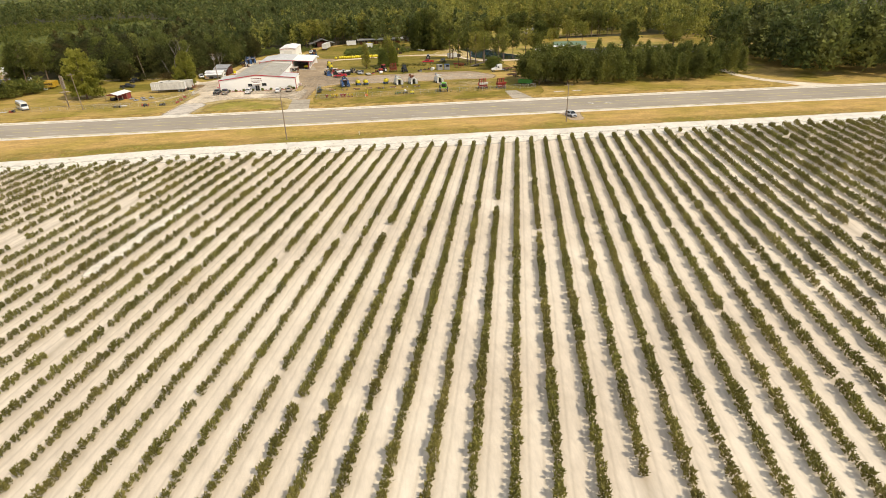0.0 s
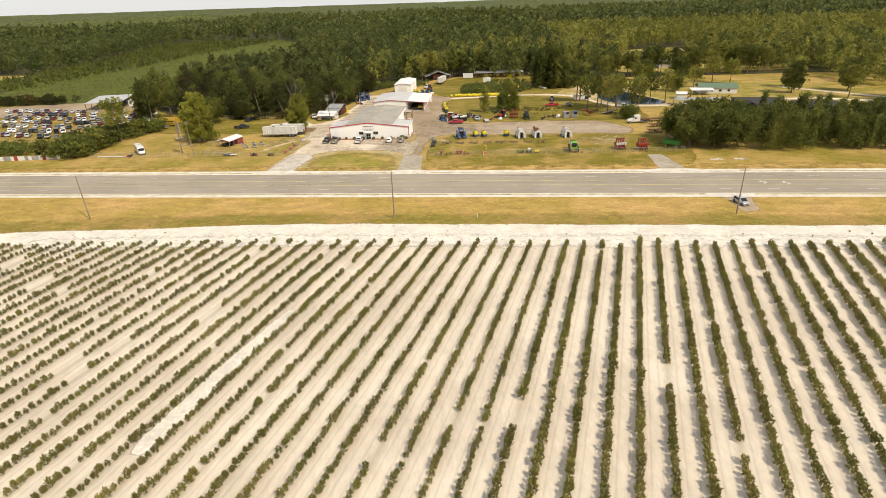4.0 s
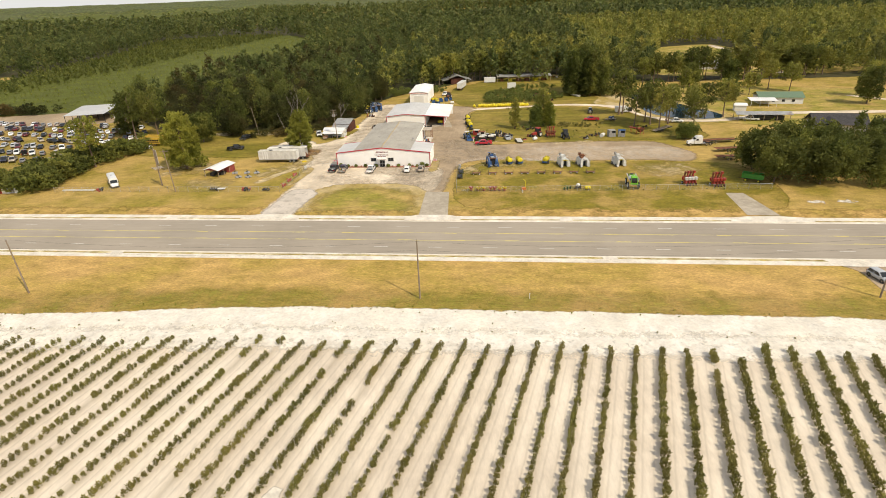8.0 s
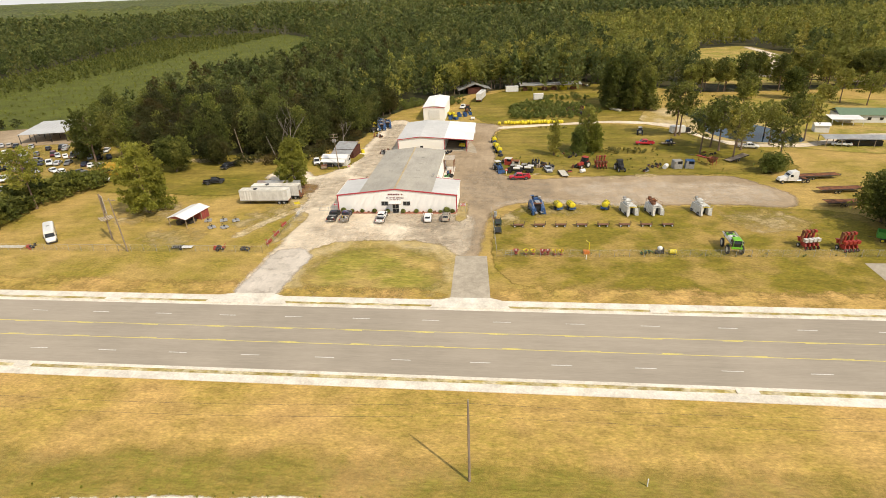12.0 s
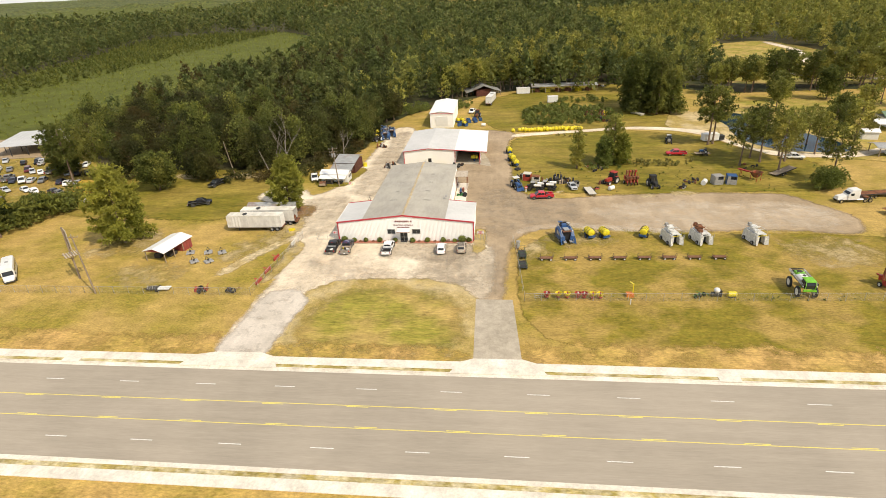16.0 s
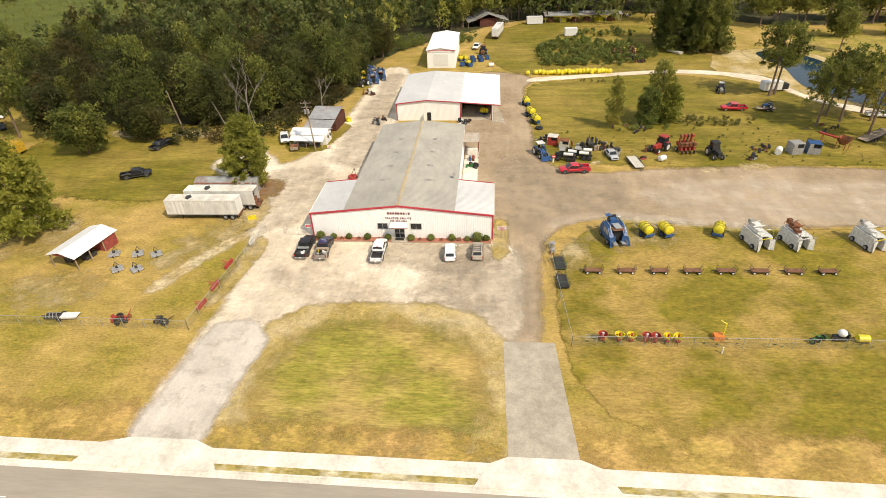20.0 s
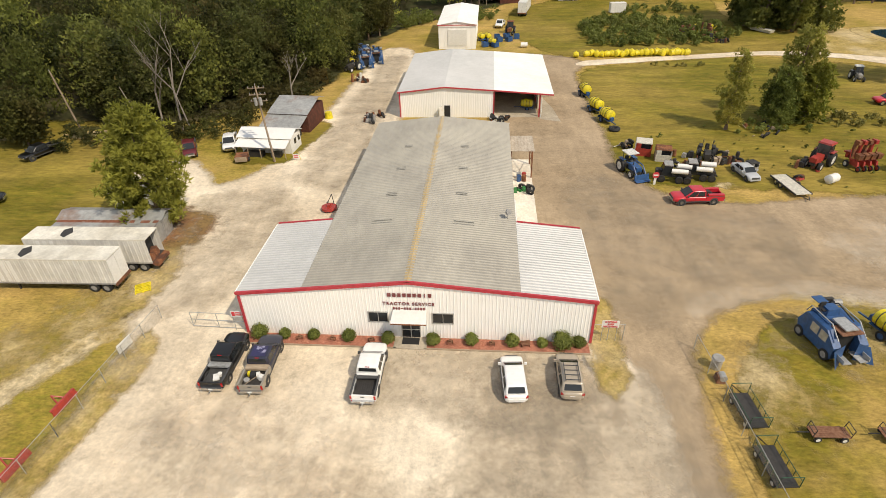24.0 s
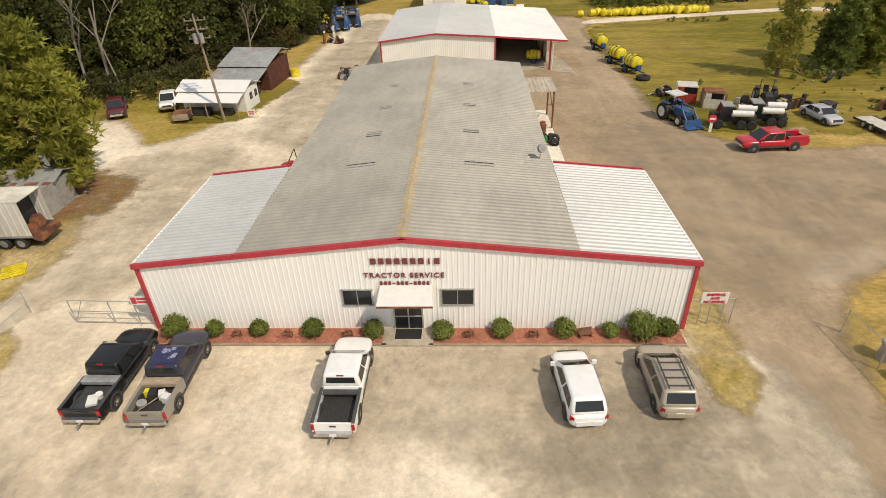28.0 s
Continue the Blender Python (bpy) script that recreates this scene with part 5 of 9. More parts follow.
for x in (-10.2, -7.23, -3.79, 3.15, 6.75, 9.63):
    bench = x > 9
    t = thing("garden_bench" if bench else "garden_cart", "small weathered wooden bench in the mulch bed" if bench else "small rusty iron garden cart in the mulch bed", "bench" if bench else "garden ornament", at=pose(x, -0.8, 0.12, 0, 0, (x * 40) % 50 - 25))
    part("seat" if bench else "tray", MB().box((0, 0, 0.26), (0.75 if bench else 0.5, 0.3, 0.05)), "old_wood", t)
    if bench:
        part("back", MB().box((0, 0.15, 0.42), (0.75, 0.04, 0.22)), "old_wood", t)
        for sx in (-0.32, 0.32):
            part("leg", MB().box((sx, 0, 0.12), (0.05, 0.28, 0.24)), "old_wood", t)
    else:
        for sx in (-0.22, 0.22):
            part("iron_wheel", MB().torus((sx, 0.0, 0.19), (1, 0.2, 0), 0.17, 0.022, 12, 5), "rust", t)
        part("handle", MB().tube([(-0.15, -0.1, 0.28), (-0.3, -0.35, 0.42), (0.3, -0.35, 0.42), (0.15, -0.1, 0.28)], 0.02, 5), "rust", t)
        part("pot", MB().cyl((0, 0.02, 0.28), (0, 0.02, 0.46), 0.1, 0.13, 9), "old_wood", t)


# ---- chain-link fences ----
mm, nt, b, pos = base("wire_mesh", 0.5, 0.6)
b.inputs["Base Color"].default_value = (0.42, 0.41, 0.38, 1)
ck = nt.nodes.new("ShaderNodeTexVoronoi")
ck.inputs["Scale"].default_value = 17.0
nt.links.new(pos, ck.inputs["Vector"])
tr, mx = nt.nodes.new("ShaderNodeBsdfTransparent"), nt.nodes.new("ShaderNodeMixShader")
nt.links.new(ramp(nt, ck.outputs["Distance"], [(0.5, (0.08, 0.08, 0.08)), (0.8, (0.34, 0.34, 0.34))]), mx.inputs[0])
nt.links.new(tr.outputs[0], mx.inputs[1])
nt.links.new(b.outputs[0], mx.inputs[2])
nt.links.new(mx.outputs[0], nt.nodes["Material Output"].inputs["Surface"])
M["mesh"] = mm
M["green_mesh"] = mm.copy()
M["green_mesh"].node_tree.nodes["Principled BSDF"].inputs["Base Color"].default_value = (0.02, 0.05, 0.025, 1)


def fence(pts, h=1.6, gap=3.0, label="galvanised chain-link fence with steel posts", name="chain_link_fence"):
    f = thing(name, label, "fence", at=pose(pts[0][0], pts[0][1], 0))
    ox, oy = pts[0]
    post = MB().cyl((0, 0, 0), (0, 0, h + 0.05), 0.035, 0.035, 6).mesh("post", "steel")
    for (ax, ay), (bx, by) in zip(pts, pts[1:]):
        L = math.hypot(bx - ax, by - ay)
        n = max(1, round(L / gap))
        for k in range(n + 1):
            p = new("post", post)
            p.parent = f
            p.location = (ax - ox + (bx - ax) * k / n, ay - oy + (by - ay) * k / n, 0)
        part("top_rail", MB().cyl((ax - ox, ay - oy, h), (bx - ox, by - oy, h), 0.025, 0.025, 5), "steel", f)
        part("wire_netting", MB().add([(ax - ox, ay - oy, 0.03), (bx - ox, by - oy, 0.03), (bx - ox, by - oy, h), (ax - ox, ay - oy, h)], [(0, 1, 2, 3)]), "mesh", f, "chain-link netting")
    return f


fence([(23.8, -0.3), (24.3, -6), (25.4, -25.0), (110, -23.0)])
fence([(-24.2, 1.5), (-25.2, -12), (-26.1, -24.2), (-60, -24.2), (-96, -24.4)])
t = thing("gate", "galvanised pipe gate standing open beside the workshop", "gate", at=pose(-20.6, 0.5, 0, 0, 0, -2))
for x in (0.0, 2.5, 5.0):
    part("upright", MB().cyl((x, 0, 0 if x != 2.5 else 0.15), (x, 0, 1.75), 0.035, 0.035, 7), "steel", t)
for z in (0.15, 0.95, 1.75):
    part("rail", MB().cyl((0, 0, z), (5.0, 0, z), 0.03, 0.03, 6), "steel", t)
part("brace", MB().cyl((0, 0, 0.15), (0.9, 0, 1.75), 0.025, 0.025, 5), "steel", t)
fence([(15.4, 0.35), (18.0, 0.45)], 1.8, 1.3, "short chain-link panel beside the workshop", "gate")
M["sign_red"] = paint("sign_red", (0.62, 0.05, 0.06), 0.5, dirt=0.1)


def board(x, y, z, w, h, lines, label, rz=0, legs=True):
    t = thing("sign_board", label, "sign", at=pose(x, y, 0, 0, 0, rz))
    part("panel", MB().box((0, 0, z), (w, 0.04, h)), "white_paint", t)
    for i, tx in enumerate(lines):
        lettering("sign_text", tx, 0, z + h * (0.5 - (i + 0.5) / len(lines)), h / len(lines) * 0.95, "sign_red", t, -0.025)
    if legs:
        for s in (-1, 1):
            part("post", MB().cyl((s * w * 0.42, 0.04, 0), (s * w * 0.42, 0.04, z + h / 2), 0.03, 0.03, 6), "steel", t)
    return t


board(16.75, 0.30, 1.95, 1.45, 0.75, ["SHIPPING", "AND", "RECEIVING"], "white sign with red capitals on the fence panel")
t = board(-15.95, 0.22, 1.95, 1.2, 0.65, [], "white and red notice on the gate")
for x, z, w, h in ((-0.35, 1.95, 0.3, 0.45), (0.15, 2.08, 0.6, 0.12), (0.15, 1.85, 0.6, 0.12)):
    part("mark_bar", MB().box((x, -0.025, z), (w, 0.02, h)), "sign_red", t, "plain red bar")

# ---- vehicles ----
for k, c in dict(m_blue=(0.03, 0.095, 0.25), m_yellow=(0.80, 0.66, 0.02), m_white=(0.72, 0.71, 0.66), m_red=(0.42, 0.05, 0.035), m_green=(0.20, 0.55, 0.03), d_green=(0.035, 0.20, 0.05), m_grey=(0.35, 0.34, 0.32), m_orange=(0.75, 0.22, 0.03)).items():
    M[k] = paint(k, c, 0.45, 0.0, 0.25)
PAINT = {k: paint("car_" + k, c, 0.28, 0.1, 0.05, 0.35, 2.0) for k, c in dict(white=(0.88, 0.88, 0.86), black=(0.007, 0.007, 0.008), navy=(0.026, 0.028, 0.05), dusty=(0.30, 0.27, 0.22), red=(0.55, 0.02, 0.035), silver=(0.50, 0.51, 0.52), tan=(0.42, 0.36, 0.28), maroon=(0.13, 0.015, 0.02), teal=(0.10, 0.30, 0.34), grey=(0.18, 0.18, 0.18), blue=(0.04, 0.09, 0.28), green=(0.05, 0.14, 0.07)).items()}
M["peeling_paint"] = surface("peeling_blue_paint", (0.022, 0.022, 0.075), (0.030, 0.030, 0.095), 3.0, (0.30, 0.30, 0.42), 2.2, rough=0.45, relief=0.05, wide=(0.56, 0.6))
M["lamp_red"] = paint("tail_lamp_red", (0.45, 0.01, 0.01), 0.2)
M["lamp_clear"] = paint("headlamp", (0.7, 0.7, 0.7), 0.15, 0.3)
M["chrome"] = paint("chrome", (0.62, 0.62, 0.62), 0.2, 0.9, 0.1)
M["plastic"] = paint("grey_plastic", (0.07, 0.07, 0.07), 0.6)
WHEELS = {}


def wheel(parent, x, y, r=0.39, w=0.26, rim="chrome", z=None, far=False):
    key = (round(r, 2), round(w, 2), rim, far)
    if key not in WHEELS:
        t = MB()
        n = 10 if far else 16
        prof = ((-0.5, 0.62), (-0.5, 0.9), (-0.38, 1.0), (0.38, 1.0), (0.5, 0.9), (0.5, 0.62))
        t.loft([[(w * px, r * pr * math.cos(2 * math.pi * i / n), r * pr * math.sin(2 * math.pi * i / n)) for i in range(n)] for px, pr in prof], False)
        h = MB().cyl((-w * 0.42, 0, 0), (w * 0.42, 0, 0), r * 0.62, r * 0.62, n).cyl((-w * 0.5, 0, 0), (w * 0.5, 0, 0), r * 0.22, r * 0.22, 8)
        for k in range(0 if far else 5):
            a = 2 * math.pi * k / 5
            h.box((0, r * 0.4 * math.cos(a), r * 0.4 * math.sin(a)), (w * 0.94, r * 0.14, r * 0.14))
        WHEELS[key] = t.mesh("wheel", "black", True), h.mesh("rim", rim)
    a, b2 = WHEELS[key]
    o = new("wheel", a)
    o.parent, o.location = parent, (x, y, r if z is None else z)
    q = new("rim", b2)
    q.parent = o
    return o


def ring_at(y, w, zb, zt):
    """A cross-section of a car body: upright sides, rounded shoulders, slightly crowned top."""
    half = [(0.9 * w, zb), (w, zb + 0.14), (w, zt - 0.22), (w - 0.025, zt - 0.13), (w - 0.09, zt - 0.05), (w - 0.2, zt - 0.012), (w * 0.4, zt + 0.012)]
    return [(-x, y, z) for x, z in half] + [(x, y, z) for x, z in half[::-1]]


def rounded(mb, name, mat, parent, r, seg=3, label=""):
    """A part with its edges rounded off."""
    ob = part(name, mb, mat, parent, label)
    bm = bmesh.new()
    bm.from_mesh(ob.data)
    bmesh.ops.bevel(bm, geom=[e for e in bm.edges if not e.is_boundary], offset=r, segments=seg, profile=0.5, affect="EDGES", clamp_overlap=True)
    for f in bm.faces:
        f.smooth = True
    bm.to_mesh(ob.data)
    bm.free()
    ob.data.set_sharp_from_angle(angle=radians(40))
    return ob


def quad_on(face, a0, a1, b0, b1, off=0.012):
    """A pane on a four-cornered face, given as fractions along its foot and its height."""
    p00, p10, p11, p01 = [Vector(q) for q in face]
    n = (p10 - p00).cross(p01 - p00).normalized() * off
    at = lambda a, b2: p00.lerp(p10, a).lerp(p01.lerp(p11, a), b2) + n
    return MB().add([at(a0, b0), at(a1, b0), at(a1, b1), at(a0, b1)], [(0, 1, 2, 3)])


def car(name, label, at, col, kind="pickup", group="", category="", bedmat="plastic", plain=False, rim="chrome", box=True, bedpaint=None):
    """A road vehicle with its nose towards +y. kinds: pickup, suv, saloon, van."""
    spec = dict(pickup=(6.1, 1.01, 0.5, 1.16, 1.90, -0.80, 1.80, -0.72, 0.78, 0.43), suv=(4.6, 0.93, 0.34, 1.02, 1.68, -2.22, 1.38, -1.80, 0.30, 0.37),
                saloon=(4.8, 0.9, 0.28, 0.92, 1.42, -1.75, 1.15, -1.05, 0.35, 0.33), van=(5.4, 1.0, 0.4, 1.2, 2.15, -2.6, 1.9, -2.5, 1.25, 0.37))[kind]
    L, w, zb, belt, top, cb0, cb1, ct0, ct1, r = spec
    m = PAINT[col] if col in PAINT else col
    mb2 = PAINT[bedpaint] if bedpaint else m
    t = thing(name, label, category or ("pickup truck" if kind == "pickup" else "car"), group, at=at)
    f, k = L / 2, -L / 2
    front = cb0 if kind == "pickup" else k
    rings = [ring_at(front, w, zb, belt)]
    if kind != "pickup":
        rings = [ring_at(k, w * 0.78, zb + 0.14, belt - 0.14), ring_at(k + 0.05, w * 0.87, zb + 0.06, belt - 0.06), ring_at(k + 0.16, w * 0.94, zb, belt - 0.02), ring_at(k + 0.4, w * 0.985, zb, belt), ring_at(k + 0.8, w, zb, belt)]
    rings += [ring_at(cb1 - 0.1, w, zb, belt), ring_at(cb1 + 0.25, w, zb, belt - 0.02), *[ring_at(f - u * (f - cb1 - 0.25), w * q, zb + e, belt - d * (1.0 if kind == "pickup" else 1.6)) for u, q, e, d in ((0.7, 0.995, 0, 0.025), (0.45, 0.975, 0, 0.05), (0.25, 0.94, 0.02, 0.09), (0.1, 0.885, 0.06, 0.15), (0.02, 0.82, 0.12, 0.22), (0, 0.76, 0.18, 0.30))]]
    body = part("body", MB().loft(rings), m, t, smooth=True)
    wb, wt = w - 0.04, w - 0.17
    B = [(-wb, cb0, belt - 0.01), (wb, cb0, belt - 0.01), (wb, cb1, belt - 0.01), (-wb, cb1, belt - 0.01)]
    T = [(-wt, ct0, top), (wt, ct0, top), (wt, ct1, top), (-wt, ct1, top)]
    (part("cab", MB().loft([B, T]), m, t) if plain else rounded(MB().loft([B, T]), "cab", m, t, 0.15, 4))
    faces = dict(back=(B[0], B[1], T[1], T[0]), right=(B[1], B[2], T[2], T[1]), front=(B[2], B[3], T[3], T[2]), left=(B[3], B[0], T[0], T[3]))
    part("windscreen", quad_on(faces["front"], 0.07, 0.93, 0.06, 0.90), "glass", t)
    part("rear_window", quad_on(faces["back"], 0.11, 0.89, *((0.34, 0.8) if kind == "pickup" else (0.22, 0.84))), "glass", t)
    for s in ("left", "right"):
        mid = 0.5
        for a0, a1 in ((0.09, mid - 0.02), (mid + 0.02, 0.91)):
            part("side_window", quad_on(faces[s], a0, a1, 0.1, 0.84), "glass", t)
    ya, yb2 = k + L * 0.20, f - L * 0.165
    for y in (ya, yb2):
        for s in (-1, 1):
            wheel(t, s * (w - 0.10), y, r, 0.24, rim, far=plain)
    if kind == "pickup":
        if box:
            for s in (-1, 1):
                part("bed_side", MB().prism([(k + 0.05, zb + 0.05), (cb0 - 0.02, zb), (cb0 - 0.02, belt), (k + 0.05, belt)], s * w, s * (w - 0.14), 0), mb2, t)
                part("bed_rail_cap", MB().box((s * (w - 0.07), (k + cb0) / 2, belt + 0.012), (0.16, cb0 - k - 0.1, 0.03)), "plastic" if not bedpaint else mb2, t)
                part("tail_lamp", MB().box((s * (w - 0.08), k + 0.02, belt - 0.24), (0.15, 0.06, 0.34)), "lamp_red", t)
            part("tailgate", MB().box((0, k + 0.06, (zb + belt) / 2 + 0.05), (2 * w - 0.3, 0.10, belt - zb - 0.1)), mb2, t)
            part("brake_light", MB().box((0, cb0 + 0.09, top - 0.06), (0.34, 0.05, 0.05)), "lamp_red", t)
            part("number_plate", MB().box((0, k - 0.18, zb + 0.1), (0.32, 0.02, 0.15)), "white_paint", t)
            part("tail_handle", MB().box((0, k - 0.0, belt - 0.16), (0.3, 0.03, 0.08)), "plastic", t)
            mb = MB().box((0, (k + cb0) / 2, zb + 0.22), (2 * w - 0.28, cb0 - k - 0.15, 0.06))
            for i in range(9):
                if not plain:
                    part("bed_rib", MB().box((-0.72 + i * 0.18, (k + cb0) / 2, zb + 0.265), (0.07, cb0 - k - 0.2, 0.03)), bedmat, t)
            part("bed_floor", mb, bedmat, t)
            part("bed_front", MB().box((0, cb0 - 0.06, belt - 0.25), (2 * w - 0.3, 0.06, 0.5)), m, t)
        part("rear_bumper", MB().box((0, k - 0.08, zb + 0.08), (1.8, 0.18, 0.2)).box((0, k - 0.3, zb - 0.02), (0.08, 0.4, 0.07)), "chrome", t)
    else:
        for s in (-1, 1):
            part("tail_lamp", MB().box((s * (w - 0.16), k + 0.13, belt - 0.2), (0.22, 0.16, 0.2), s * 30), "lamp_red", t)
        part("rear_bumper", MB().prism([(-0.84, k + 0.2), (-0.6, k - 0.05), (0.6, k - 0.05), (0.84, k + 0.2)], zb + 0.1, zb + 0.36, 2), m, t)
        part("number_plate", MB().box((0, k - 0.03, belt - 0.35), (0.4, 0.03, 0.16)), "white_paint", t)
    if not plain:
        part("grille", MB().box((0, f - 0.03, zb + 0.33), (1.05, 0.08, 0.28)), "plastic", t)
        for s in (-1, 1):
            part("headlamp", MB().box((s * (w - 0.33), f - 0.13, belt - 0.40), (0.32, 0.2, 0.18), s * -18), "lamp_clear", t)
            part("wing_mirror", MB().box((s * (w + 0.12), cb1 - 0.35, belt + 0.12), (0.22, 0.12, 0.22)), m if kind != "pickup" else "plastic", t)
            part("door_seam", MB().box((s * (w - 0.002), (cb0 + cb1) / 2, (zb + belt) / 2 + 0.05), (0.012, 0.02, belt - zb - 0.3)), "plastic", t)
            for y in (ya, yb2):
                part("wheel_arch", MB().cyl((s * (w - 0.2), y, r + 0.03), (s * (w + 0.006), y, r + 0.03), r + 0.09, r + 0.09, 16), "plastic", t)
            part("sill", MB().box((s * (w - 0.02), (ya + yb2) / 2, zb + 0.02), (0.08, yb2 - ya - 1.0, 0.12)), "plastic", t)
        part("front_bumper", MB().prism([(-0.86, f - 0.2), (-0.62, f + 0.02), (0.62, f + 0.02), (0.86, f - 0.2), (0.8, f - 0.3), (-0.8, f - 0.3)], zb + 0.02, zb + 0.24, 2), "chrome" if kind == "pickup" else m, t)
    return t


def heading(x, y, a):
    """A place with the nose turned a degrees from +y, anticlockwise."""
    return pose(x, y, 0, 0, 0, a)


v = car("pickup_truck", "black crew-cab pickup with tool box, nose to the workshop", heading(-15.45, -4.15, 0), "black")
part("tool_box", MB().box((0, -1.05, 1.12), (1.85, 0.5, 0.18)), "steel", v, "aluminium tool box")
part("bucket", MB().cyl((0.3, -1.9, 0.76), (0.35, -1.9, 1.05), 0.16, 0.18).box((0.15, -2.2, 0.9), (0.5, 0.7, 0.12), 20), "white_paint", v, "white tank in the bed")
v = car("pickup_truck", "dark blue pickup with faded bonnet and loaded silver bed", heading(-12.28, -4.3, 2), "navy", bedmat="dark_steel", bedpaint="dusty")
part("tool_box", MB().box((0, -1.05, 1.12), (1.85, 0.5, 0.2)), "wood", v, "pale tool box")
part("roof_skin", MB().box((0, 0.05, 1.906), (1.2, 1.2, 0.012)), "peeling_paint", v, "blue roof with peeling clear coat")
part("bucket", MB().cyl((-0.55, -2.25, 0.75), (-0.5, -2.25, 1.0), 0.2, 0.24, 12), "m_grey", v, "grey bucket")
part("seat_load", MB().box((-0.15, -1.75, 1.0), (0.42, 0.55, 0.4), 10, 0.85), "black", v, "black seat cushion")
part("yellow_can", MB().box((-0.5, -1.6, 0.95), (0.22, 0.3, 0.4), 5), "m_yellow", v)
for x, y, a in ((0.28, -1.7, 20), (0.6, -1.95, -15)):
    part("white_can", MB().box((x, y, 0.95), (0.34, 0.42, 0.36), a, 0.9), "white_paint", v, "white plastic can")
part("shovel", MB().cyl((-0.5, -2.75, 0.95), (0.5, -1.6, 1.05), 0.025, 0.025, 6), "wood", v, "long wooden handle")
v = car("pickup_truck", "white crew-cab pickup with empty ribbed bed facing the workshop", heading(-3.1, -4.85, 0), "white", bedmat="dark_steel")
part("bed_cover", MB().box((0, -0.98, 1.05), (1.75, 0.4, 0.1)), "plastic", v, "black tool box")
v = car("hatchback_car", "white compact crossover parked nose to the workshop", heading(8.45, -4.95, 4), "white", "suv")
v = car("estate_car", "beige-grey estate car with roof rails", heading(12.85, -4.45, 0), "tan", "suv")
for s in (-1, 1):
    part("roof_rail", MB().box((s * 0.55, -0.8, 1.82), (0.06, 2.0, 0.06)), "plastic", v)
for y in (-1.6, -1.1, -0.6, -0.1):
    part("roof_bar", MB().box((0, y, 1.80), (1.1, 0.05, 0.04)), "plastic", v)
v = car("pickup_truck", "bright red service pickup with tool bed on the gravel", heading(31.7, 26.0, 95), "red")
for s in (-1, 1):
    part("tool_locker", MB().box((s * 0.80, -2.0, 1.15), (0.36, 1.9, 0.5)), PAINT["red"], v, "red side locker")
part("compressor", MB().box((0, -1.3, 1.15), (0.7, 0.5, 0.6)).cyl((-0.3, -1.7, 1.1), (0.3, -1.7, 1.1), 0.2), "dark_steel", v)
car("saloon_car", "silver saloon car parked on the grass", heading(40.4, 33.6, 190), "silver", "saloon")
car("pickup_truck", "white pickup parked beside the small white shed", heading(-34.2, 42.5, 200), "white")
car("pickup_truck", "dark maroon pickup with faded bonnet beside the white one", heading(-39.6, 40.0, 207), "maroon")
car("pickup_truck", "old dark pickup on the grass under the trees", heading(-60.0, 22.5, -65), "black")
car("pickup_truck", "old dark pickup at the edge of the wood", heading(-62.8, 38.5, 160), "black")
car("hatchback_car", "silver crossover parked on the footway beside a pole", heading(107.6, -73.3, 192), "silver", "suv")
v = car("pickup_truck", "red pickup on the grass with a trailer behind it", heading(75.3, 62.3, 88), "red", plain=True)
car("pickup_truck", "white pickup on the dirt track by the pond", heading(107.2, 57.0, -100), "white", plain=True)
t = thing("minibus", "long white shuttle bus parked on the grass", "bus", at=heading(-81.6, -17.6, 220))
part("body", MB().loft([[(-x, y, 0.45), (-x, y, 2.3), (-x + 0.12, y, 2.75), (-x + 0.4, y, 2.88), (x - 0.4, y, 2.88), (x - 0.12, y, 2.75), (x, y, 2.3), (x, y, 0.45)] for y, x in ((-4.6, 1.12), (-4.45, 1.18), (2.6, 1.18), (3.0, 1.12))]), PAINT["white"], t, smooth=True)
part("bonnet", MB().loft([ring_at(2.9, 1.05, 0.45, 1.45), ring_at(3.7, 1.02, 0.45, 1.3), ring_at(4.3, 0.92, 0.5, 1.15), ring_at(4.5, 0.8, 0.6, 0.95)]), PAINT["white"], t, smooth=True)
part("windscreen", MB().add([(-0.98, 3.24, 1.42), (0.98, 3.24, 1.42), (0.92, 3.02, 2.3), (-0.92, 3.02, 2.3)], [(0, 1, 2, 3)]), "glass", t)
for s in (-1, 1):
    for i in range(6):
        part("side_window", MB().box((s * 1.185, -3.8 + i * 1.15, 1.85), (0.02, 0.95, 0.7)), "glass", t)
    part("headlamp", MB().box((s * 0.68, 4.4, 0.85), (0.3, 0.14, 0.2)), "lamp_clear", t)
    part("wing_mirror", MB().box((s * 1.3, 3.1, 1.6), (0.25, 0.12, 0.35)), "plastic", t)
    for y in (-2.9, 3.3):
        wheel(t, s * 1.02, y, 0.4, 0.26)
part("bumper", MB().box((0, 4.5, 0.55), (1.9, 0.14, 0.22)), "plastic", t)
part("roof_hatch", MB().box((0, -1.0, 2.91), (0.7, 0.7, 0.07)), "steel", t)
M["wagon_green"] = paint("wagon_green", (0.07, 0.30, 0.04), 0.45, dirt=0.2)
# ---- machines on the yard ----
M["crate_green"] = paint("dark_green_steel", (0.03, 0.10, 0.05), 0.5, dirt=0.3)
M["cream"] = paint("cream_sheet", (0.66, 0.62, 0.52), 0.5, dirt=0.2)
M["tin"] = surface("old_tin_roof", (0.42, 0.42, 0.40), (0.33, 0.33, 0.32), 1.0, (0.30, 0.20, 0.15), 0.25, rough=0.5, metal=0.3, relief=0.05, wide=(0.52, 0.68))


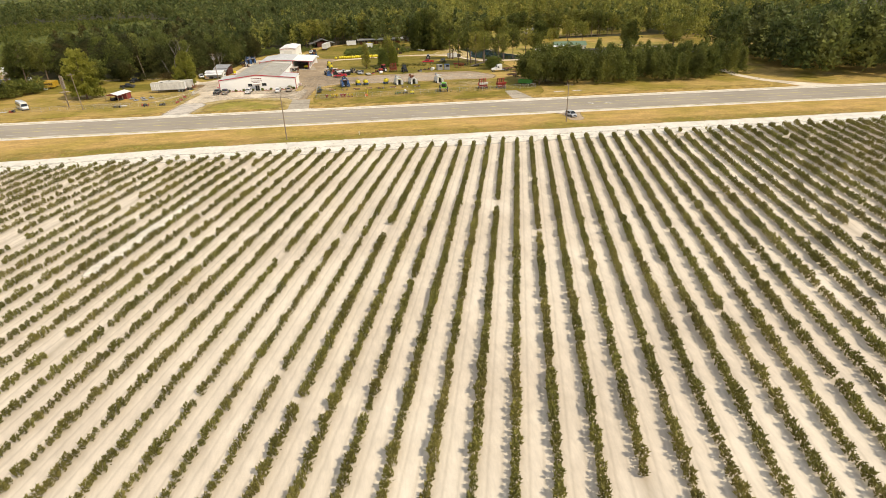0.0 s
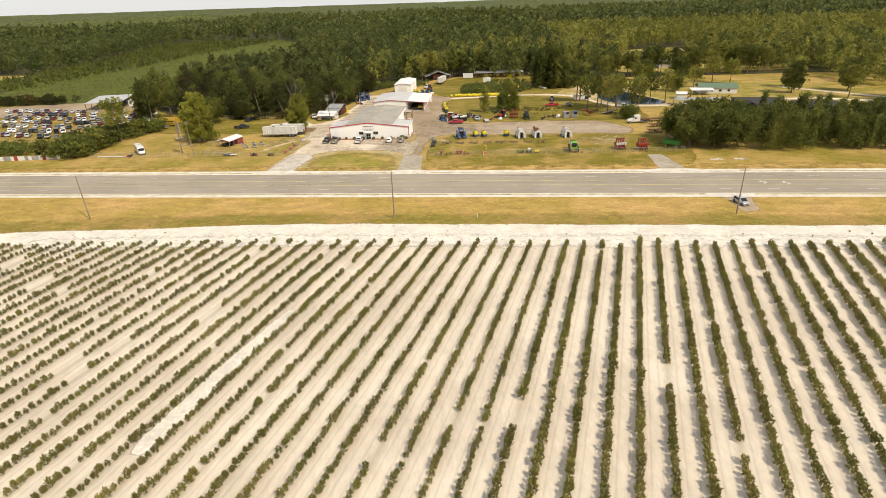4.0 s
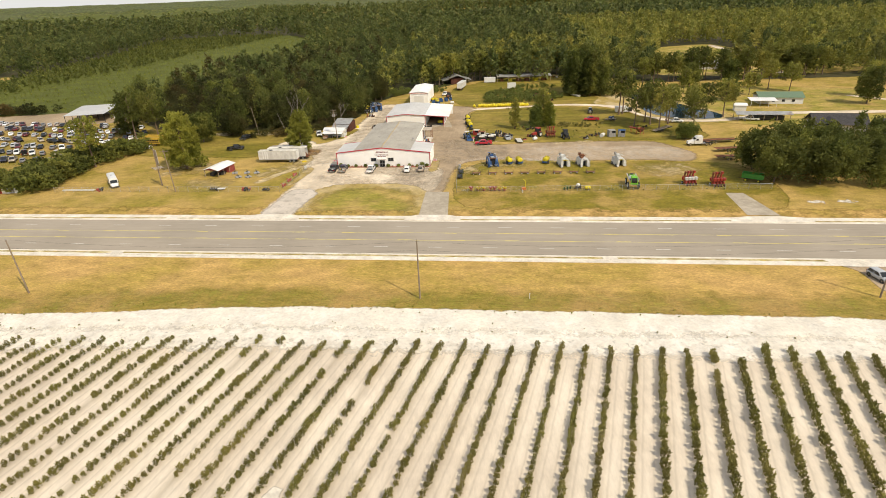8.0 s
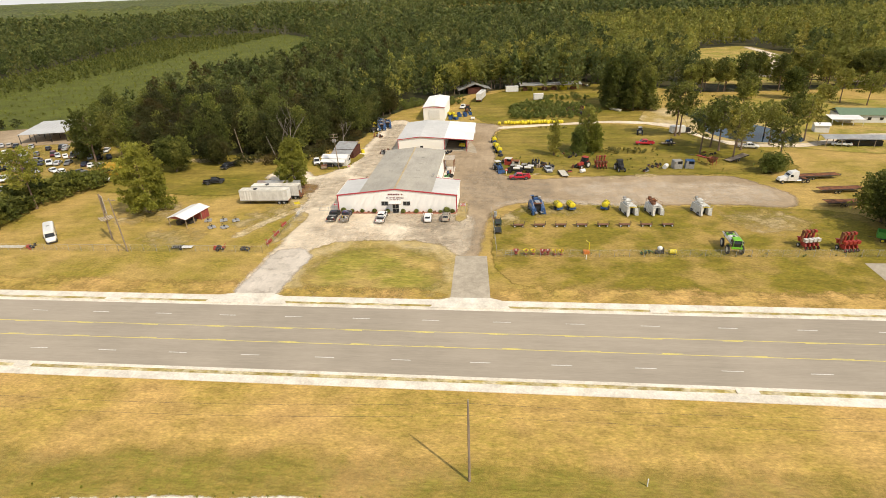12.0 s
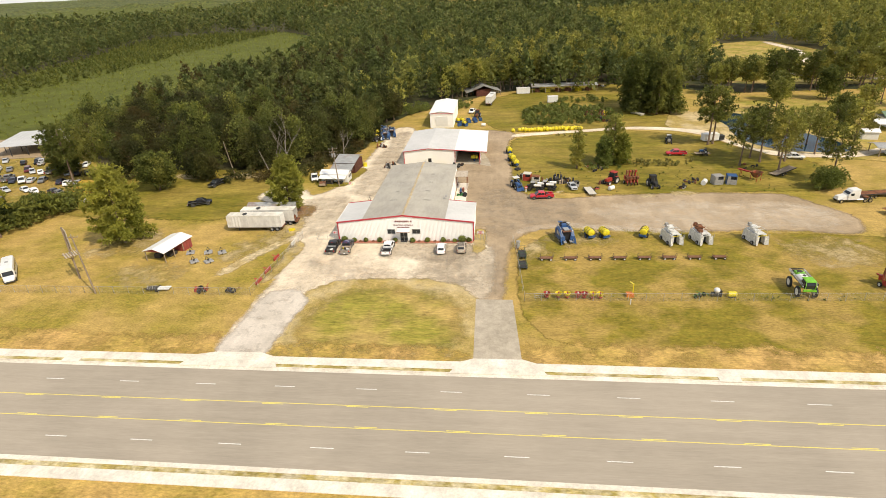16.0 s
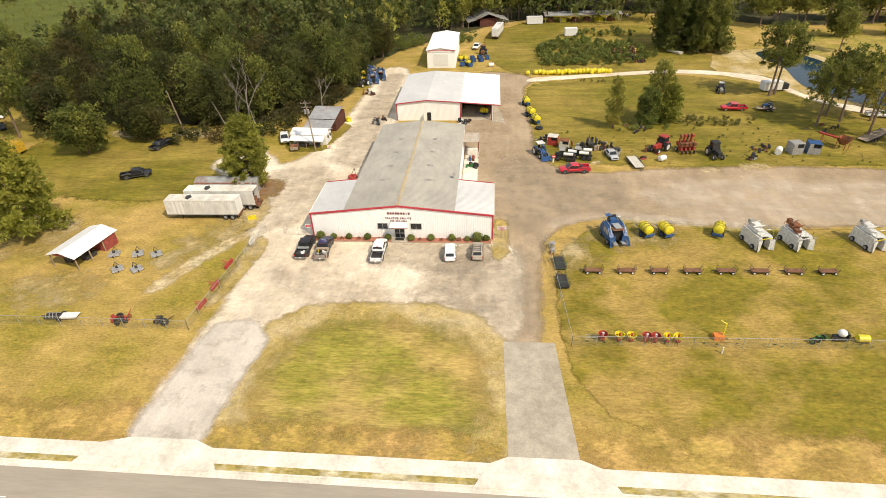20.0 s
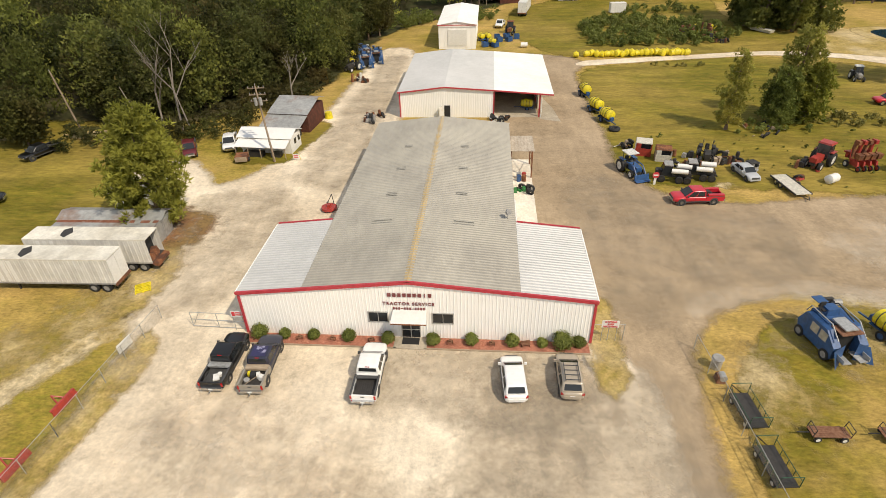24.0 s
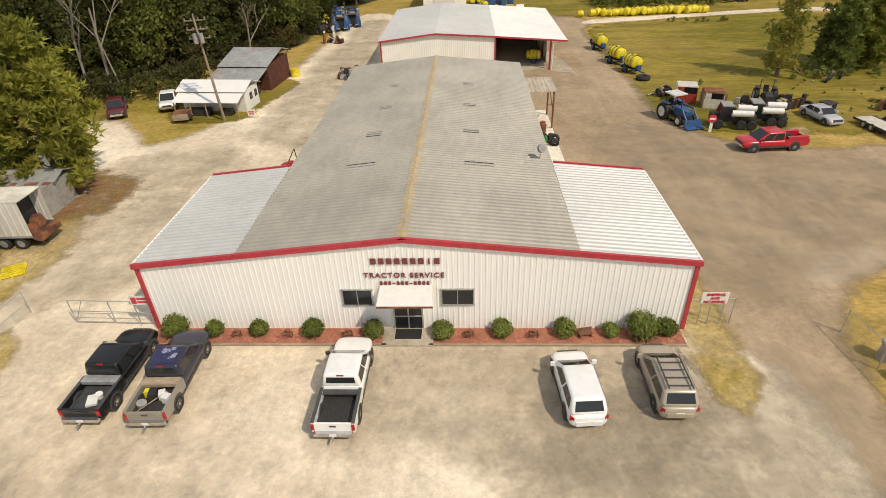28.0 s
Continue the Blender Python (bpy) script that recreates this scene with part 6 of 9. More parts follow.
def tank_trailer(x, y, a, s=1.0, label="yellow liquid tank on a blue two-wheel trailer", booms=True):
    t = thing("tank_trailer", label, "sprayer", "tank trailers", at=pose(x, y, 0, 0, 0, a) @ Matrix.Scale(s, 4))
    part("chassis", MB().box((0, 0, 0.55), (0.9, 2.4, 0.12)).box((0, 1.8, 0.5), (0.12, 1.4, 0.1)).box((0, -1.2, 0.55), (1.5, 0.15, 0.3)), "m_blue", t)
    tk = part("tank", MB().loft([[(0.78 * q * math.cos(2 * math.pi * i / 14), yy, 1.32 + 0.72 * q * math.sin(2 * math.pi * i / 14)) for i in range(14)] for yy, q in ((-1.15, 0.55), (-1.0, 0.92), (-0.4, 1.0), (0.4, 1.0), (1.0, 0.92), (1.15, 0.55))]), "m_yellow", t, smooth=True)
    for yy in (-0.6, 0.0, 0.6):
        part("strap", MB().torus((0, yy, 1.32), (0, 1, 0), 0.77, 0.035, 16, 5), "dark_steel", tk)
    part("lid", MB().cyl((0, 0.2, 2.0), (0, 0.2, 2.15), 0.22), "m_yellow", tk)
    for sx in (-0.75, 0.75):
        wheel(t, sx, -0.2, 0.42, 0.26, "m_blue")
    if booms:
        part("pump", MB().box((0, 1.3, 0.85), (0.5, 0.4, 0.5)).cyl((-0.7, -1.35, 0.9), (0.7, -1.35, 0.9), 0.05), "m_blue", t)
    return t


for x, y, a in ((40.4, 2.0, 20), (43.6, 2.1, 20), (52.2, 2.4, -25)):
    tank_trailer(x, y, a, 1.1)
for x, y, a in ((23.9, 66.8, 190), (24.6, 58.4, 205), (25.6, 53.4, 200)):
    tank_trailer(x, y, a, 1.15, "yellow tank on a blue trailer beside the lane")
t = thing("sprayer_frame", "small blue implement frame beside the lane", "implement", at=pose(24.2, 71.5, 0))
part("frame", MB().box((0, 0, 0.5), (1.6, 0.2, 0.2)).box((0, 0.6, 0.6), (0.2, 1.3, 0.2)).box((0, -0.4, 0.8), (1.0, 0.2, 0.6)), "m_blue", t)
for sx in (-0.7, 0.7):
    wheel(t, sx, 0, 0.35, 0.2, "m_blue")
solid("spare_tyre", MB().torus((0, 0, 0.3), (0, 0, 1), 0.65, 0.3, 18, 8), "black", "large black tyre lying beside the lane", "tyre", smooth=True, at=pose(26.2, 49.6, 0))


def blue_harvester(x, y, a, s=1.0):
    t = thing("blue_harvester", "blue berry harvester with steel catch trays", "harvester", at=pose(x, y, 0, 0, 0, a) @ Matrix.Scale(s, 4))
    for sx in (-1.2, 1.2):
        part("side_frame", MB().prism([(-2.2, 0.5), (1.6, 0.5), (2.0, 1.4), (1.4, 2.6), (-1.0, 2.6), (-2.2, 1.6)], sx - 0.35, sx + 0.35, 0), "m_blue", t)
        part("side_rail", MB().tube([(sx, -2.0, 2.2), (sx, -0.9, 3.1), (sx, 1.5, 3.1), (sx, 1.8, 2.4)], 0.05), "steel", t)
        for yy in (-1.6, 1.4):
            wheel(t, sx * 1.25, yy, 0.5, 0.3, "m_grey")
        part("catch_tray", MB().box((sx * 0.6, -2.5, 0.7), (0.7, 1.3, 0.06)).box((sx * 0.95, -2.5, 0.9), (0.05, 1.3, 0.4)), "steel", t, "grey steel tray")
    part("bridge", MB().box((0, 0.6, 2.55), (2.0, 2.0, 0.3)), "m_blue", t)
    part("engine_cover", MB().box((0, 0.9, 3.0), (1.2, 1.0, 0.6), top=0.85), "m_blue", t)
    part("belt", MB().box((0, -0.9, 2.9), (1.1, 1.6, 0.12)), "steel", t)
    part("tank", MB().cyl((0.8, 1.6, 3.0), (1.5, 1.6, 3.0), 0.3), "m_grey", t)
    part("canopy", MB().box((-0.6, 1.6, 3.6), (0.9, 0.9, 0.06)), "m_blue", t)
    for sx in (-1, 1):
        for yy in (-0.9, 0.1):
            part("guard_window", MB().box((sx * 1.56, yy, 1.9), (0.03, 0.8, 0.8)), "steel", t, "pale wire guard")
        part("front_shield", MB().add([(sx * 0.5, -2.3, 0.25), (sx * 1.7, -3.2, 0.25), (sx * 1.6, -2.4, 1.5), (sx * 0.6, -2.2, 1.9)], [(0, 1, 2, 3)]), "m_blue", t)
        part("hose", MB().tube([(sx * 0.3, 1.6, 2.8), (sx * 0.9, 1.2, 3.3), (sx * 1.1, 0.2, 2.9), (sx * 0.8, -0.8, 3.0)], 0.05, 5), "black", t)
    part("radiator", MB().box((0.5, 1.9, 2.9), (0.9, 0.3, 0.9)), "dark_steel", t)
    part("operator_seat", MB().box((-0.6, 0.9, 3.1), (0.5, 0.5, 0.12)).box((-0.6, 1.15, 3.4), (0.5, 0.1, 0.5)), "black", t)
    part("top_deck", MB().box((0, -1.3, 2.65), (1.9, 1.3, 0.08)), "old_wood", t, "brown deck boards")
    # solid black block: the shade of the hollow between the side frames
    part("dark_tunnel", MB().box((0, 0.2, 1.3), (1.6, 3.2, 2.0)), "black", t)
    return t


blue_harvester(35.0, 0.9, 12)


def straddle(x, y, a, top, label):
    """An over-the-row picker: two hollow side houses joined by a bridge."""
    t = thing("straddle_picker", label, "harvester", "over-the-row pickers", at=pose(x, y, 0, 0, 0, a) @ Matrix.Scale(0.92, 4))
    for s in (-1, 1):
        mb = MB().loft([[(s * 0.75, -2.4, 0.2), (s * 1.5, -2.4, 0.2), (s * 1.5, 2.4, 0.3), (s * 0.75, 2.4, 0.3)], [(s * 0.62, -2.2, 2.3), (s * 1.25, -2.0, 2.5), (s * 1.25, 2.2, 2.5), (s * 0.62, 2.2, 2.3)]])
        part("side_house", mb, "m_white", t, "faded white panelled side")
        part("guide_plate", MB().add([(s * 0.75, -2.42, 0.15), (s * 1.55, -2.9, 0.15), (s * 1.5, -2.5, 2.1), (s * 0.7, -2.42, 2.2)], [(0, 1, 2, 3)]), "m_white", t)
        for yy in (-1.4, 1.5):
            wheel(t, s * 1.55, yy, 0.45, 0.3, "m_grey")
        part("hand_rail", MB().tube([(s * 1.2, -2.0, 2.5), (s * 1.2, -2.0, 3.4), (s * 1.2, 2.0, 3.4), (s * 1.2, 2.0, 2.5)], 0.035, 5), "steel" if top == "white" else "rust", t)
    part("bridge", MB().box((0, 0.2, 2.5), (1.5, 4.0, 0.22)), "m_white", t)
    # black block put in for the shade under the bridge, no real part
    part("dark_tunnel", MB().box((0, 0.4, 1.3), (1.2, 3.4, 2.1)), "black", t, "black block for the shade in the tunnel")
    m = "m_white" if top == "white" else "rust"
    part("deck_machine", MB().box((0.1, 1.1, 3.0), (1.5, 1.2, 0.9), top=0.8).box((-0.5, -0.4, 2.85), (0.8, 1.1, 0.5)).cyl((-1.0, 0.4, 3.2), (1.0, 0.4, 3.2), 0.16), m, t)
    part("cross_rail", MB().tube([(-1.2, -1.2, 3.4), (1.2, -1.2, 3.4)], 0.05).tube([(-1.2, 0.2, 3.4), (1.2, 0.2, 3.4)], 0.05).tube([(-1.2, 1.8, 3.4), (1.2, 1.8, 3.4)], 0.05), m, t)
    part("yellow_bar", MB().box((0, -2.35, 2.35), (2.1, 0.08, 0.12)), "m_yellow" if top == "white" else "m_white", t)
    lad = MB()
    for sx in (1.55, 1.95):
        lad.box((sx, -2.2, 1.3), (0.05, 0.05, 2.4))
    for i in range(7):
        lad.box((1.75, -2.2, 0.4 + i * 0.32), (0.4, 0.05, 0.04))
    part("ladder", lad, "steel", t)
    part("seat_box", MB().box((-0.4, 1.9, 3.5), (0.7, 0.6, 0.8)), "m_grey" if top == "white" else "rust", t)
    return t


straddle(57.2, 0.0, 14, "white", "white over-the-row berry picker with ladder and yellow bar")
straddle(63.2, 0.2, 14, "rust", "white over-the-row berry picker with rusty top frame")
straddle(74.2, 0.2, 14, "white", "white over-the-row berry picker on the grass")


def cart():
    t = thing("field_cart", "low brown flat field cart with end rails", "cart", "row of field carts")
    mb = MB()
    for i in range(6):
        mb.box((0, -0.42 + i * 0.165, 0.52), (2.6, 0.15, 0.05))
    part("deck", mb, "old_wood", t)
    part("draw_bar", MB().box((-1.7, 0, 0.45), (0.9, 0.07, 0.07)), "dark_steel", t)
    for sx in (-1.28, 1.28):
        part("end_rail", MB().tube([(sx, -0.45, 0.5), (sx + 0.1, -0.45, 1.15), (sx + 0.1, 0.45, 1.15), (sx, 0.45, 0.5)], 0.03, 5).tube([(sx, -0.45, 0.8), (sx, 0.45, 0.8)], 0.03, 5), "dark_steel", t)
        part("axle_beam", MB().box((sx * 0.7, 0, 0.32), (0.12, 1.0, 0.1)), "dark_steel", t)
    for sx in (-0.9, 0.9):
        for sy in (-0.5, 0.5):
            o = wheel(t, sx, sy, 0.26, 0.14, "white_paint")
            o.rotation_euler = (0, 0, math.pi / 2)
    return t


c0 = cart()
c0.matrix_basis = pose(30.4, -8.9, 0, 0, 0, 1)
for i in range(1, 8):
    copy_thing(c0, pose(30.4 + 4.87 * i, -8.9 + 0.13 * i, 0, 0, 0, 1 + (i * 37 % 5) - 2))


def spreader(x, y, col, rz=0):
    t = thing("cone_spreader", {"m_red": "red cone fertiliser spreader at the fence", "m_yellow": "yellow cone fertiliser spreader with red frame at the fence"}[col], "spreader", "cone spreaders at the fence", at=pose(x, y, 0, 0, 0, rz))
    n = 12
    part("hopper", MB().loft([[(r * math.cos(2 * math.pi * i / n), r * math.sin(2 * math.pi * i / n), z) for i in range(n)] for z, r in ((0.45, 0.14), (1.05, 0.58), (1.18, 0.6))], False), col, t, smooth=True)
    part("rim", MB().torus((0, 0, 1.18), (0, 0, 1), 0.6, 0.035, 14, 5), col, t)
    part("frame", MB().tube([(-0.4, 0.4, 0), (-0.3, 0.3, 0.9), (0.3, 0.3, 0.9), (0.4, 0.4, 0)], 0.04, 5).box((0, 0, 0.3), (0.5, 0.5, 0.12)), "m_red", t)
    part("agitator", MB().cyl((0, 0, 0.9), (0, 0, 1.35), 0.10, 0.14), "m_red" if col == "m_yellow" else "m_white", t)
    part("spinner", MB().cyl((0, 0, 0.18), (0, 0, 0.22), 0.3), "dark_steel", t)


for i, (x, c) in enumerate(((29.4, "m_red"), (31.5, "m_yellow"), (33.0, "m_yellow"), (34.9, "m_red"), (36.0, "m_red"), (37.5, "m_yellow"), (38.8, "m_yellow"))):
    spreader(x, -23.9, c, i * 20)
t = thing("steel_gate_panel", "galvanised gate panel leaning by the fence", "gate", at=pose(28.0, -24.0, 0))
part("frame", MB().tube([(-0.8, 0, 0.1), (-0.8, 0.1, 0.9), (0.8, 0.1, 0.9), (0.8, 0, 0.1), (-0.8, 0, 0.1)], 0.03, 5).tube([(-0.8, 0.05, 0.5), (0.8, 0.05, 0.5)], 0.03, 5), "steel", t)
t = thing("hoist_stand", "yellow and orange hoist stand on the grass", "hoist", at=pose(44.2, -22.9, 0))
part("mast", MB().box((0.4, 0, 1.3), (0.15, 0.15, 2.6)).tube([(0.4, 0, 2.5), (-0.3, 0.2, 2.9)], 0.08), "m_yellow", t)
part("base_box", MB().box((-0.1, 0, 0.35), (1.2, 0.9, 0.7)), "m_orange", t)
solid("marker_post", MB().cyl((0, 0, 0), (0, 0, 1.0), 0.09, 0.09, 8), "white_paint", "short white marker post in the grass", "post", at=pose(43.7, -25.6, 0))
t = thing("hay_rake", "green farm implement near the fence", "implement", at=pose(56.0, -22.8, 0, 0, 0, 25))
part("frame", MB().tube([(-1.2, 0, 0.5), (1.2, 0, 0.6), (1.4, -0.8, 0.4)], 0.07).tube([(-0.6, 0.3, 1.2), (0.6, 0.2, 0.5)], 0.06), "d_green", t)
for sx in (-0.9, 0.0, 0.9):
    o = wheel(t, sx, -0.2, 0.42, 0.1, "d_green")
t = thing("white_tank_unit", "round white tank on a dark implement", "sprayer", at=pose(59.0, -22.6, 0))
part("tank", MB().ball((0, 0, 1.25), 0.55, 12, 7, 0.9), "white_paint", t, smooth=True)
part("frame", MB().box((0, 0, 0.55), (1.6, 1.0, 0.25)).box((0.7, 0, 0.9), (0.15, 0.9, 0.8)), "dark_steel", t)
for sx in (-0.8, 0.8):
    wheel(t, sx, 0, 0.35, 0.2)
t = thing("yellow_tank", "yellow plastic tank near the fence", "tank", at=pose(61.6, -22.7, 0))
part("shell", MB().loft([[(xx, 0.5 * q * math.cos(2 * math.pi * i / 12), 0.55 + 0.5 * q * math.sin(2 * math.pi * i / 12)) for i in range(12)] for xx, q in ((-0.8, 0.6), (-0.65, 1), (0.65, 1), (0.8, 0.6))]), "m_yellow", t, smooth=True)
part("cradle", MB().box((0, 0, 0.1), (1.3, 0.7, 0.2)), "dark_steel", t)
for y in (-7.2, -11.9):
    t = thing("mesh_wagon", "dark green wire-sided wagon parked at the fence", "wagon", "mesh wagons at the fence", at=pose(25.55, y, 0, 0, 0, 5) @ Matrix.Diagonal((0.86, 1, 1, 1)))
    part("floor", MB().box((0, 0, 0.52), (1.7, 3.2, 0.06)), "dark_steel", t)
    for sx in (-0.85, 0.85):
        part("side_netting", MB().add([(sx, -1.6, 0.55), (sx, 1.6, 0.55), (sx, 1.6, 1.15), (sx, -1.6, 1.15)], [(0, 1, 2, 3)]), "green_mesh", t, "dark green wire mesh")
        part("top_rail", MB().cyl((sx, -1.6, 1.15), (sx, 1.6, 1.15), 0.03, 0.03, 5), "crate_green", t)
        for k in range(5):
            part("stake", MB().cyl((sx, -1.6 + k * 0.8, 0.5), (sx, -1.6 + k * 0.8, 1.15), 0.025, 0.025, 5), "crate_green", t)
        for yy in (-1.1, 1.1):
            wheel(t, sx * 0.9, yy, 0.27, 0.16, "m_white")
    for yy in (-1.6, 1.6):
        part("end_rail", MB().tube([(-0.85, yy, 0.5), (-0.85, yy, 1.6), (0.85, yy, 1.6), (0.85, yy, 0.5)], 0.03, 5), "crate_green", t)
        part("end_netting", MB().add([(-0.85, yy, 0.55), (0.85, yy, 0.55), (0.85, yy, 1.15), (-0.85, yy, 1.15)], [(0, 1, 2, 3)]), "green_mesh", t, "dark green wire mesh")
    part("draw_bar", MB().tube([(-0.4, 1.6, 0.45), (0, 2.6, 0.4), (0.4, 1.6, 0.45)], 0.04, 5), "dark_steel", t)
t = thing("feed_drum", "dull steel drum with a domed lid by the fence end", "drum", at=pose(24.9, -2.4, 0))
part("drum", MB().cyl((0, 0, 0), (0, 0, 1.05), 0.42, 0.42, 14), "steel", t, smooth=True)
part("lid", MB().cyl((0, 0, 1.05), (0, 0, 1.15), 0.5, 0.42, 14), "m_grey", t)
t = thing("pump_unit", "small red and steel pump by the fence end", "pump", at=pose(24.7, -3.9, 0))
part("motor", MB().box((0, 0, 0.4), (0.7, 0.8, 0.6), top=0.8), "rust", t)
part("fan_case", MB().cyl((0.1, -0.4, 0.6), (0.1, 0.2, 0.6), 0.3), "steel", t)


def tractor(x, y, a, col, label, cab=True, s=1.0, rear=0.78, loader=False, canopy=None):
    t = thing("tractor", label, "tractor", at=pose(x, y, 0, 0, 0, a) @ Matrix.Scale(s, 4))
    part("hood", MB().loft([[(-0.4, 0.3, 0.75), (0.4, 0.3, 0.75), (0.4, 0.3, 1.45), (-0.4, 0.3, 1.45)], [(-0.36, 1.9, 0.8), (0.36, 1.9, 0.8), (0.34, 1.9, 1.35), (-0.34, 1.9, 1.35)]]), col, t)
    part("chassis", MB().box((0, 0.4, 0.7), (0.5, 3.0, 0.4)), "dark_steel", t)
    for s2 in (-1, 1):
        wheel(t, s2 * 0.85, -0.6, rear, 0.45, "m_yellow" if col == "d_green" else "m_white")
        wheel(t, s2 * 0.75, 1.55, rear * 0.6, 0.3, "m_white")
        part("mudguard", MB().box((s2 * 0.75, -0.6, rear * 2 + 0.05), (0.45, 1.0, 0.06)), col, t)
    if cab:
        part("cab", MB().loft([[(-0.7, -1.0, 1.2), (0.7, -1.0, 1.2), (0.7, 0.35, 1.2), (-0.7, 0.35, 1.2)], [(-0.62, -0.9, 2.5), (0.62, -0.9, 2.5), (0.62, 0.15, 2.5), (-0.62, 0.15, 2.5)]]), "glass", t)
        part("cab_roof", MB().box((0, -0.38, 2.58), (1.45, 1.3, 0.16), top=0.9), canopy or "m_white", t)
    else:
        for sx in (-0.6, 0.6):
            part("roll_bar", MB().tube([(sx, -0.7, 1.2), (sx, -0.7, 2.4), (sx, 0.1, 2.4)], 0.04, 5), "dark_steel", t)
        if canopy:
            part("canopy", MB().box((0, -0.3, 2.45), (1.4, 1.5, 0.1)), canopy, t)
        part("seat", MB().box((0, -0.6, 1.3), (0.5, 0.5, 0.15)).box((0, -0.82, 1.55), (0.5, 0.1, 0.5)), "black", t)
        part("wheel_column", MB().cyl((0, 0.1, 1.2), (0, -0.15, 1.6), 0.04).torus((0, -0.15, 1.6), (0, -0.5, 1), 0.2, 0.025, 10, 4), "black", t)
    part("exhaust", MB().cyl((0.25, 1.0, 1.4), (0.25, 1.0, 2.3), 0.05, 0.05, 6), "dark_steel", t)
    if loader:
        for sx in (-0.6, 0.6):
            part("loader_arm", MB().tube([(sx, 0.2, 1.5), (sx, 1.6, 1.5), (sx, 2.6, 0.5)], 0.08), col, t)
        part("bucket", MB().prism([(2.5, 0.2), (3.2, 0.15), (2.7, 0.25), (2.6, 0.8), (2.5, 0.8)], -0.9, 0.9, 0), col, t)
    return t


tractor(25.4, 34.3, -160, "m_blue", "blue tractor with white canopy and front loader at the lane's edge", False, 1.15, loader=True, canopy="m_white")
tractor(61.6, 34.0, 190, "black", "black tractor without cab on the grass", True, 1.2, canopy="black")
tractor(36.9, 38.8, 165, "dark_steel", "dark dismantled tractor among scrap", False, 1.1)
tractor(76.8, 76.5, 170, "m_grey", "grey tractor parked under trees", True, 1.0)
tractor(58.0, 57.0, 200, "d_green", "green tractor with pale cab under trees", True, 1.0)
tractor(-23.5, 85.0, 150, "dark_steel", "dark tractor at the wood's edge", False, 1.1)


def cab_box(x, y, a, w, l, h, mats, label):
    """A dismounted cabin: walls with an opening, roof and a black block for the shade inside."""
    t = thing("old_cabin", label, "cabin", at=pose(x, y, 0, 0, 0, a))
    part("wall_panel", MB().box((-w / 2, 0, h / 2 + 0.02), (0.1, l, h)), mats[0], t)
    part("wall_panel", MB().box((w / 2, 0, h / 2 + 0.02), (0.1, l, h)), mats[1], t)
    part("wall_panel", MB().box((0, l / 2, h / 2 + 0.02), (w - 0.1, 0.1, h)), mats[0], t)
    part("front_panel", MB().box((0, -l / 2, h * 0.3 + 0.02), (w - 0.1, 0.1, h * 0.6)).box((-w * 0.3, -l / 2, h * 0.8 + 0.02), (w * 0.3, 0.1, h * 0.4)), mats[1], t)
    # black filler in place of the cabin's shaded inside
    part("inside", MB().box((0, 0.1, h * 0.55), (w - 0.3, l - 0.4, h * 0.8)), "black", t)
    part("roof", MB().box((0, 0, h + 0.08), (w + 0.1, l + 0.1, 0.12), top=0.95), mats[2], t)


cab_box(28.6, 40.6, -15, 2.2, 2.0, 1.9, ("white_paint", "m_red", "cream"), "old white and red cabin standing on the grass")
cab_box(30.9, 38.6, -12, 2.1, 1.9, 1.7, ("wood", "cream", "rust"), "old tan cabin with open side")
cab_box(41.6, 34.9, 20, 1.2, 1.2, 1.3, ("m_grey", "m_grey", "dark_steel"), "small grey cabin shell beside the silver car")
for dx, dy in ((30.7, 31.9), (34.0, 32.6)):
    t = thing("scrap_truck", "stripped dark truck chassis with white tanks", "truck", "stripped trucks", at=pose(dx, dy, 0, 0, 0, 80))
    part("chassis", MB().box((0.35, 0, 0.75), (0.12, 4.4, 0.25)).box((-0.35, 0, 0.75), (0.12, 4.4, 0.25)), "dark_steel", t)
    part("cab", MB().loft([[(-0.9, 0.4, 0.9), (0.9, 0.4, 0.9), (0.9, 1.9, 0.9), (-0.9, 1.9, 0.9)], [(-0.8, 0.5, 2.3), (0.8, 0.5, 2.3), (0.8, 1.5, 2.3), (-0.8, 1.5, 2.3)]]), "glass", t)
    part("cab_roof", MB().box((0, 1.0, 2.36), (1.6, 1.1, 0.12)), "m_grey", t)
    part("tank", MB().cyl((-0.9, -1.4, 1.7), (-0.9, 0.6, 1.7), 0.32, 0.32, 10).cyl((0.6, -2.0, 1.8), (0.6, -0.2, 1.8), 0.35, 0.35, 10), "white_paint", t, smooth=True)
    part("engine", MB().box((0, 2.0, 1.1), (0.9, 0.9, 0.8)).box((0, -1.2, 1.15), (1.3, 1.4, 0.4)), "dark_steel", t)
    for sx in (-0.95, 0.95):
        for yy in (-1.5, -0.5, 1.7):
            wheel(t, sx, yy, 0.5, 0.28, "dark_steel")


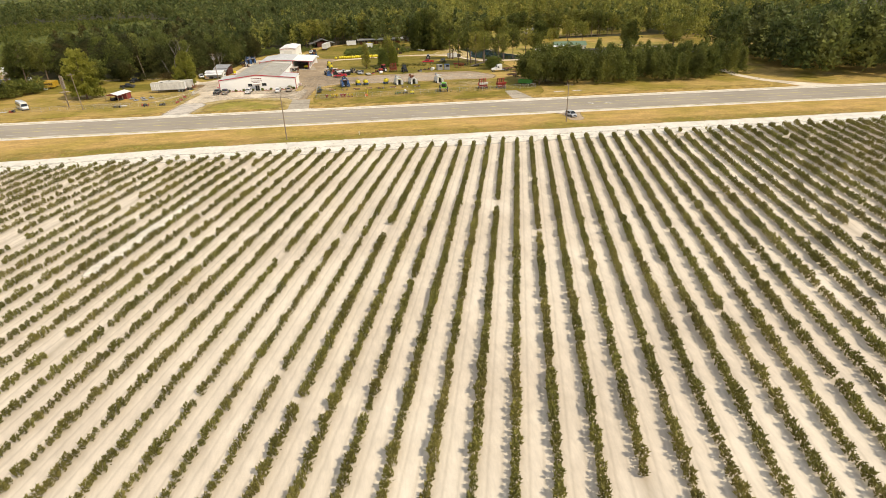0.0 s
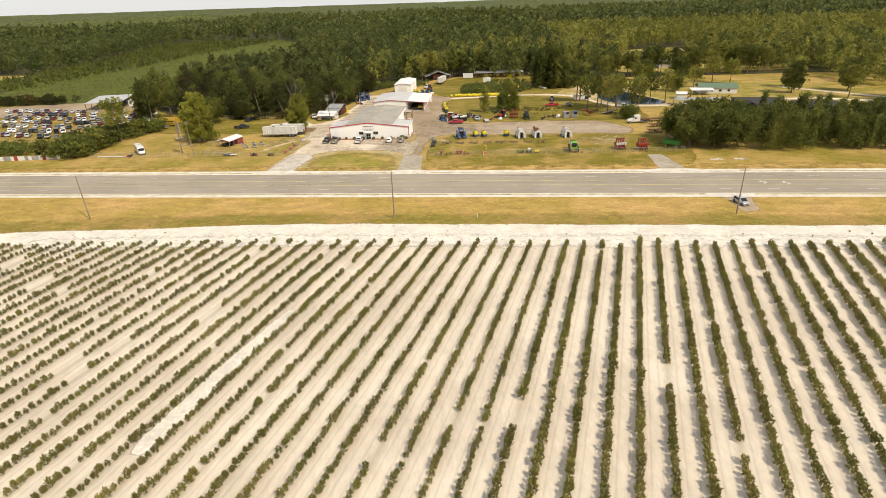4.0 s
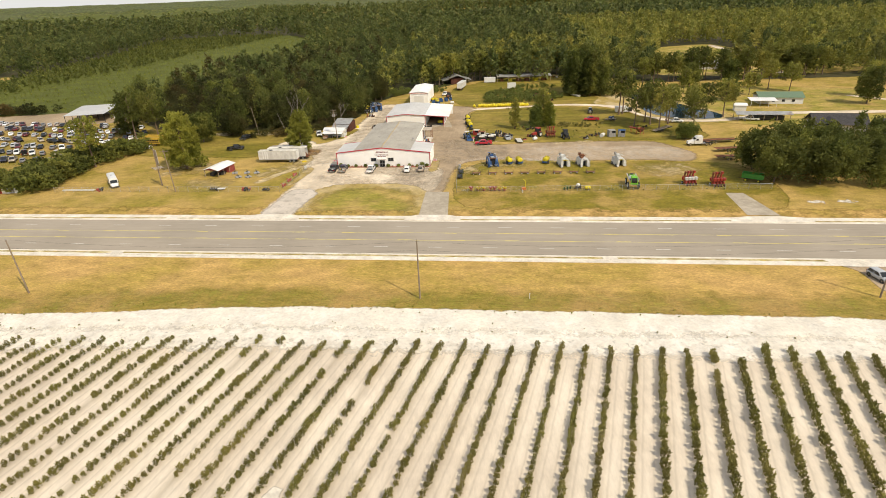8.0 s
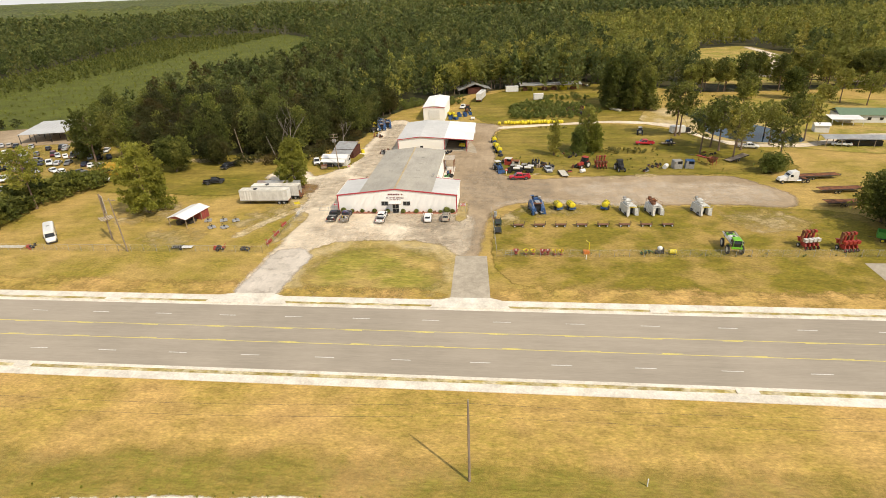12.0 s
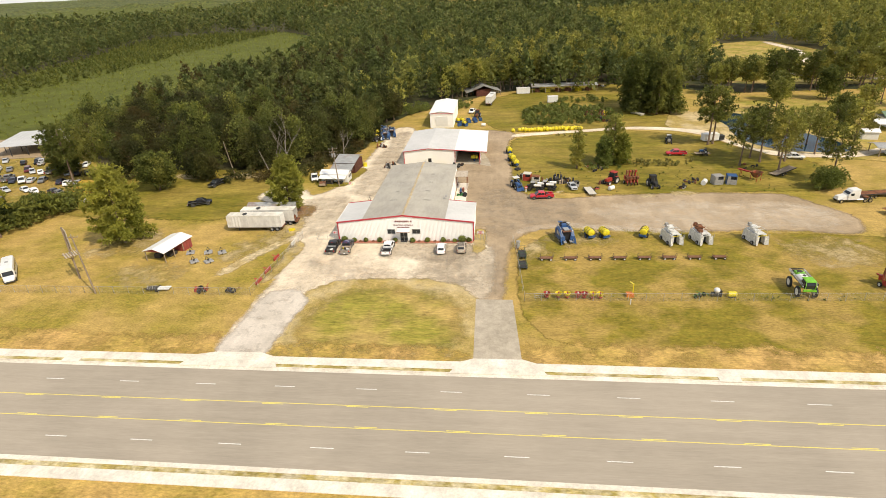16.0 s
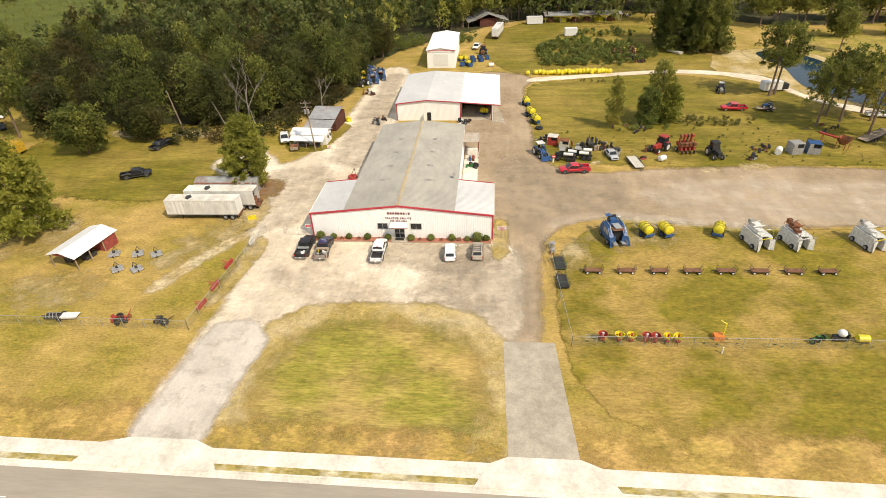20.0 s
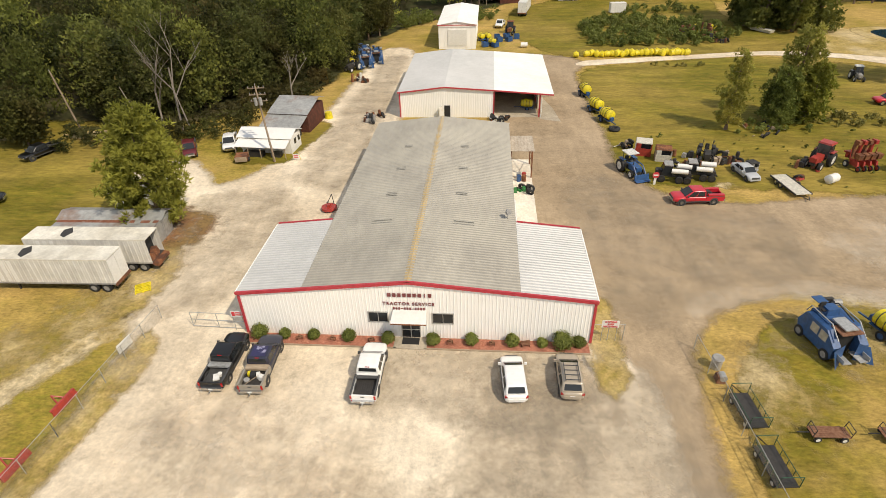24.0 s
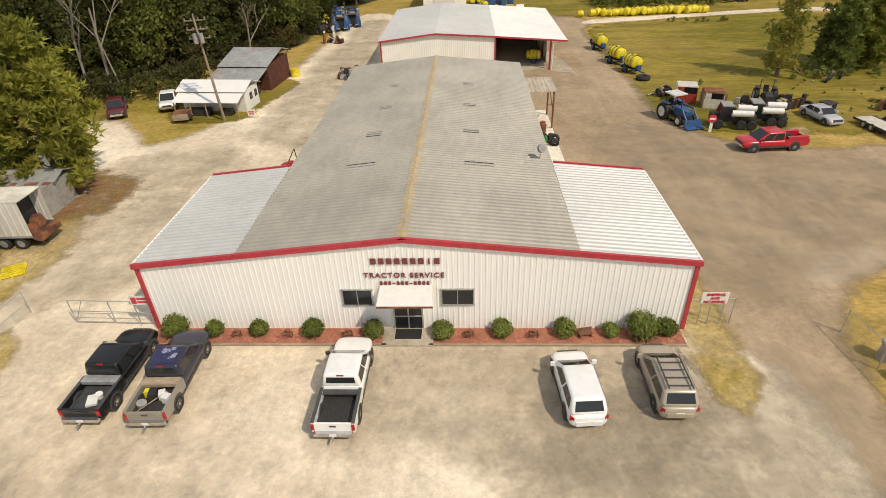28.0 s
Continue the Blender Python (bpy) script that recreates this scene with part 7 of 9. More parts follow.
def scrap(name, x, y, r, n, mats, label, seed, h=0.9):
    """A heap of scrap: beams, plates, pipes and tyres as parts."""
    rg = random.Random(seed)
    t = thing(name, label, "scrap", at=pose(x, y, 0))
    for i in range(n):
        a, q = rg.uniform(0, 6.28), r * math.sqrt(rg.random())
        px, py, pz = q * math.cos(a), q * math.sin(a), rg.uniform(0.1, h)
        k = rg.randrange(4)
        m = rg.choice(mats)
        if k == 0:
            part("tyre", MB().torus((px, py, min(pz, 0.5)), (rg.uniform(-1, 1), rg.uniform(-1, 1), 0.4), 0.42, 0.17, 12, 6), "black", t, smooth=True)
        elif k == 1:
            d = Vector((rg.uniform(-1, 1), rg.uniform(-1, 1), rg.uniform(-0.2, 0.5))) * rg.uniform(0.6, 1.5)
            part("beam", MB().cyl((px, py, max(0.1, pz - 0.2)), (px + d.x, py + d.y, max(0.1, pz + d.z)), 0.07, 0.06, 6), m, t)
        elif k == 2:
            part("casing", MB().box((px, py, pz * 0.6 + 0.1), (rg.uniform(0.4, 1.1), rg.uniform(0.3, 0.9), pz * 1.2), rg.uniform(0, 90), 0.75), m, t)
        else:
            part("drum", MB().cyl((px, py, 0.1), (px + rg.uniform(-0.2, 0.2), py, 0.2 + pz), 0.28, 0.24, 9), m, t)
    return t


DK = ["dark_steel", "rust", "dark_steel", "m_grey"]
scrap("scrap_heap", 33.5, 37.5, 2.6, 26, DK, "heap of dark axles, tyres and rusty parts on the grass", 1)
scrap("scrap_heap", 39.0, 38.6, 2.6, 24, ["rust", "dark_steel", "wood"], "heap of rusty parts and timber", 2)
scrap("scrap_heap", 27.0, 43.0, 1.3, 9, ["rust", "cream", "wood"], "small heap of boards and rusty plates", 3, 0.5)
scrap("scrap_heap", 68.3, 32.8, 1.3, 12, DK, "small dark engine and parts on the grass", 4)
scrap("scrap_heap", 73.0, 37.5, 2.2, 14, ["rust", "dark_steel"], "low rusty scrap in long grass", 5, 0.5)
scrap("scrap_heap", 61, 116, 4.0, 34, ["rust", "m_red", "m_yellow", "rust"], "heap of old rusty red and yellow farm machines", 6, 2.2)
scrap("scrap_heap", -20.5, 76, 2.0, 16, ["rust", "m_white", "rust"], "rusty harvester parts beside the dirt track", 7, 1.8)
scrap("scrap_heap", -13.0, 54.0, 2.2, 20, ["rust", "dark_steel", "m_grey"], "rusty bins and machine parts beside the barn", 8, 1.2)
scrap("scrap_heap", 8.2, 53.6, 1.7, 16, ["m_white", "dark_steel", "rust"], "engine parts and pipes at the barn's corner", 9, 1.2)
scrap("scrap_heap", 50.5, 50.0, 5.0, 18, ["wood", "rust", "wood"], "scattered timber and rusty pipes in long grass", 11, 0.4)
scrap("scrap_heap", 91, 49, 4.0, 12, ["rust", "wood"], "scattered rusty poles beneath the pines", 12, 0.3)


def flat_trailer(x, y, a, L, w, label, deck="wood", h=0.7, tilt=0.0):
    t = thing("flat_trailer", label, "trailer", at=pose(x, y, 0, 0, 0, a))
    n = max(4, int(w / 0.3))
    mb = MB()
    for i in range(n):
        xx = -w / 2 + (i + 0.5) * w / n
        q = w / n * 0.46
        part("plank", MB().add([(xx + sx * q, sy * L / 2, h + sy * tilt + z) for z in (-0.05, 0) for sx, sy in ((-1, -1), (1, -1), (1, 1), (-1, 1))], [(3, 2, 1, 0), (4, 5, 6, 7), (0, 1, 5, 4), (1, 2, 6, 5), (2, 3, 7, 6), (3, 0, 4, 7)]), deck, t)
    mb = MB()
    for sx in (-w / 2, w / 2):
        mb.add([(sx - 0.05, -L / 2, h - 0.15 - tilt), (sx + 0.05, -L / 2, h - 0.15 - tilt), (sx + 0.05, L / 2, h - 0.15 + tilt), (sx - 0.05, L / 2, h - 0.15 + tilt), (sx - 0.05, -L / 2, h + 0.05 - tilt), (sx + 0.05, -L / 2, h + 0.05 - tilt), (sx + 0.05, L / 2, h + 0.05 + tilt), (sx - 0.05, L / 2, h + 0.05 + tilt)], [(3, 2, 1, 0), (4, 5, 6, 7), (0, 1, 5, 4), (1, 2, 6, 5), (2, 3, 7, 6), (3, 0, 4, 7)])
    part("side_beam", mb, "dark_steel", t)
    part("draw_bar", MB().tube([(-w * 0.3, L / 2, h - 0.1), (0, L / 2 + 1.2, h - 0.2), (w * 0.3, L / 2, h - 0.1)], 0.05), "dark_steel", t)
    for sx in (-1, 1):
        for yy in (-0.5, 0.5):
            wheel(t, sx * (w / 2 + 0.12), yy - L * 0.12, 0.36, 0.22)
    return t


flat_trailer(44.6, 30.0, 188, 5.6, 2.1, "small grey plank trailer on the grass", "cream", 0.55)
flat_trailer(83.0, 62.0, 90, 4.4, 2.0, "small trailer carrying a blue garden tractor")
t = tractor(83.4, 61.9, 80, "m_blue", "small blue tractor standing on a trailer", False, 0.7)
t.location.z = 0.71
flat_trailer(98.5, 43.5, -62, 7.5, 2.4, "grey flat trailer with raised tail", "wood", 1.0, 0.5)
for x, y, a, L in ((112.5, 25.8, -82, 13), (113.5, 15.0, -84, 11), (110.0, 5.5, -86, 10)):
    flat_trailer(x, y, a, L, 2.4, "long rusty flatbed trailer beside the pines", "rust", 1.1)

# white lorry tractor
t = thing("lorry", "white bonneted lorry tractor beside flatbed trailers", "lorry", at=pose(104.5, 22.5, 0, 0, 0, 95))
part("chassis", MB().box((0, -1.5, 0.85), (0.9, 6.5, 0.25)), "dark_steel", t)
part("bonnet", MB().loft([[(-1.0, 1.0, 0.8), (1.0, 1.0, 0.8), (0.9, 1.0, 1.9), (-0.9, 1.0, 1.9)], [(-0.95, 3.2, 0.8), (0.95, 3.2, 0.8), (0.6, 3.1, 1.55), (-0.6, 3.1, 1.55)]]), "white_paint", t)
part("cab", MB().loft([[(-1.15, -1.6, 0.8), (1.15, -1.6, 0.8), (1.15, 1.05, 0.8), (-1.15, 1.05, 0.8)], [(-1.15, -1.6, 2.1), (1.15, -1.6, 2.1), (1.15, 1.05, 2.1), (-1.15, 1.05, 2.1)], [(-1.05, -1.6, 3.3), (1.05, -1.6, 3.3), (1.0, 0.2, 3.1), (-1.0, 0.2, 3.1)]]), "white_paint", t)
part("windscreen", MB().add([(-0.95, 1.02, 2.15), (0.95, 1.02, 2.15), (0.9, 0.32, 2.95), (-0.9, 0.32, 2.95)], [(0, 1, 2, 3)]), "glass", t)
for s in (-1, 1):
    part("side_window", MB().box((s * 1.14, 0.2, 2.15), (0.04, 0.8, 0.6)), "glass", t)
    part("fuel_tank", MB().cyl((s * 0.95, -2.6, 0.75), (s * 0.95, -1.2, 0.75), 0.3), "chrome", t)
    for yy in (2.4, -3.2, -4.4):
        wheel(t, s * 1.0, yy, 0.5, 0.35)
part("coupling_plate", MB().box((0, -3.8, 1.1), (1.0, 1.2, 0.15)), "rust", t)

# high-clearance green sprayer
t = thing("green_sprayer", "bright green high-clearance sprayer with tall narrow wheels", "sprayer", at=pose(74.0, -20.6, 0, 0, 0, -3))
for sx in (-1.4, 1.4):
    for yy in (-1.75, 1.75):
        wheel(t, sx, yy, 0.98, 0.34, "white_paint")
        part("leg", MB().box((sx * 0.86, yy, 1.5), (0.18, 0.22, 1.1)), "m_green", t)
part("chassis", MB().box((0, 0.1, 2.0), (1.5, 4.9, 0.28)), "dark_steel", t)
part("tank", MB().loft([[(-0.85, -0.9, 2.2), (0.85, -0.9, 2.2), (0.85, 1.2, 2.2), (-0.85, 1.2, 2.2)], [(-0.85, -0.9, 2.75), (0.85, -0.9, 2.75), (0.85, 1.2, 2.75), (-0.85, 1.2, 2.75)], [(-0.5, -0.7, 3.05), (0.5, -0.7, 3.05), (0.5, 1.0, 3.05), (-0.5, 1.0, 3.05)]]), "white_paint", t, "white product tank")
part("tank_lid", MB().cyl((0.1, 0.3, 3.05), (0.1, 0.3, 3.14), 0.28), "dark_steel", t)
c = part("cab", MB().loft([[(-0.75, -2.55, 2.0), (0.75, -2.55, 2.0), (0.75, -1.0, 2.0), (-0.75, -1.0, 2.0)], [(-0.78, -2.75, 2.7), (0.78, -2.75, 2.7), (0.78, -1.0, 2.7), (-0.78, -1.0, 2.7)], [(-0.7, -2.4, 3.3), (0.7, -2.4, 3.3), (0.7, -1.05, 3.3), (-0.7, -1.05, 3.3)]]), "glass", t, "dark glazed cab")
for sx in (-1, 1):
    part("pillar", MB().tube([(sx * 0.79, -2.74, 2.05), (sx * 0.8, -2.78, 2.7), (sx * 0.72, -2.42, 3.32)], 0.05, 4), "m_green", c)
    part("mirror", MB().box((sx * 1.1, -2.6, 2.9), (0.2, 0.06, 0.35)), "dark_steel", c)
part("cab_roof", MB().loft([[(-0.82, -2.65, 3.3), (0.82, -2.65, 3.3), (0.82, -0.95, 3.3), (-0.82, -0.95, 3.3)], [(-0.8, -2.6, 3.42), (0.8, -2.6, 3.42), (0.8, -0.95, 3.5), (-0.8, -0.95, 3.5)], [(-0.5, -2.3, 3.5), (0.5, -2.3, 3.5), (0.5, -1.1, 3.58), (-0.5, -1.1, 3.58)]]), "m_green", t)
part("front_rail", MB().box((0, -2.75, 1.75), (2.1, 0.28, 0.3)).box((0, -2.5, 1.55), (1.3, 0.3, 0.2)), "m_green", t)
e = part("engine_cover", MB().loft([[(-0.75, 1.3, 2.15), (0.75, 1.3, 2.15), (0.75, 2.7, 2.15), (-0.75, 2.7, 2.15)], [(-0.7, 1.35, 3.0), (0.7, 1.35, 3.0), (0.66, 2.6, 2.9), (-0.66, 2.6, 2.9)]]), "m_green", t)
part("grille", MB().cyl((0, 2.0, 2.98), (0, 2.0, 3.06), 0.45), "dark_steel", e)
part("exhaust_pipe", MB().cyl((-0.55, 1.5, 3.0), (-0.55, 1.5, 3.5), 0.07), "dark_steel", e)
part("rear_rack", MB().box((0, 2.95, 2.3), (1.7, 0.4, 0.9), top=0.9).box((0, 3.2, 2.9), (2.3, 0.12, 0.12)), "dark_steel", t)
for sx in (-1, 1):
    mb = MB()
    mb.tube([(sx * 1.12, -2.6, 2.75), (sx * 1.12, 3.2, 2.9)], 0.07).tube([(sx * 1.12, -2.6, 2.4), (sx * 1.12, 3.2, 2.5)], 0.06).tube([(sx * 1.4, -2.2, 2.75), (sx * 1.3, 3.2, 2.85)], 0.05)
    for i in range(8):
        y = -2.6 + i * 0.72
        mb.tube([(sx * 1.12, y, 2.42), (sx * 1.12, y + 0.36, 2.8), (sx * 1.12, y + 0.72, 2.44)], 0.035, 4)
    part("folded_boom", mb, "steel", t)
part("ladder", MB().tube([(0.5, -3.0, 0.4), (0.5, -2.8, 2.1)], 0.03, 4).tube([(0.9, -3.0, 0.4), (0.9, -2.8, 2.1)], 0.03, 4).tube([(0.5, -2.95, 0.9), (0.9, -2.95, 0.9)], 0.03, 4).tube([(0.5, -2.9, 1.4), (0.9, -2.9, 1.4)], 0.03, 4), "dark_steel", t)


def planter(x, y, a, label, boxes):
    t = thing("red_planter", label, "planter", "red planters", at=pose(x, y, 0, 0, 0, a))
    part("tool_bar", MB().box((0, 0, 1.1), (3.2, 0.25, 0.25)).box((0, 1.6, 1.0), (0.2, 3.0, 0.2)).box((0, -0.9, 1.5), (3.0, 0.2, 0.2)), "m_red", t)
    for i in range(4):
        sx = -1.35 + i * 0.9
        u = part("row_unit", MB().box((sx, -0.6, 0.9), (0.3, 1.6, 0.7), top=0.7), "m_red", t)
        part("seed_box", MB().loft([[(sx - 0.28, -1.3, 1.6), (sx + 0.28, -1.3, 1.6), (sx + 0.28, -0.6, 1.6), (sx - 0.28, -0.6, 1.6)], [(sx - 0.36, -1.4, 2.3), (sx + 0.36, -1.4, 2.3), (sx + 0.36, -0.5, 2.3), (sx - 0.36, -0.5, 2.3)]]), boxes, u)
        wheel(u, sx, -1.5, 0.38, 0.16, "m_red")
        part("front_hopper", MB().cyl((sx, 1.0, 1.1), (sx, 1.0, 2.0), 0.22, 0.34, 9), "m_red", u)
    for i in range(4):
        part("folded_unit", MB().box((-1.2 + i * 0.8, 0.5, 2.4), (0.34, 0.5, 2.6), top=0.8).box((-1.2 + i * 0.8, 0.1, 3.5), (0.42, 0.6, 0.5)), "m_red" if i % 2 else "rust", t)
    for sx in (-1.7, 1.7):
        wheel(t, sx, 0.4, 0.45, 0.25, "m_white")
        part("marker_arm", MB().tube([(sx, 0, 1.2), (sx * 1.1, 0.2, 2.6)], 0.07), "m_red", t)


planter(89.8, -18.6, 12, "red planter with white seed boxes at the yard's edge", "m_white")
planter(96.9, -19.6, 12, "red planter with dark seed boxes at the yard's edge", "m_red")
t = thing("grain_wagon", "bright green open grain wagon", "wagon", at=pose(107.6, -16.2, 0, 0, 0, 62))
part("floor", MB().box((0, 0, 1.0), (2.2, 5.4, 0.12)), "wagon_green", t)
for sx in (-1.1, 1.1):
    part("side", MB().box((sx, 0, 1.65), (0.08, 5.4, 1.3)), "wagon_green", t)
    for i in range(7):
        part("stake", MB().box((sx * 1.06, -2.5 + i * 0.83, 1.65), (0.08, 0.1, 1.3)), "wagon_green", t)
    for yy in (-1.6, 1.6):
        wheel(t, sx * 0.95, yy, 0.45, 0.28, "m_yellow")
for yy in (-2.7, 2.7):
    part("end_board", MB().box((0, yy, 1.65), (2.2, 0.08, 1.3)), "wagon_green", t)
part("chassis", MB().box((0, 0, 0.75), (0.9, 5.0, 0.2)).box((0, 3.5, 0.6), (0.1, 1.6, 0.1)), "dark_steel", t)

# red machines and hoppers along the far edge of the gravel
planter(56.4, 36.6, 10, "tall rusty red folded planter on the grass", "rust")
tractor(51.4, 37.0, 130, "m_red", "faded red harvester tractor with a red cabin roof", True, 1.25, canopy="m_red")
scrap("implement", 49.6, 36.0, 1.7, 14, ["m_red", "rust", "dark_steel"], "faded red boom and machine parts on the grass", 71, 1.3)
scrap("implement", 46.6, 32.4, 0.8, 6, ["m_red", "rust"], "small red drawbar part beside the flat trailer", 72, 0.4)
t = thing("white_tank", "white plastic tank lying on the grass", "tank", at=pose(50.4, 31.6, 0, 0, 0, 30))
part("shell", MB().loft([[(xx, 0.6 * q * math.cos(2 * math.pi * i / 12), 0.62 + 0.6 * q * math.sin(2 * math.pi * i / 12)) for i in range(12)] for xx, q in ((-0.9, 0.5), (-0.7, 1), (0.7, 1), (0.9, 0.5))]), "white_paint", t, smooth=True)
for i, (x, m) in enumerate(((78.6, "m_grey"), (82.2, "m_blue"))):
    cab_box(x, 36.0, 10 - 20 * i, 2.4, 2.2, 2.3, (m, "m_grey", m), "stripped grey machine cabin on the grass" if i == 0 else "stripped blue machine cabin on the grass")
t = thing("white_tank", "white cylindrical tank beside stripped cabins", "tank", at=pose(75.2, 35.4, 0, 0, 0, 60))
part("shell", MB().cyl((-1.0, 0, 0.7), (1.0, 0, 0.7), 0.68, 0.68, 12), "white_paint", t, smooth=True)
t = thing("red_conveyor_hopper", "rusty red hopper with a long conveyor", "hopper", at=pose(89.4, 38.4, 0, 0, 0, 35))
part("hopper", MB().loft([[(-0.5, -0.5, 0.9), (0.5, -0.5, 0.9), (0.5, 0.5, 0.9), (-0.5, 0.5, 0.9)], [(-1.3, -1.2, 2.4), (1.3, -1.2, 2.4), (1.3, 1.2, 2.4), (-1.3, 1.2, 2.4)]], False), "rust", t)
part("conveyor", MB().box((0, 3.0, 1.9), (0.7, 4.6, 0.25)), "m_red", t)
for sx in (-0.9, 0.9):
    for y in (-0.9, 0.9):
        part("leg", MB().cyl((sx, y, 0), (sx, y, 2.2), 0.07, 0.07, 5), "m_red", t)
    part("conveyor_leg", MB().cyl((sx * 0.4, 4.4, 0), (sx * 0.3, 4.4, 1.9), 0.06, 0.06, 5), "m_red", t)
t = thing("box_trailer", "white box trailer under the pines", "trailer", at=pose(90.2, 77.5, 0, 0, 0, 100))
part("box", MB().box((0, 0, 1.6), (2.4, 5.0, 2.2)), "white_paint", t)
part("lean_to", MB().box((0, -3.6, 1.2), (2.0, 1.8, 1.4)), "black", t)
for sx in (-1.15, 1.15):
    wheel(t, sx, 0, 0.4, 0.24)

# row of yellow floats along the track
rg = random.Random(8)
for i in range(22):
    x = 27.0 + i * 1.12 + (0 if i else -1.3)
    t = thing("yellow_tank", "round yellow ribbed plastic tank on the grass", "tank", "row of yellow tanks", at=pose(x, 94.6 + 0.06 * i + rg.uniform(-0.5, 0.5), 0, 0, 0, rg.uniform(0, 180)))
    r = rg.uniform(0.62, 0.8)
    part("shell", MB().loft([[(xx * r, r * q * math.cos(2 * math.pi * k / 12), r + r * q * math.sin(2 * math.pi * k / 12)) for k in range(12)] for xx, q in ((-1.0, 0.45), (-0.8, 0.9), (-0.3, 1), (-0.25, 0.95), (0, 0.97), (0.25, 0.95), (0.3, 1), (0.8, 0.9), (1.0, 0.45))]), "m_yellow", t, smooth=True)
    part("lid", MB().cyl((0, 0, 2 * r - 0.05), (0, 0, 2 * r + 0.1), 0.2), "m_yellow", t)
# blue bins beyond the barn
for i, (x, y) in enumerate(((6.2, 108), (8.6, 110), (11.0, 110.5), (8.0, 113), (10.5, 113.5), (13.0, 113), (5.0, 105), (7.5, 104.6))):
    t = thing("blue_bin", "open blue plastic bin on the grass", "bin", "blue bins", at=pose(x, y, 0, 0, 0, i * 17 % 40))
    mb = MB().box((0, 0, 0.1), (1.3, 1.3, 0.1))
    for sx, sy in ((-0.65, 0), (0.65, 0), (0, -0.65), (0, 0.65)):
        mb.box((sx, sy, 0.65), (0.08 if sx else 1.3, 0.08 if sy else 1.3, 1.1))
    part("shell", mb, "m_blue", t)
for x, y in ((4.0, 111.5), (5.6, 111.8), (6.8, 106.0)):
    tank_trailer(x, y, 30, 0.9, "yellow tank among blue bins", False)
for x, y, a in ((-21.5, 88, 20), (-19.5, 91.5, 10), (-22.5, 94, 30)):
    blue_harvester(x, y, a, 0.9)
    tank_trailer(x - 3.2, y + 1.0, 20, 0.8, "yellow tank beside blue harvesters", False)
# ---- sheds, trailers and clutter west of the workshop ----
def gable_roof(x0, x1, y0, y1, ze, zr, axis="y", t=0.06, lip=0.3):
    """A two-slope roof with thickness; the ridge runs along the axis."""
    mb = MB()
    if axis == "y":
        xm = (x0 + x1) / 2
        mb.prism([(x0 - lip, ze), (xm, zr), (x1 + lip, ze), (x1 + lip, ze + t), (xm, zr + t), (x0 - lip, ze + t)], y0 - lip, y1 + lip, 1)
    else:
        ym = (y0 + y1) / 2
        mb.prism([(y0 - lip, ze), (ym, zr), (y1 + lip, ze), (y1 + lip, ze + t), (ym, zr + t), (y0 - lip, ze + t)], x0 - lip, x1 + lip, 0)
    return mb


M["red_board"] = paint("red_boards", (0.36, 0.07, 0.055), 0.7, dirt=0.35, scale=1.5)
M["brown_board"] = paint("brown_boards", (0.13, 0.05, 0.035), 0.8, dirt=0.35, scale=1.5)
M["rusty_sheet"] = surface("rusty_sheet", (0.17, 0.065, 0.04), (0.25, 0.12, 0.08), 2.0, (0.36, 0.28, 0.23), 0.8, rough=0.85, relief=0.1, wide=(0.55, 0.7))
# red shelter with a white roof
t = thing("open_shelter", "red timber shelter with white tin gable roof, open at one end", "shed", at=pose(-52.2, -6.6, 0, 0, 0, -11))
part("roof", gable_roof(-2.6, 2.6, -4.3, 4.3, 2.35, 3.1), "white_roof", t, "white tin roof")
for sx in (-2.5, 2.5):
    for yy in (-4.2, -1.4, 1.4):
        part("post", MB().box((sx, yy, 1.17), (0.14, 0.14, 2.34)), "wood", t)
    part("side_wall", MB().box((sx, 2.9, 1.17), (0.08, 2.6, 2.34)), "red_board", t)
part("back_wall", MB().box((0, 4.2, 1.17), (5.0, 0.08, 2.34)), "red_board", t)
part("gable_board", MB().prism([(-2.6, 2.3), (2.6, 2.3), (0, 3.05)], -4.28, -4.2, 1), "red_board", t)
part("partition", MB().box((0, 1.5, 1.17), (5.0, 0.08, 2.34)), "red_board", t)
part("stored_load", MB().box((-1.2, -1.5, 0.5), (1.4, 2.6, 1.0), 5).box((1.0, -0.6, 0.4), (1.2, 2.0, 0.8), -6), "dark_steel", t)
for i, (x, y) in enumerate(((-47.4, -6.6), (-43.4, -6.4), (-40.2, -6.4), (-44.4, -10.8), (-41.2, -10.7))):
    t = thing("mower_deck", "grey rotary mower deck lying on the grass", "mower", "grey mower decks", at=pose(x, y, 0, 0, 0, 20 + i * 7))
    part("deck", MB().loft([[(-0.9, -0.9, 0.15), (0.9, -0.9, 0.15), (0.9, 0.7, 0.15), (-0.9, 0.7, 0.15)], [(-0.8, -0.8, 0.42), (0.8, -0.8, 0.42), (0.8, 0.6, 0.42), (-0.8, 0.6, 0.42)]]), "m_grey", t)
    part("gear_box", MB().box((0, 0, 0.55), (0.35, 0.4, 0.3)), "dark_steel", t)
    part("hitch", MB().tube([(-0.4, 0.6, 0.4), (0, 1.0, 1.0), (0.4, 0.6, 0.4)], 0.05, 5), "dark_steel", t)
    wheel(t, 0, -1.0, 0.2, 0.12)


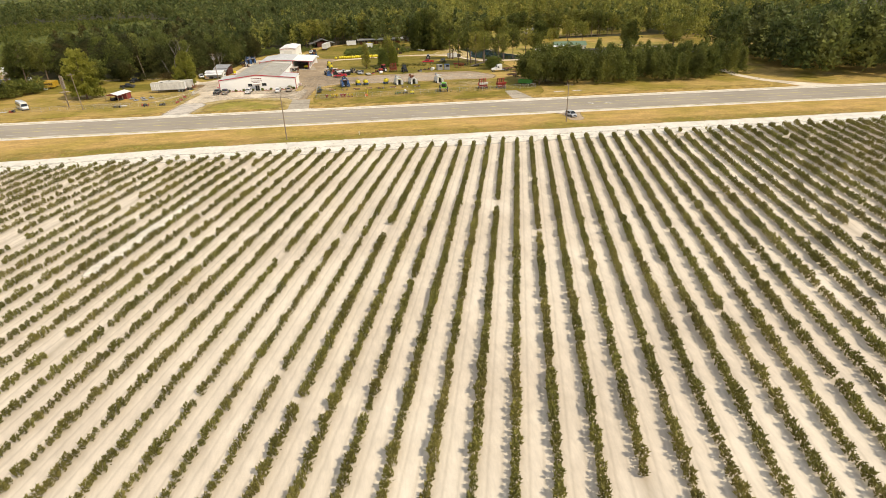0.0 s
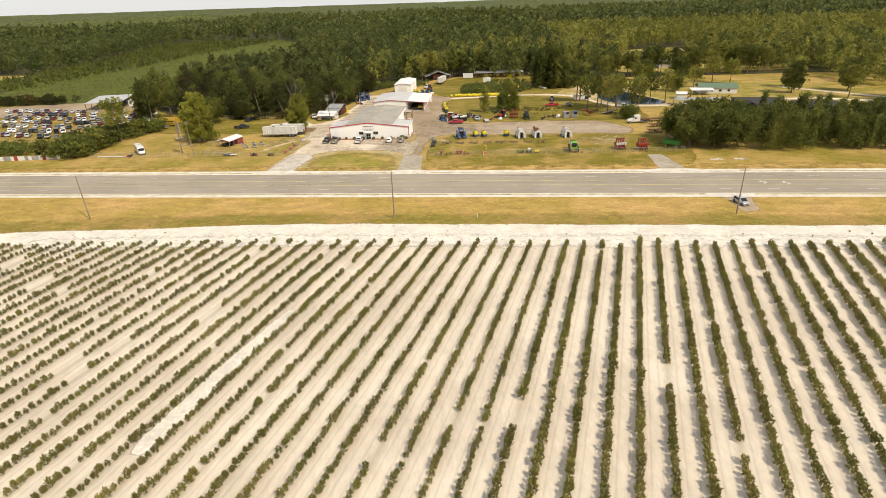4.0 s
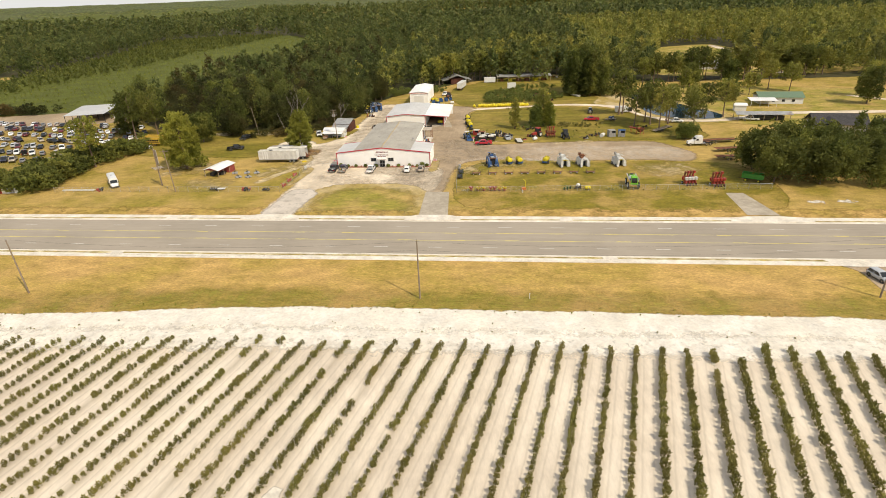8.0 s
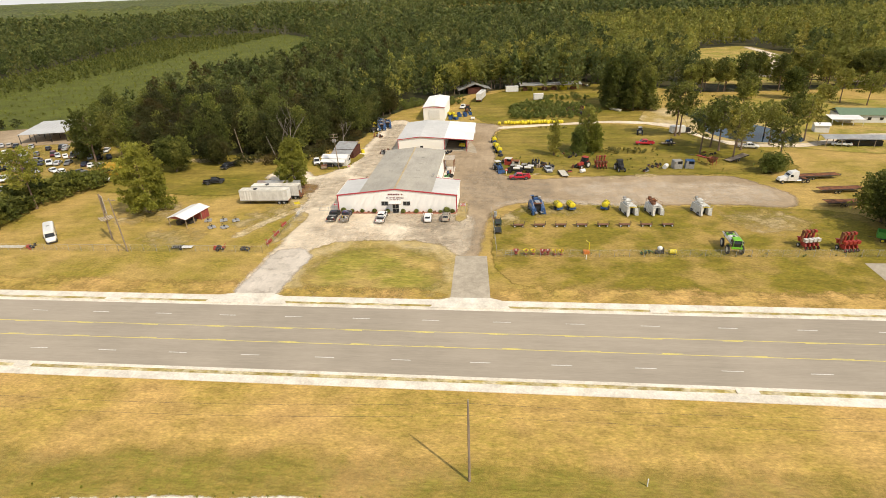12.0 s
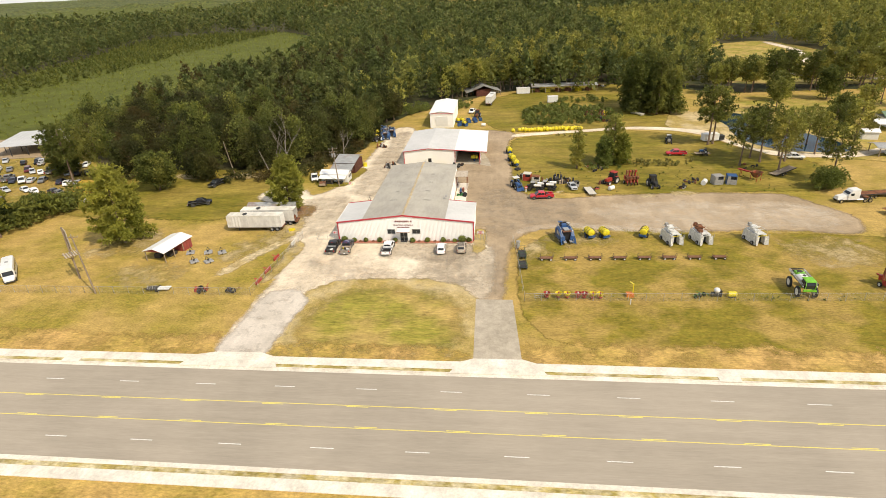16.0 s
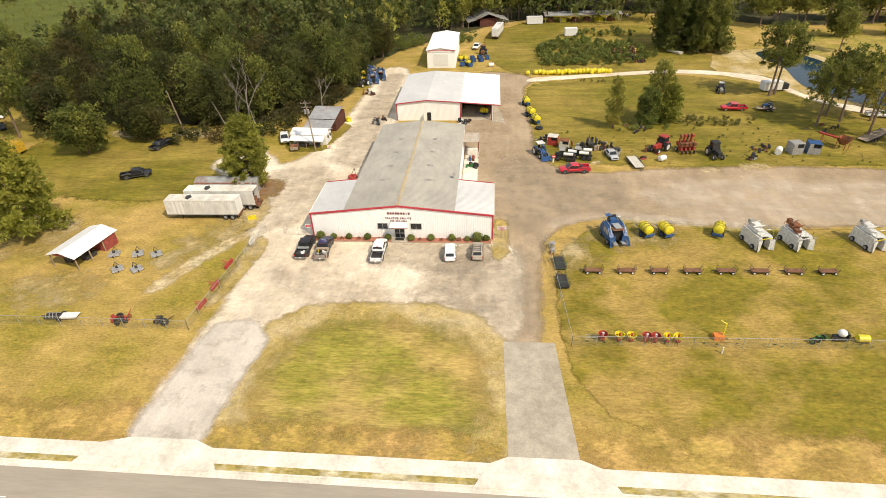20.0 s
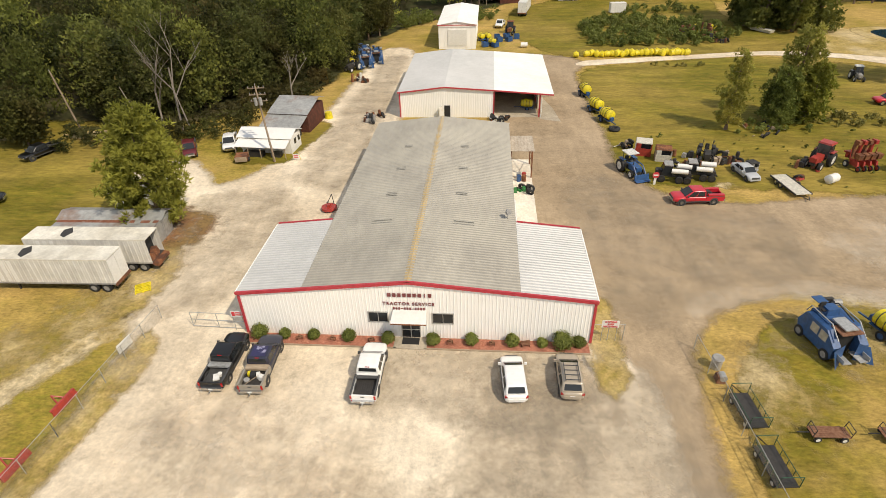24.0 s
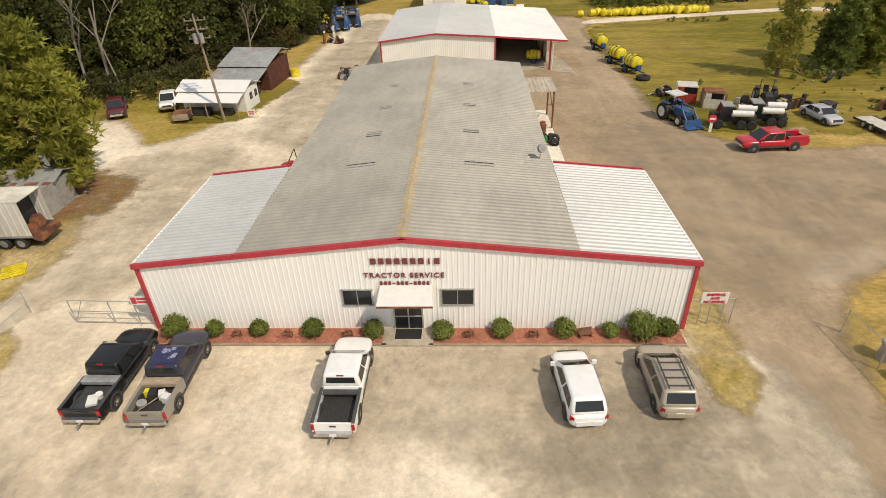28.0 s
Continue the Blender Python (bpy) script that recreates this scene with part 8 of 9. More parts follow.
M["trailer_side"] = surface("trailer_side", (0.60, 0.585, 0.54), (0.52, 0.50, 0.46), 1.2, (0.66, 0.645, 0.60), 0.5, rough=0.5, relief=0.03, speck=0.08, blotch=0.1, stretch=(1, 1, 0.3))
M["trailer_roof"] = surface("trailer_roof", (0.66, 0.62, 0.52), (0.56, 0.52, 0.43), 0.9, (0.72, 0.69, 0.60), 0.35, rough=0.6, relief=0.05, blotch=0.16)


def semi_trailer(x, y, a, L, label, roofmat="cream", openback=False):
    t = thing("box_trailer", label, "trailer", at=pose(x, y, 0, 0, 0, a))
    w, z0, z1 = 2.5, 1.1, 3.9
    for sx in (-w / 2, w / 2):
        part("side_wall", ribbed_wall((sx, -L / 2), (sx, L / 2), z0, z1, z1, 0.5, 0.03, 1 if sx > 0 else -1), "trailer_side", t, "weathered grey-white ribbed side")
        part("bottom_rail", MB().box((sx, 0, z0 + 0.02), (0.1, L, 0.16)), "m_grey", t)
        for k in range(3):
            part("white_stripe", MB().box((sx * 1.03, L / 2 - 1.6 - k * 0.75, (z0 + z1) / 2), (0.012, 0.4, z1 - z0 - 0.3)), "white_paint", t)
    part("nose_wall", MB().box((0, L / 2, (z0 + z1) / 2), (w, 0.08, z1 - z0)), "trailer_side", t)
    part("roof_tear", MB().add([(-0.9, L * 0.17, z1 + 0.086), (0.1, L * 0.14, z1 + 0.086), (1.1, L * 0.19, z1 + 0.086), (0.6, L * 0.24, z1 + 0.086), (-0.5, L * 0.22, z1 + 0.086)], [(0, 1, 2, 3, 4)]), "dark_steel", t, "dark torn roof skin")
    part("tail_beam", MB().box((0, -L / 2 - 0.06, z0 - 0.1), (w, 0.16, 0.3)), "rust", t)
    part("roof", MB().box((0, 0, z1 + 0.04), (w + 0.06, L + 0.06, 0.08)), "trailer_roof" if roofmat == "cream" else roofmat, t)
    part("floor", MB().box((0, 0, z0), (w, L, 0.12)).box((0.45, 0, z0 - 0.15), (0.12, L, 0.22)).box((-0.45, 0, z0 - 0.15), (0.12, L, 0.22)), "dark_steel", t)
    if openback:
        # black sheet across the load space paints its deep shade
        part("dark_inside", MB().box((0, -L / 2 + 1.0, (z0 + z1) / 2), (w - 0.2, 0.1, z1 - z0 - 0.2)), "black", t)
        part("stored_scrap", MB().box((0.3, -L / 2 + 0.5, 1.6), (1.2, 0.8, 0.8), 20, 0.7).box((-0.6, -L / 2 + 0.4, 1.45), (0.7, 0.7, 0.6), -10, 0.7), "rust", t)
        part("tail_frame", MB().box((0, -L / 2 - 0.3, 0.9), (2.3, 0.5, 0.4)), "rust", t)
    else:
        for sx in (-0.62, 0.62):
            part("rear_door", MB().box((sx, -L / 2, (z0 + z1) / 2), (1.2, 0.06, z1 - z0 - 0.1)), "white_paint", t)
    for sx in (-1.0, 1.0):
        for yy in (-L / 2 + 1.2, -L / 2 + 2.5):
            wheel(t, sx, yy, 0.5, 0.45, "m_grey")
        part("landing_leg", MB().box((sx * 0.8, L / 2 - 2.5, 0.5), (0.14, 0.14, 1.0)), "dark_steel", t)
    return t


semi_trailer(-37.2, 6.3, 91, 13.2, "long white box trailer parked on the grass")
semi_trailer(-35.3, 10.0, 91, 13.2, "long white box trailer with open rusty tail", "cream", True)
t = thing("steel_ramp", "yellow steel grate ramp on the grass", "ramp", at=pose(-28.5, 5.9, 0, 0, 0, 30))
mb = MB()
for i in range(6):
    mb.box((0, -0.7 + i * 0.28, 0.16), (1.4, 0.08, 0.12))
for sx in (-0.7, 0, 0.7):
    mb.box((sx, 0, 0.07), (0.1, 1.6, 0.14))
part("grate", mb, "m_yellow", t)
t = thing("tin_shed", "long grey tin shed with partly rusted roof", "shed", at=pose(-37.0, 15.6, 0, 0, 0, 1))
part("wall", MB().box((0, 0, 1.2), (12.0, 3.6, 2.4)), "tin", t)
part("roof", gable_roof(-6, 6, -0.1, 2.2, 2.42, 2.9, "x"), "tin", t)
part("rusty_roof_sheet", MB().prism([(-3.0, 2.0), (-0.1, 2.46), (-0.1, 2.52), (-3.0, 2.06)], -6, 6, 0), "rusty_sheet", t, "red-brown rusted sheets")
for x, w in ((2.2, 0.5), (3.3, 0.7), (5.1, 0.35)):
    part("bare_sheet", MB().prism([(-2.9, 2.085), (-0.2, 2.525), (-0.2, 2.535), (-2.9, 2.095)], x, x + w, 0), "tin", t, "bare grey sheet")
part("end_door", MB().box((6.02, 0.6, 1.05), (0.05, 1.4, 2.0)), "m_grey", t)

# small white shed and the brown barn behind it
t = thing("white_shed", "small white shed with white tin roof and open porch", "shed", at=pose(-27.3, 40.6, 0, 0, 0, -5))
part("wall", MB().box((0, 1.2, 1.25), (8.0, 3.8, 2.5)), "white_paint", t)
part("roof", gable_roof(-4.1, 4.1, -0.8, 3.1, 2.5, 3.3, "x"), "white_roof", t)
part("porch_roof", MB().prism([(-2.9, 1.75), (-1.0, 2.3), (-1.0, 2.36), (-2.9, 1.81)], -4.1, 4.1, 0), "white_roof", t)
for i in range(5):
    part("porch_post", MB().box((-3.9 + i * 1.95, -2.8, 0.88), (0.1, 0.1, 1.76)), "wood", t)
part("porch_load", MB().box((-1.5, -1.9, 0.4), (3.0, 1.0, 0.8)).box((2.0, -1.8, 0.35), (1.5, 0.9, 0.7)), "dark_steel", t)
for x in (1.0, 2.4):
    part("window", MB().box((4.02, x, 1.5), (0.04, 0.7, 0.8)), "glass", t)
t = thing("brown_barn", "brown board barn with grey tin roof", "barn", at=pose(-26.0, 51.0, 0, 0, 0, -6))
part("wall", MB().box((0, 1.0, 1.6), (6.4, 7.0, 3.2)), "brown_board", t)
part("roof", MB().prism([(-3.0, 3.2), (2.5, 4.4), (4.8, 3.7), (4.8, 3.76), (2.5, 4.48), (-3.0, 3.26)], -3.5, 3.5, 0), "tin", t)
part("lean_to_roof", MB().prism([(-6.6, 2.2), (-2.9, 3.0), (-2.9, 3.06), (-6.6, 2.26)], -3.5, 3.4, 0), "tin", t)
for x in (-3.3, 0, 3.2):
    part("lean_to_post", MB().box((x, -6.4, 1.1), (0.14, 0.14, 2.2)), "wood", t)
part("stored_load", MB().box((0.5, -4.6, 0.6), (3.5, 2.0, 1.2)), "dark_steel", t)
solid("yellow_drum", MB().cyl((0, 0, 0), (0, 0, 1.1), 0.7, 0.6, 12), "m_yellow", "yellow plastic tub beside the barn", "tub", at=pose(-21.6, 55.0, 0), smooth=True)
t = thing("utility_cart", "rusty two-wheel box cart", "cart", at=pose(-30.0, 36.7, 0, 0, 0, 12))
part("box", MB().box((0, 0, 0.8), (1.7, 1.7, 0.7)), "rust", t)
part("tailboard", MB().box((0, -0.95, 0.75), (1.7, 0.08, 0.7)), "wood", t)
for sx in (-0.95, 0.95):
    wheel(t, sx, 0, 0.36, 0.2)
t = thing("rotary_mower", "red round rotary mower beside the workshop wall", "mower", at=pose(-13.4, 22.6, 0))
part("deck", MB().cyl((0, 0, 0.25), (0, 0, 0.5), 1.0, 0.95, 16), "m_red", t)
part("gear_box", MB().box((0, 0, 0.65), (0.4, 0.5, 0.35)), "m_red", t)
part("hitch", MB().tube([(-0.4, 0.6, 0.5), (0.1, 1.4, 1.5), (0.5, 0.6, 0.5)], 0.05, 5), "dark_steel", t)
t = thing("small_sign", "small red and white sign with yellow prop", "sign", at=pose(-22.0, 37.2, 0))
part("panel", MB().box((0, 0, 0.7), (0.9, 0.05, 0.7)), "white_paint", t)
part("bars", MB().box((0, -0.035, 0.8), (0.7, 0.02, 0.14)).box((0, -0.035, 0.55), (0.6, 0.02, 0.12)), "sign_red", t, "plain red bars")
part("prop", MB().tube([(0.6, 0.3, 0), (0.3, 0.1, 1.3)], 0.04, 5), "m_yellow", t)


# ---- poles and cables ----
M["pole_wood"] = surface("pole_wood", (0.22, 0.17, 0.12), (0.32, 0.25, 0.18), 5, relief=0.3, stretch=(1, 1, 0.15))


def utility_pole(x, y, h, arms=1, label="weathered wooden utility pole with insulators", lean=0.0, pots=0, rz=0.0):
    t = thing("utility_pole", label, "pole", at=pose(x, y, 0, 0, lean, rz))
    part("shaft", MB().cyl((0, 0, 0), (0, 0, h), 0.17, 0.11, 10), "pole_wood", t)
    for k in range(arms):
        a = part("cross_arm", MB().box((0, 0.12, h - 0.35 - k * 0.9), (2.4, 0.1, 0.12)), "pole_wood", t)
        for sx in (-1.1, -0.4, 0.4, 1.1):
            part("insulator", MB().cyl((sx, 0.12, h - 0.3 - k * 0.9), (sx, 0.12, h - 0.1 - k * 0.9), 0.05, 0.07, 7), "m_grey", a)
    for k in range(pots):
        part("transformer", MB().cyl((0.35 - 0.7 * k, -0.25, h - 2.6), (0.35 - 0.7 * k, -0.25, h - 1.6), 0.24, 0.24, 10), "m_grey", t, smooth=True)
    part("top_pin", MB().cyl((0, 0, h), (0, 0, h + 0.3), 0.05, 0.06, 6), "m_grey", t)
    return t


utility_pole(-25.1, 36.6, 11.3, 3, "wooden pole with two cross-arms and grey transformers", -3, 2)
utility_pole(22.6, -83.2, 11.8, 0, "slim wooden pole in the grass verge")
utility_pole(-55.4, -83.7, 11.5, 0, "slim leaning wooden pole in the grass verge", -2)
utility_pole(103.8, -80.3, 11.0, 1, "wooden pole with cross-arm beside a parked car")
utility_pole(-57.7, -24.3, 12.5, 1, "tall wooden pole in the fence line", -3)
utility_pole(-60.3, 45.5, 11.0, 0, "bare leaning pole at the wood's edge", -8)
mb = MB()
for z in (11.6, 9.9):
    for (xa, ya), (xb, yb2) in (((-55.4, -83.7), (22.6, -83.2)), ((22.6, -83.2), (103.8, -80.3)), ((-160, -81.5), (-55.4, -83.7)), ((103.8, -80.3), (200, -83))):
        mb.tube([(xa + (xb - xa) * k / 8, ya + (yb2 - ya) * k / 8, z - 1.4 * (1 - (2 * k / 8 - 1) ** 2)) for k in range(9)], 0.014, 3)
solid("power_cables", mb, "dark_steel", "thin sagging power cables along the verge", "cable", "structure")
# tall sign beside the fence
t = thing("tall_sign", "tall faded roadside sign with a plank platform on a wooden pole", "sign", at=pose(-65.3, -18.4, 0, 0, 0, 140))
part("pole", MB().cyl((0, 0, 0), (0, 0, 11.6), 0.2, 0.16, 9), "pole_wood", t)
panel = part("panel", MB().box((0, -0.26, 9.0), (2.7, 0.12, 4.4)), "pale_plank", t, "bleached sign panel")
for z, L in ((10.4, 2.1), (9.5, 2.3), (8.6, 1.8), (7.7, 2.2)):
    part("sign_bar", MB().box((0, -0.335, z), (L, 0.03, 0.34)), "m_grey", panel, "plain faded bar")
for z in (7.4, 9.0, 10.6):
    part("batten", MB().box((0, -0.16, z), (2.5, 0.09, 0.14)), "pole_wood", t)
for k in range(6):
    part("platform_plank", MB().box((0.1 * (k % 2) - 0.05, -1.2 + k * 0.46, 5.66), (2.6 + 0.3 * (k % 3), 0.26, 0.06)), "pale_plank", t)
for sx in (-0.9, 0.9):
    part("bearer", MB().box((sx, 0, 5.56), (0.12, 2.9, 0.14)), "pole_wood", t)
    part("brace", MB().tube([(sx, -0.9, 5.5), (0, 0, 4.4)], 0.05, 5).tube([(sx, 0.9, 5.5), (0, 0, 4.4)], 0.05, 5), "pole_wood", t)
solid("marker_post", MB().cyl((0, 0, 0), (0, 0, 1.2), 0.08, 0.08, 8), "white_paint", "white marker post in the grass verge", "post", at=pose(42.7, -82.7, 0))
# pipes and implements along the western fence
t = thing("pipe_bundle", "long pale irrigation pipes lying on the grass", "pipes", at=pose(-89.5, -23.2, 0))
for k in range(4):
    part("pipe", MB().cyl((-5, k * 0.3, 0.13), (5, k * 0.32, 0.13), 0.12, 0.12, 8), "cream", t)
t = thing("flat_trailer", "low grey implement with a white deck beside the fence", "trailer", at=pose(-45.6, -22.6, 0, 0, 0, 4))
part("deck", MB().box((1.2, 0, 0.45), (2.4, 1.3, 0.1)), "white_paint", t)
part("frame", MB().box((-1.1, 0, 0.45), (2.2, 1.2, 0.12)).box((-2.5, 0, 0.45), (0.8, 0.14, 0.1)), "dark_steel", t)
for k in range(4):
    part("rail", MB().tube([(-1.9 + k * 0.5, -0.55, 0.5), (-1.8 + k * 0.5, -0.2, 1.1), (-1.8 + k * 0.5, 0.5, 0.6)], 0.06, 5), "m_grey", t)
for sy in (-0.75, 0.75):
    part("tyre", MB().cyl((0, sy - 0.1, 0.32), (0, sy + 0.1, 0.32), 0.32, 0.32, 12), "black", t)
scrap("implement", -36.6, -22.6, 1.1, 12, ["m_red", "rust"], "small rusty red implement beside the fence", 22, 0.8)
scrap("implement", -30.7, -22.9, 0.9, 10, ["rust", "dark_steel"], "small rusty implement beside the fence", 23, 0.7)
scrap("implement", -82.0, -22.8, 1.2, 10, ["m_red", "dark_steel"], "small red implement beside the pipes", 24, 0.6)
for i, (x, y) in enumerate(((-26.4, -9.0), (-26.2, -14.6), (-26.2, -19.2))):
    t = thing("grader_implement", "red grader blade beside the fence", "implement", "red blades along the fence", at=pose(x - 0.3, y, 0, 0, 0, 85))
    part("blade", MB().prism([(-0.2, 0.05), (0.1, 0.05), (0.0, 0.3), (0.15, 0.6), (-0.05, 0.6)], -1.2, 1.2, 0), "m_red", t)
    part("hitch", MB().tube([(-0.4, 0, 0.4), (0, 0.9, 0.9), (0.4, 0, 0.4)], 0.06, 5), "m_red", t)
board(-25.0, -3.0, 0.9, 1.6, 0.9, [], "white notice board on the fence", 80, False)

# ---- car yard ----
def slab(x0, x1, y0, y1, z0, z1):
    """A single-slope roof that rises from y0 to y1."""
    return MB().add([(x0, y0, z0), (x1, y0, z0), (x1, y1, z1), (x0, y1, z1), (x0, y0, z0 + 0.08), (x1, y0, z0 + 0.08), (x1, y1, z1 + 0.08), (x0, y1, z1 + 0.08)], [(3, 2, 1, 0), (4, 5, 6, 7), (0, 1, 5, 4), (1, 2, 6, 5), (2, 3, 7, 6), (3, 0, 4, 7)])


M["bus_yellow"] = paint("bus_yellow", (0.58, 0.36, 0.03), 0.45, dirt=0.3)
t = thing("car_port", "large open shed with grey tin roof among parked cars", "shed", at=pose(-158.5, 83, 0, 0, 0, 14))
part("roof", slab(-9, 9, -11, 11, 3.7, 4.5), "zinc_roof", t, "pale tin roof")
for i in range(10):
    x = -8.1 + i * 1.8
    part("roof_rib", MB().add([(x - 0.07, -11, 3.785), (x + 0.07, -11, 3.785), (x, -11, 3.86), (x - 0.07, 11, 4.585), (x + 0.07, 11, 4.585), (x, 11, 4.66)], [(0, 1, 4, 3), (1, 2, 5, 4), (2, 0, 3, 5), (0, 2, 1), (3, 4, 5)]), "zinc_roof", t)
for x in (-8.6, -2.9, 2.9, 8.6):
    for y in (-10.6, -3.5, 3.5, 10.6):
        part("post", MB().box((x, y, 1.85), (0.2, 0.2, 3.7 + (y + 10.6) * 0.03)), "dark_steel", t)
part("back_wall", MB().box((0, 10.8, 2.1), (17.6, 0.1, 4.2)), "m_grey", t)
part("white_annex", MB().box((11.5, 2, 1.5), (4.0, 9.0, 3.0)), "white_paint", t)
patch("car_yard", [(-215, 52), (-177, 61), (-160, 70), (-140, 72), (-135, 82), (-150, 92), (-184, 98), (-230, 84)], 0.026, "gravel", "grey dirt lane through the car yard", 2, 1, 5)
patch("car_yard_ground", [(-210, 40), (-150, 0), (-128, -4), (-112, 20), (-104, 44), (-130, 68), (-160, 66), (-200, 58)], 0.022, "lawn", "worn grass under parked cars", 3, 1, 5, core=0.5)
rg = random.Random(31)
proto = {}
cols = ["white", "white", "white", "white", "silver", "silver", "grey", "grey", "black", "black", "maroon", "tan", "navy"]
for r in range(7):
    for c in range(26):
        x, y = -208 + c * 3.5 + r * 7.6 + rg.uniform(-1, 1), 72 - r * 9.8 - c * 0.5 + rg.uniform(-0.9, 0.9)
        if x > -103 or rg.random() < 0.2 or inside(x, y, [(-116, 2), (-92, 2), (-92, 26), (-116, 26)]):
            continue
        kd, cl = rg.choice(["saloon", "suv", "saloon", "pickup"]), rg.choice(cols)
        at = pose(x, y, 0, 0, 0, (30, 35, 28, 60)[r % 4] + rg.choice([0, 180]) + rg.uniform(-10, 10))
        if (kd, cl) in proto:
            copy_thing(proto[kd, cl], at)
        else:
            proto[kd, cl] = car("parked_car", {"pickup": "old %s pickup in the car yard", "suv": "old %s estate car in the car yard", "saloon": "old %s saloon in the car yard"}[kd] % cl, at, cl, kd, "cars in the yard", plain=True)
for x, y in ((-98.5, 30.5), (-99.5, 34.5)):
    t = thing("school_bus", "yellow school bus parked under the trees", "bus", "yellow buses", at=pose(x, y, 0, 0, 0, 85))
    part("body", MB().loft([[(-1.2, -5, 0.7), (1.2, -5, 0.7), (1.2, 4.2, 0.7), (-1.2, 4.2, 0.7)], [(-1.2, -5, 2.5), (1.2, -5, 2.5), (1.2, 4.0, 2.5), (-1.2, 4.0, 2.5)], [(-0.9, -4.9, 3.0), (0.9, -4.9, 3.0), (0.9, 3.8, 3.0), (-0.9, 3.8, 3.0)]]), "bus_yellow", t, smooth=True)
    part("bonnet", MB().box((0, 4.9, 1.2), (1.9, 1.5, 1.0), top=0.9), "bus_yellow", t)
    for sx in (-1.21, 1.21):
        for i in range(9):
            part("window", MB().box((sx, -4.4 + i * 0.95, 2.1), (0.03, 0.78, 0.6)), "glass", t)
        part("stripe", MB().box((sx, -0.4, 1.35), (0.03, 9.0, 0.12)), "black", t)
        for yy in (-3, 4.4):
            wheel(t, sx * 0.85, yy, 0.5, 0.3)
t = thing("flat_boat", "long white flat boat under the trees", "boat", at=pose(-98.5, 25.5, 0, 0, 0, 75))
part("hull", MB().loft([[(-0.7, -4, 0.3), (0.7, -4, 0.3), (0.6, 3.4, 0.4), (-0.6, 3.4, 0.4)], [(-1.0, -4.2, 1.0), (1.0, -4.2, 1.0), (0.9, 4.2, 1.1), (-0.9, 4.2, 1.1)]]), "white_paint", t)
t = thing("panel_fence", "low fence of red, white and grey metal panels", "fence", at=pose(-131, -27.6, 0, 0, 0, 6.3))
for i in range(19):
    part("panel", MB().box((0.7 + i * 1.25, 0, 0.8), (1.22, 0.05, 1.55)), ("white_paint", "m_red", "white_paint", "tin", "white_paint", "m_grey")[(i * 5 + i // 4) % 6], t)
    part("post", MB().box((i * 1.25 + 0.08, 0.06, 0.8), (0.08, 0.08, 1.6)), "dark_steel", t)
# ---- pond, house and sheds to the north-east ----
mw, nt, b, pos = base("pond_water", 0.06)
b.inputs["Base Color"].default_value = (0.012, 0.03, 0.045, 1)
bump(nt, b, noise_tex(nt, pos, 1.2, 3), 0.06, 0.05)
b.inputs["Base Color"].default_value = (0.012, 0.035, 0.055, 1)
b.inputs["Specular IOR Level"].default_value = 0.08
M["water"] = mw
pond = [(101.5, 119), (100.5, 112), (103.5, 100), (101, 88), (100.5, 79), (104, 70), (112, 64), (125, 62), (131, 68), (126, 82), (118, 96), (117, 110), (111, 120)]
patch("pond_bank", [(x + (2.5 if x > 110 else -3), y + (2 if y > 95 else -2)) for x, y in pond], 0.034, "straw", "worn sandy bank around the pond", 1.5, 0.8, 3)
ring = [Vector(p) for p in pond]
for _ in range(3):
    ring = [q for i in range(len(ring)) for q in (ring[i - 1] * 0.25 + ring[i] * 0.75, ring[i] * 0.75 + ring[(i + 1) % len(ring)] * 0.25)]
solid("pond", MB().add([(p.x, p.y, 0.05) for p in ring], [tuple(range(len(ring)))]), "water", "dark still pond reflecting the sky", "water", "structure")
M["green_roof"] = paint("green_tin_roof", (0.16, 0.24, 0.14), 0.5, 0.1, 0.2)
M["shingle"] = surface("dark_shingles", (0.05, 0.048, 0.05), (0.085, 0.08, 0.08), 3, rough=0.9, relief=0.3)
t = thing("house", "white bungalow with pale green tin roof and carport", "house", at=pose(160, 95, 0, 0, 0, -6))
part("wall", MB().box((2, 0, 1.4), (18, 9, 2.8)), "white_paint", t)
part("roof", gable_roof(-7, 11, -4.5, 4.5, 2.8, 4.6, "x", lip=0.5), "green_roof", t)
part("carport_roof", MB().prism([(-10.5, 2.4), (-4.4, 2.85), (-4.4, 2.95), (-10.5, 2.5)], -12, -1, 0), "white_roof", t)
for x in (-11.6, -8, -4.5, -1.3):
    part("carport_post", MB().box((x, -10.2, 1.2), (0.15, 0.15, 2.4)), "white_paint", t)
for x in (-1, 3, 7):
    part("window", MB().box((x, -4.53, 1.5), (1.2, 0.06, 1.0)), "glass", t)
t = thing("garden_shed", "small white shed beside the bungalow", "shed", at=pose(139.5, 78, 0, 0, 0, -10))
part("wall", MB().box((0, 0, 1.2), (4.5, 3.5, 2.4)), "white_paint", t)
part("roof", gable_roof(-2.3, 2.3, -1.8, 1.8, 2.4, 3.2, "x"), "white_roof", t)
t = thing("pole_barn", "long low open barn with grey tin roof", "shed", at=pose(141, 60, 0, 0, 0, -4))
part("roof", gable_roof(-10, 10, -3, 3, 2.6, 3.3, "x"), "tin", t)
for x in (-9.5, -4.8, 0, 4.8, 9.5):
    for y in (-2.9, 2.9):
        part("post", MB().box((x, y, 1.3), (0.18, 0.18, 2.6)), "wood", t)
part("stored_load", MB().box((2, 0.5, 0.8), (12, 3.5, 1.6)), "dark_steel", t)
car("pickup_truck", "white pickup beneath the open barn", heading(136.5, 58.8, 80), "white", plain=True)
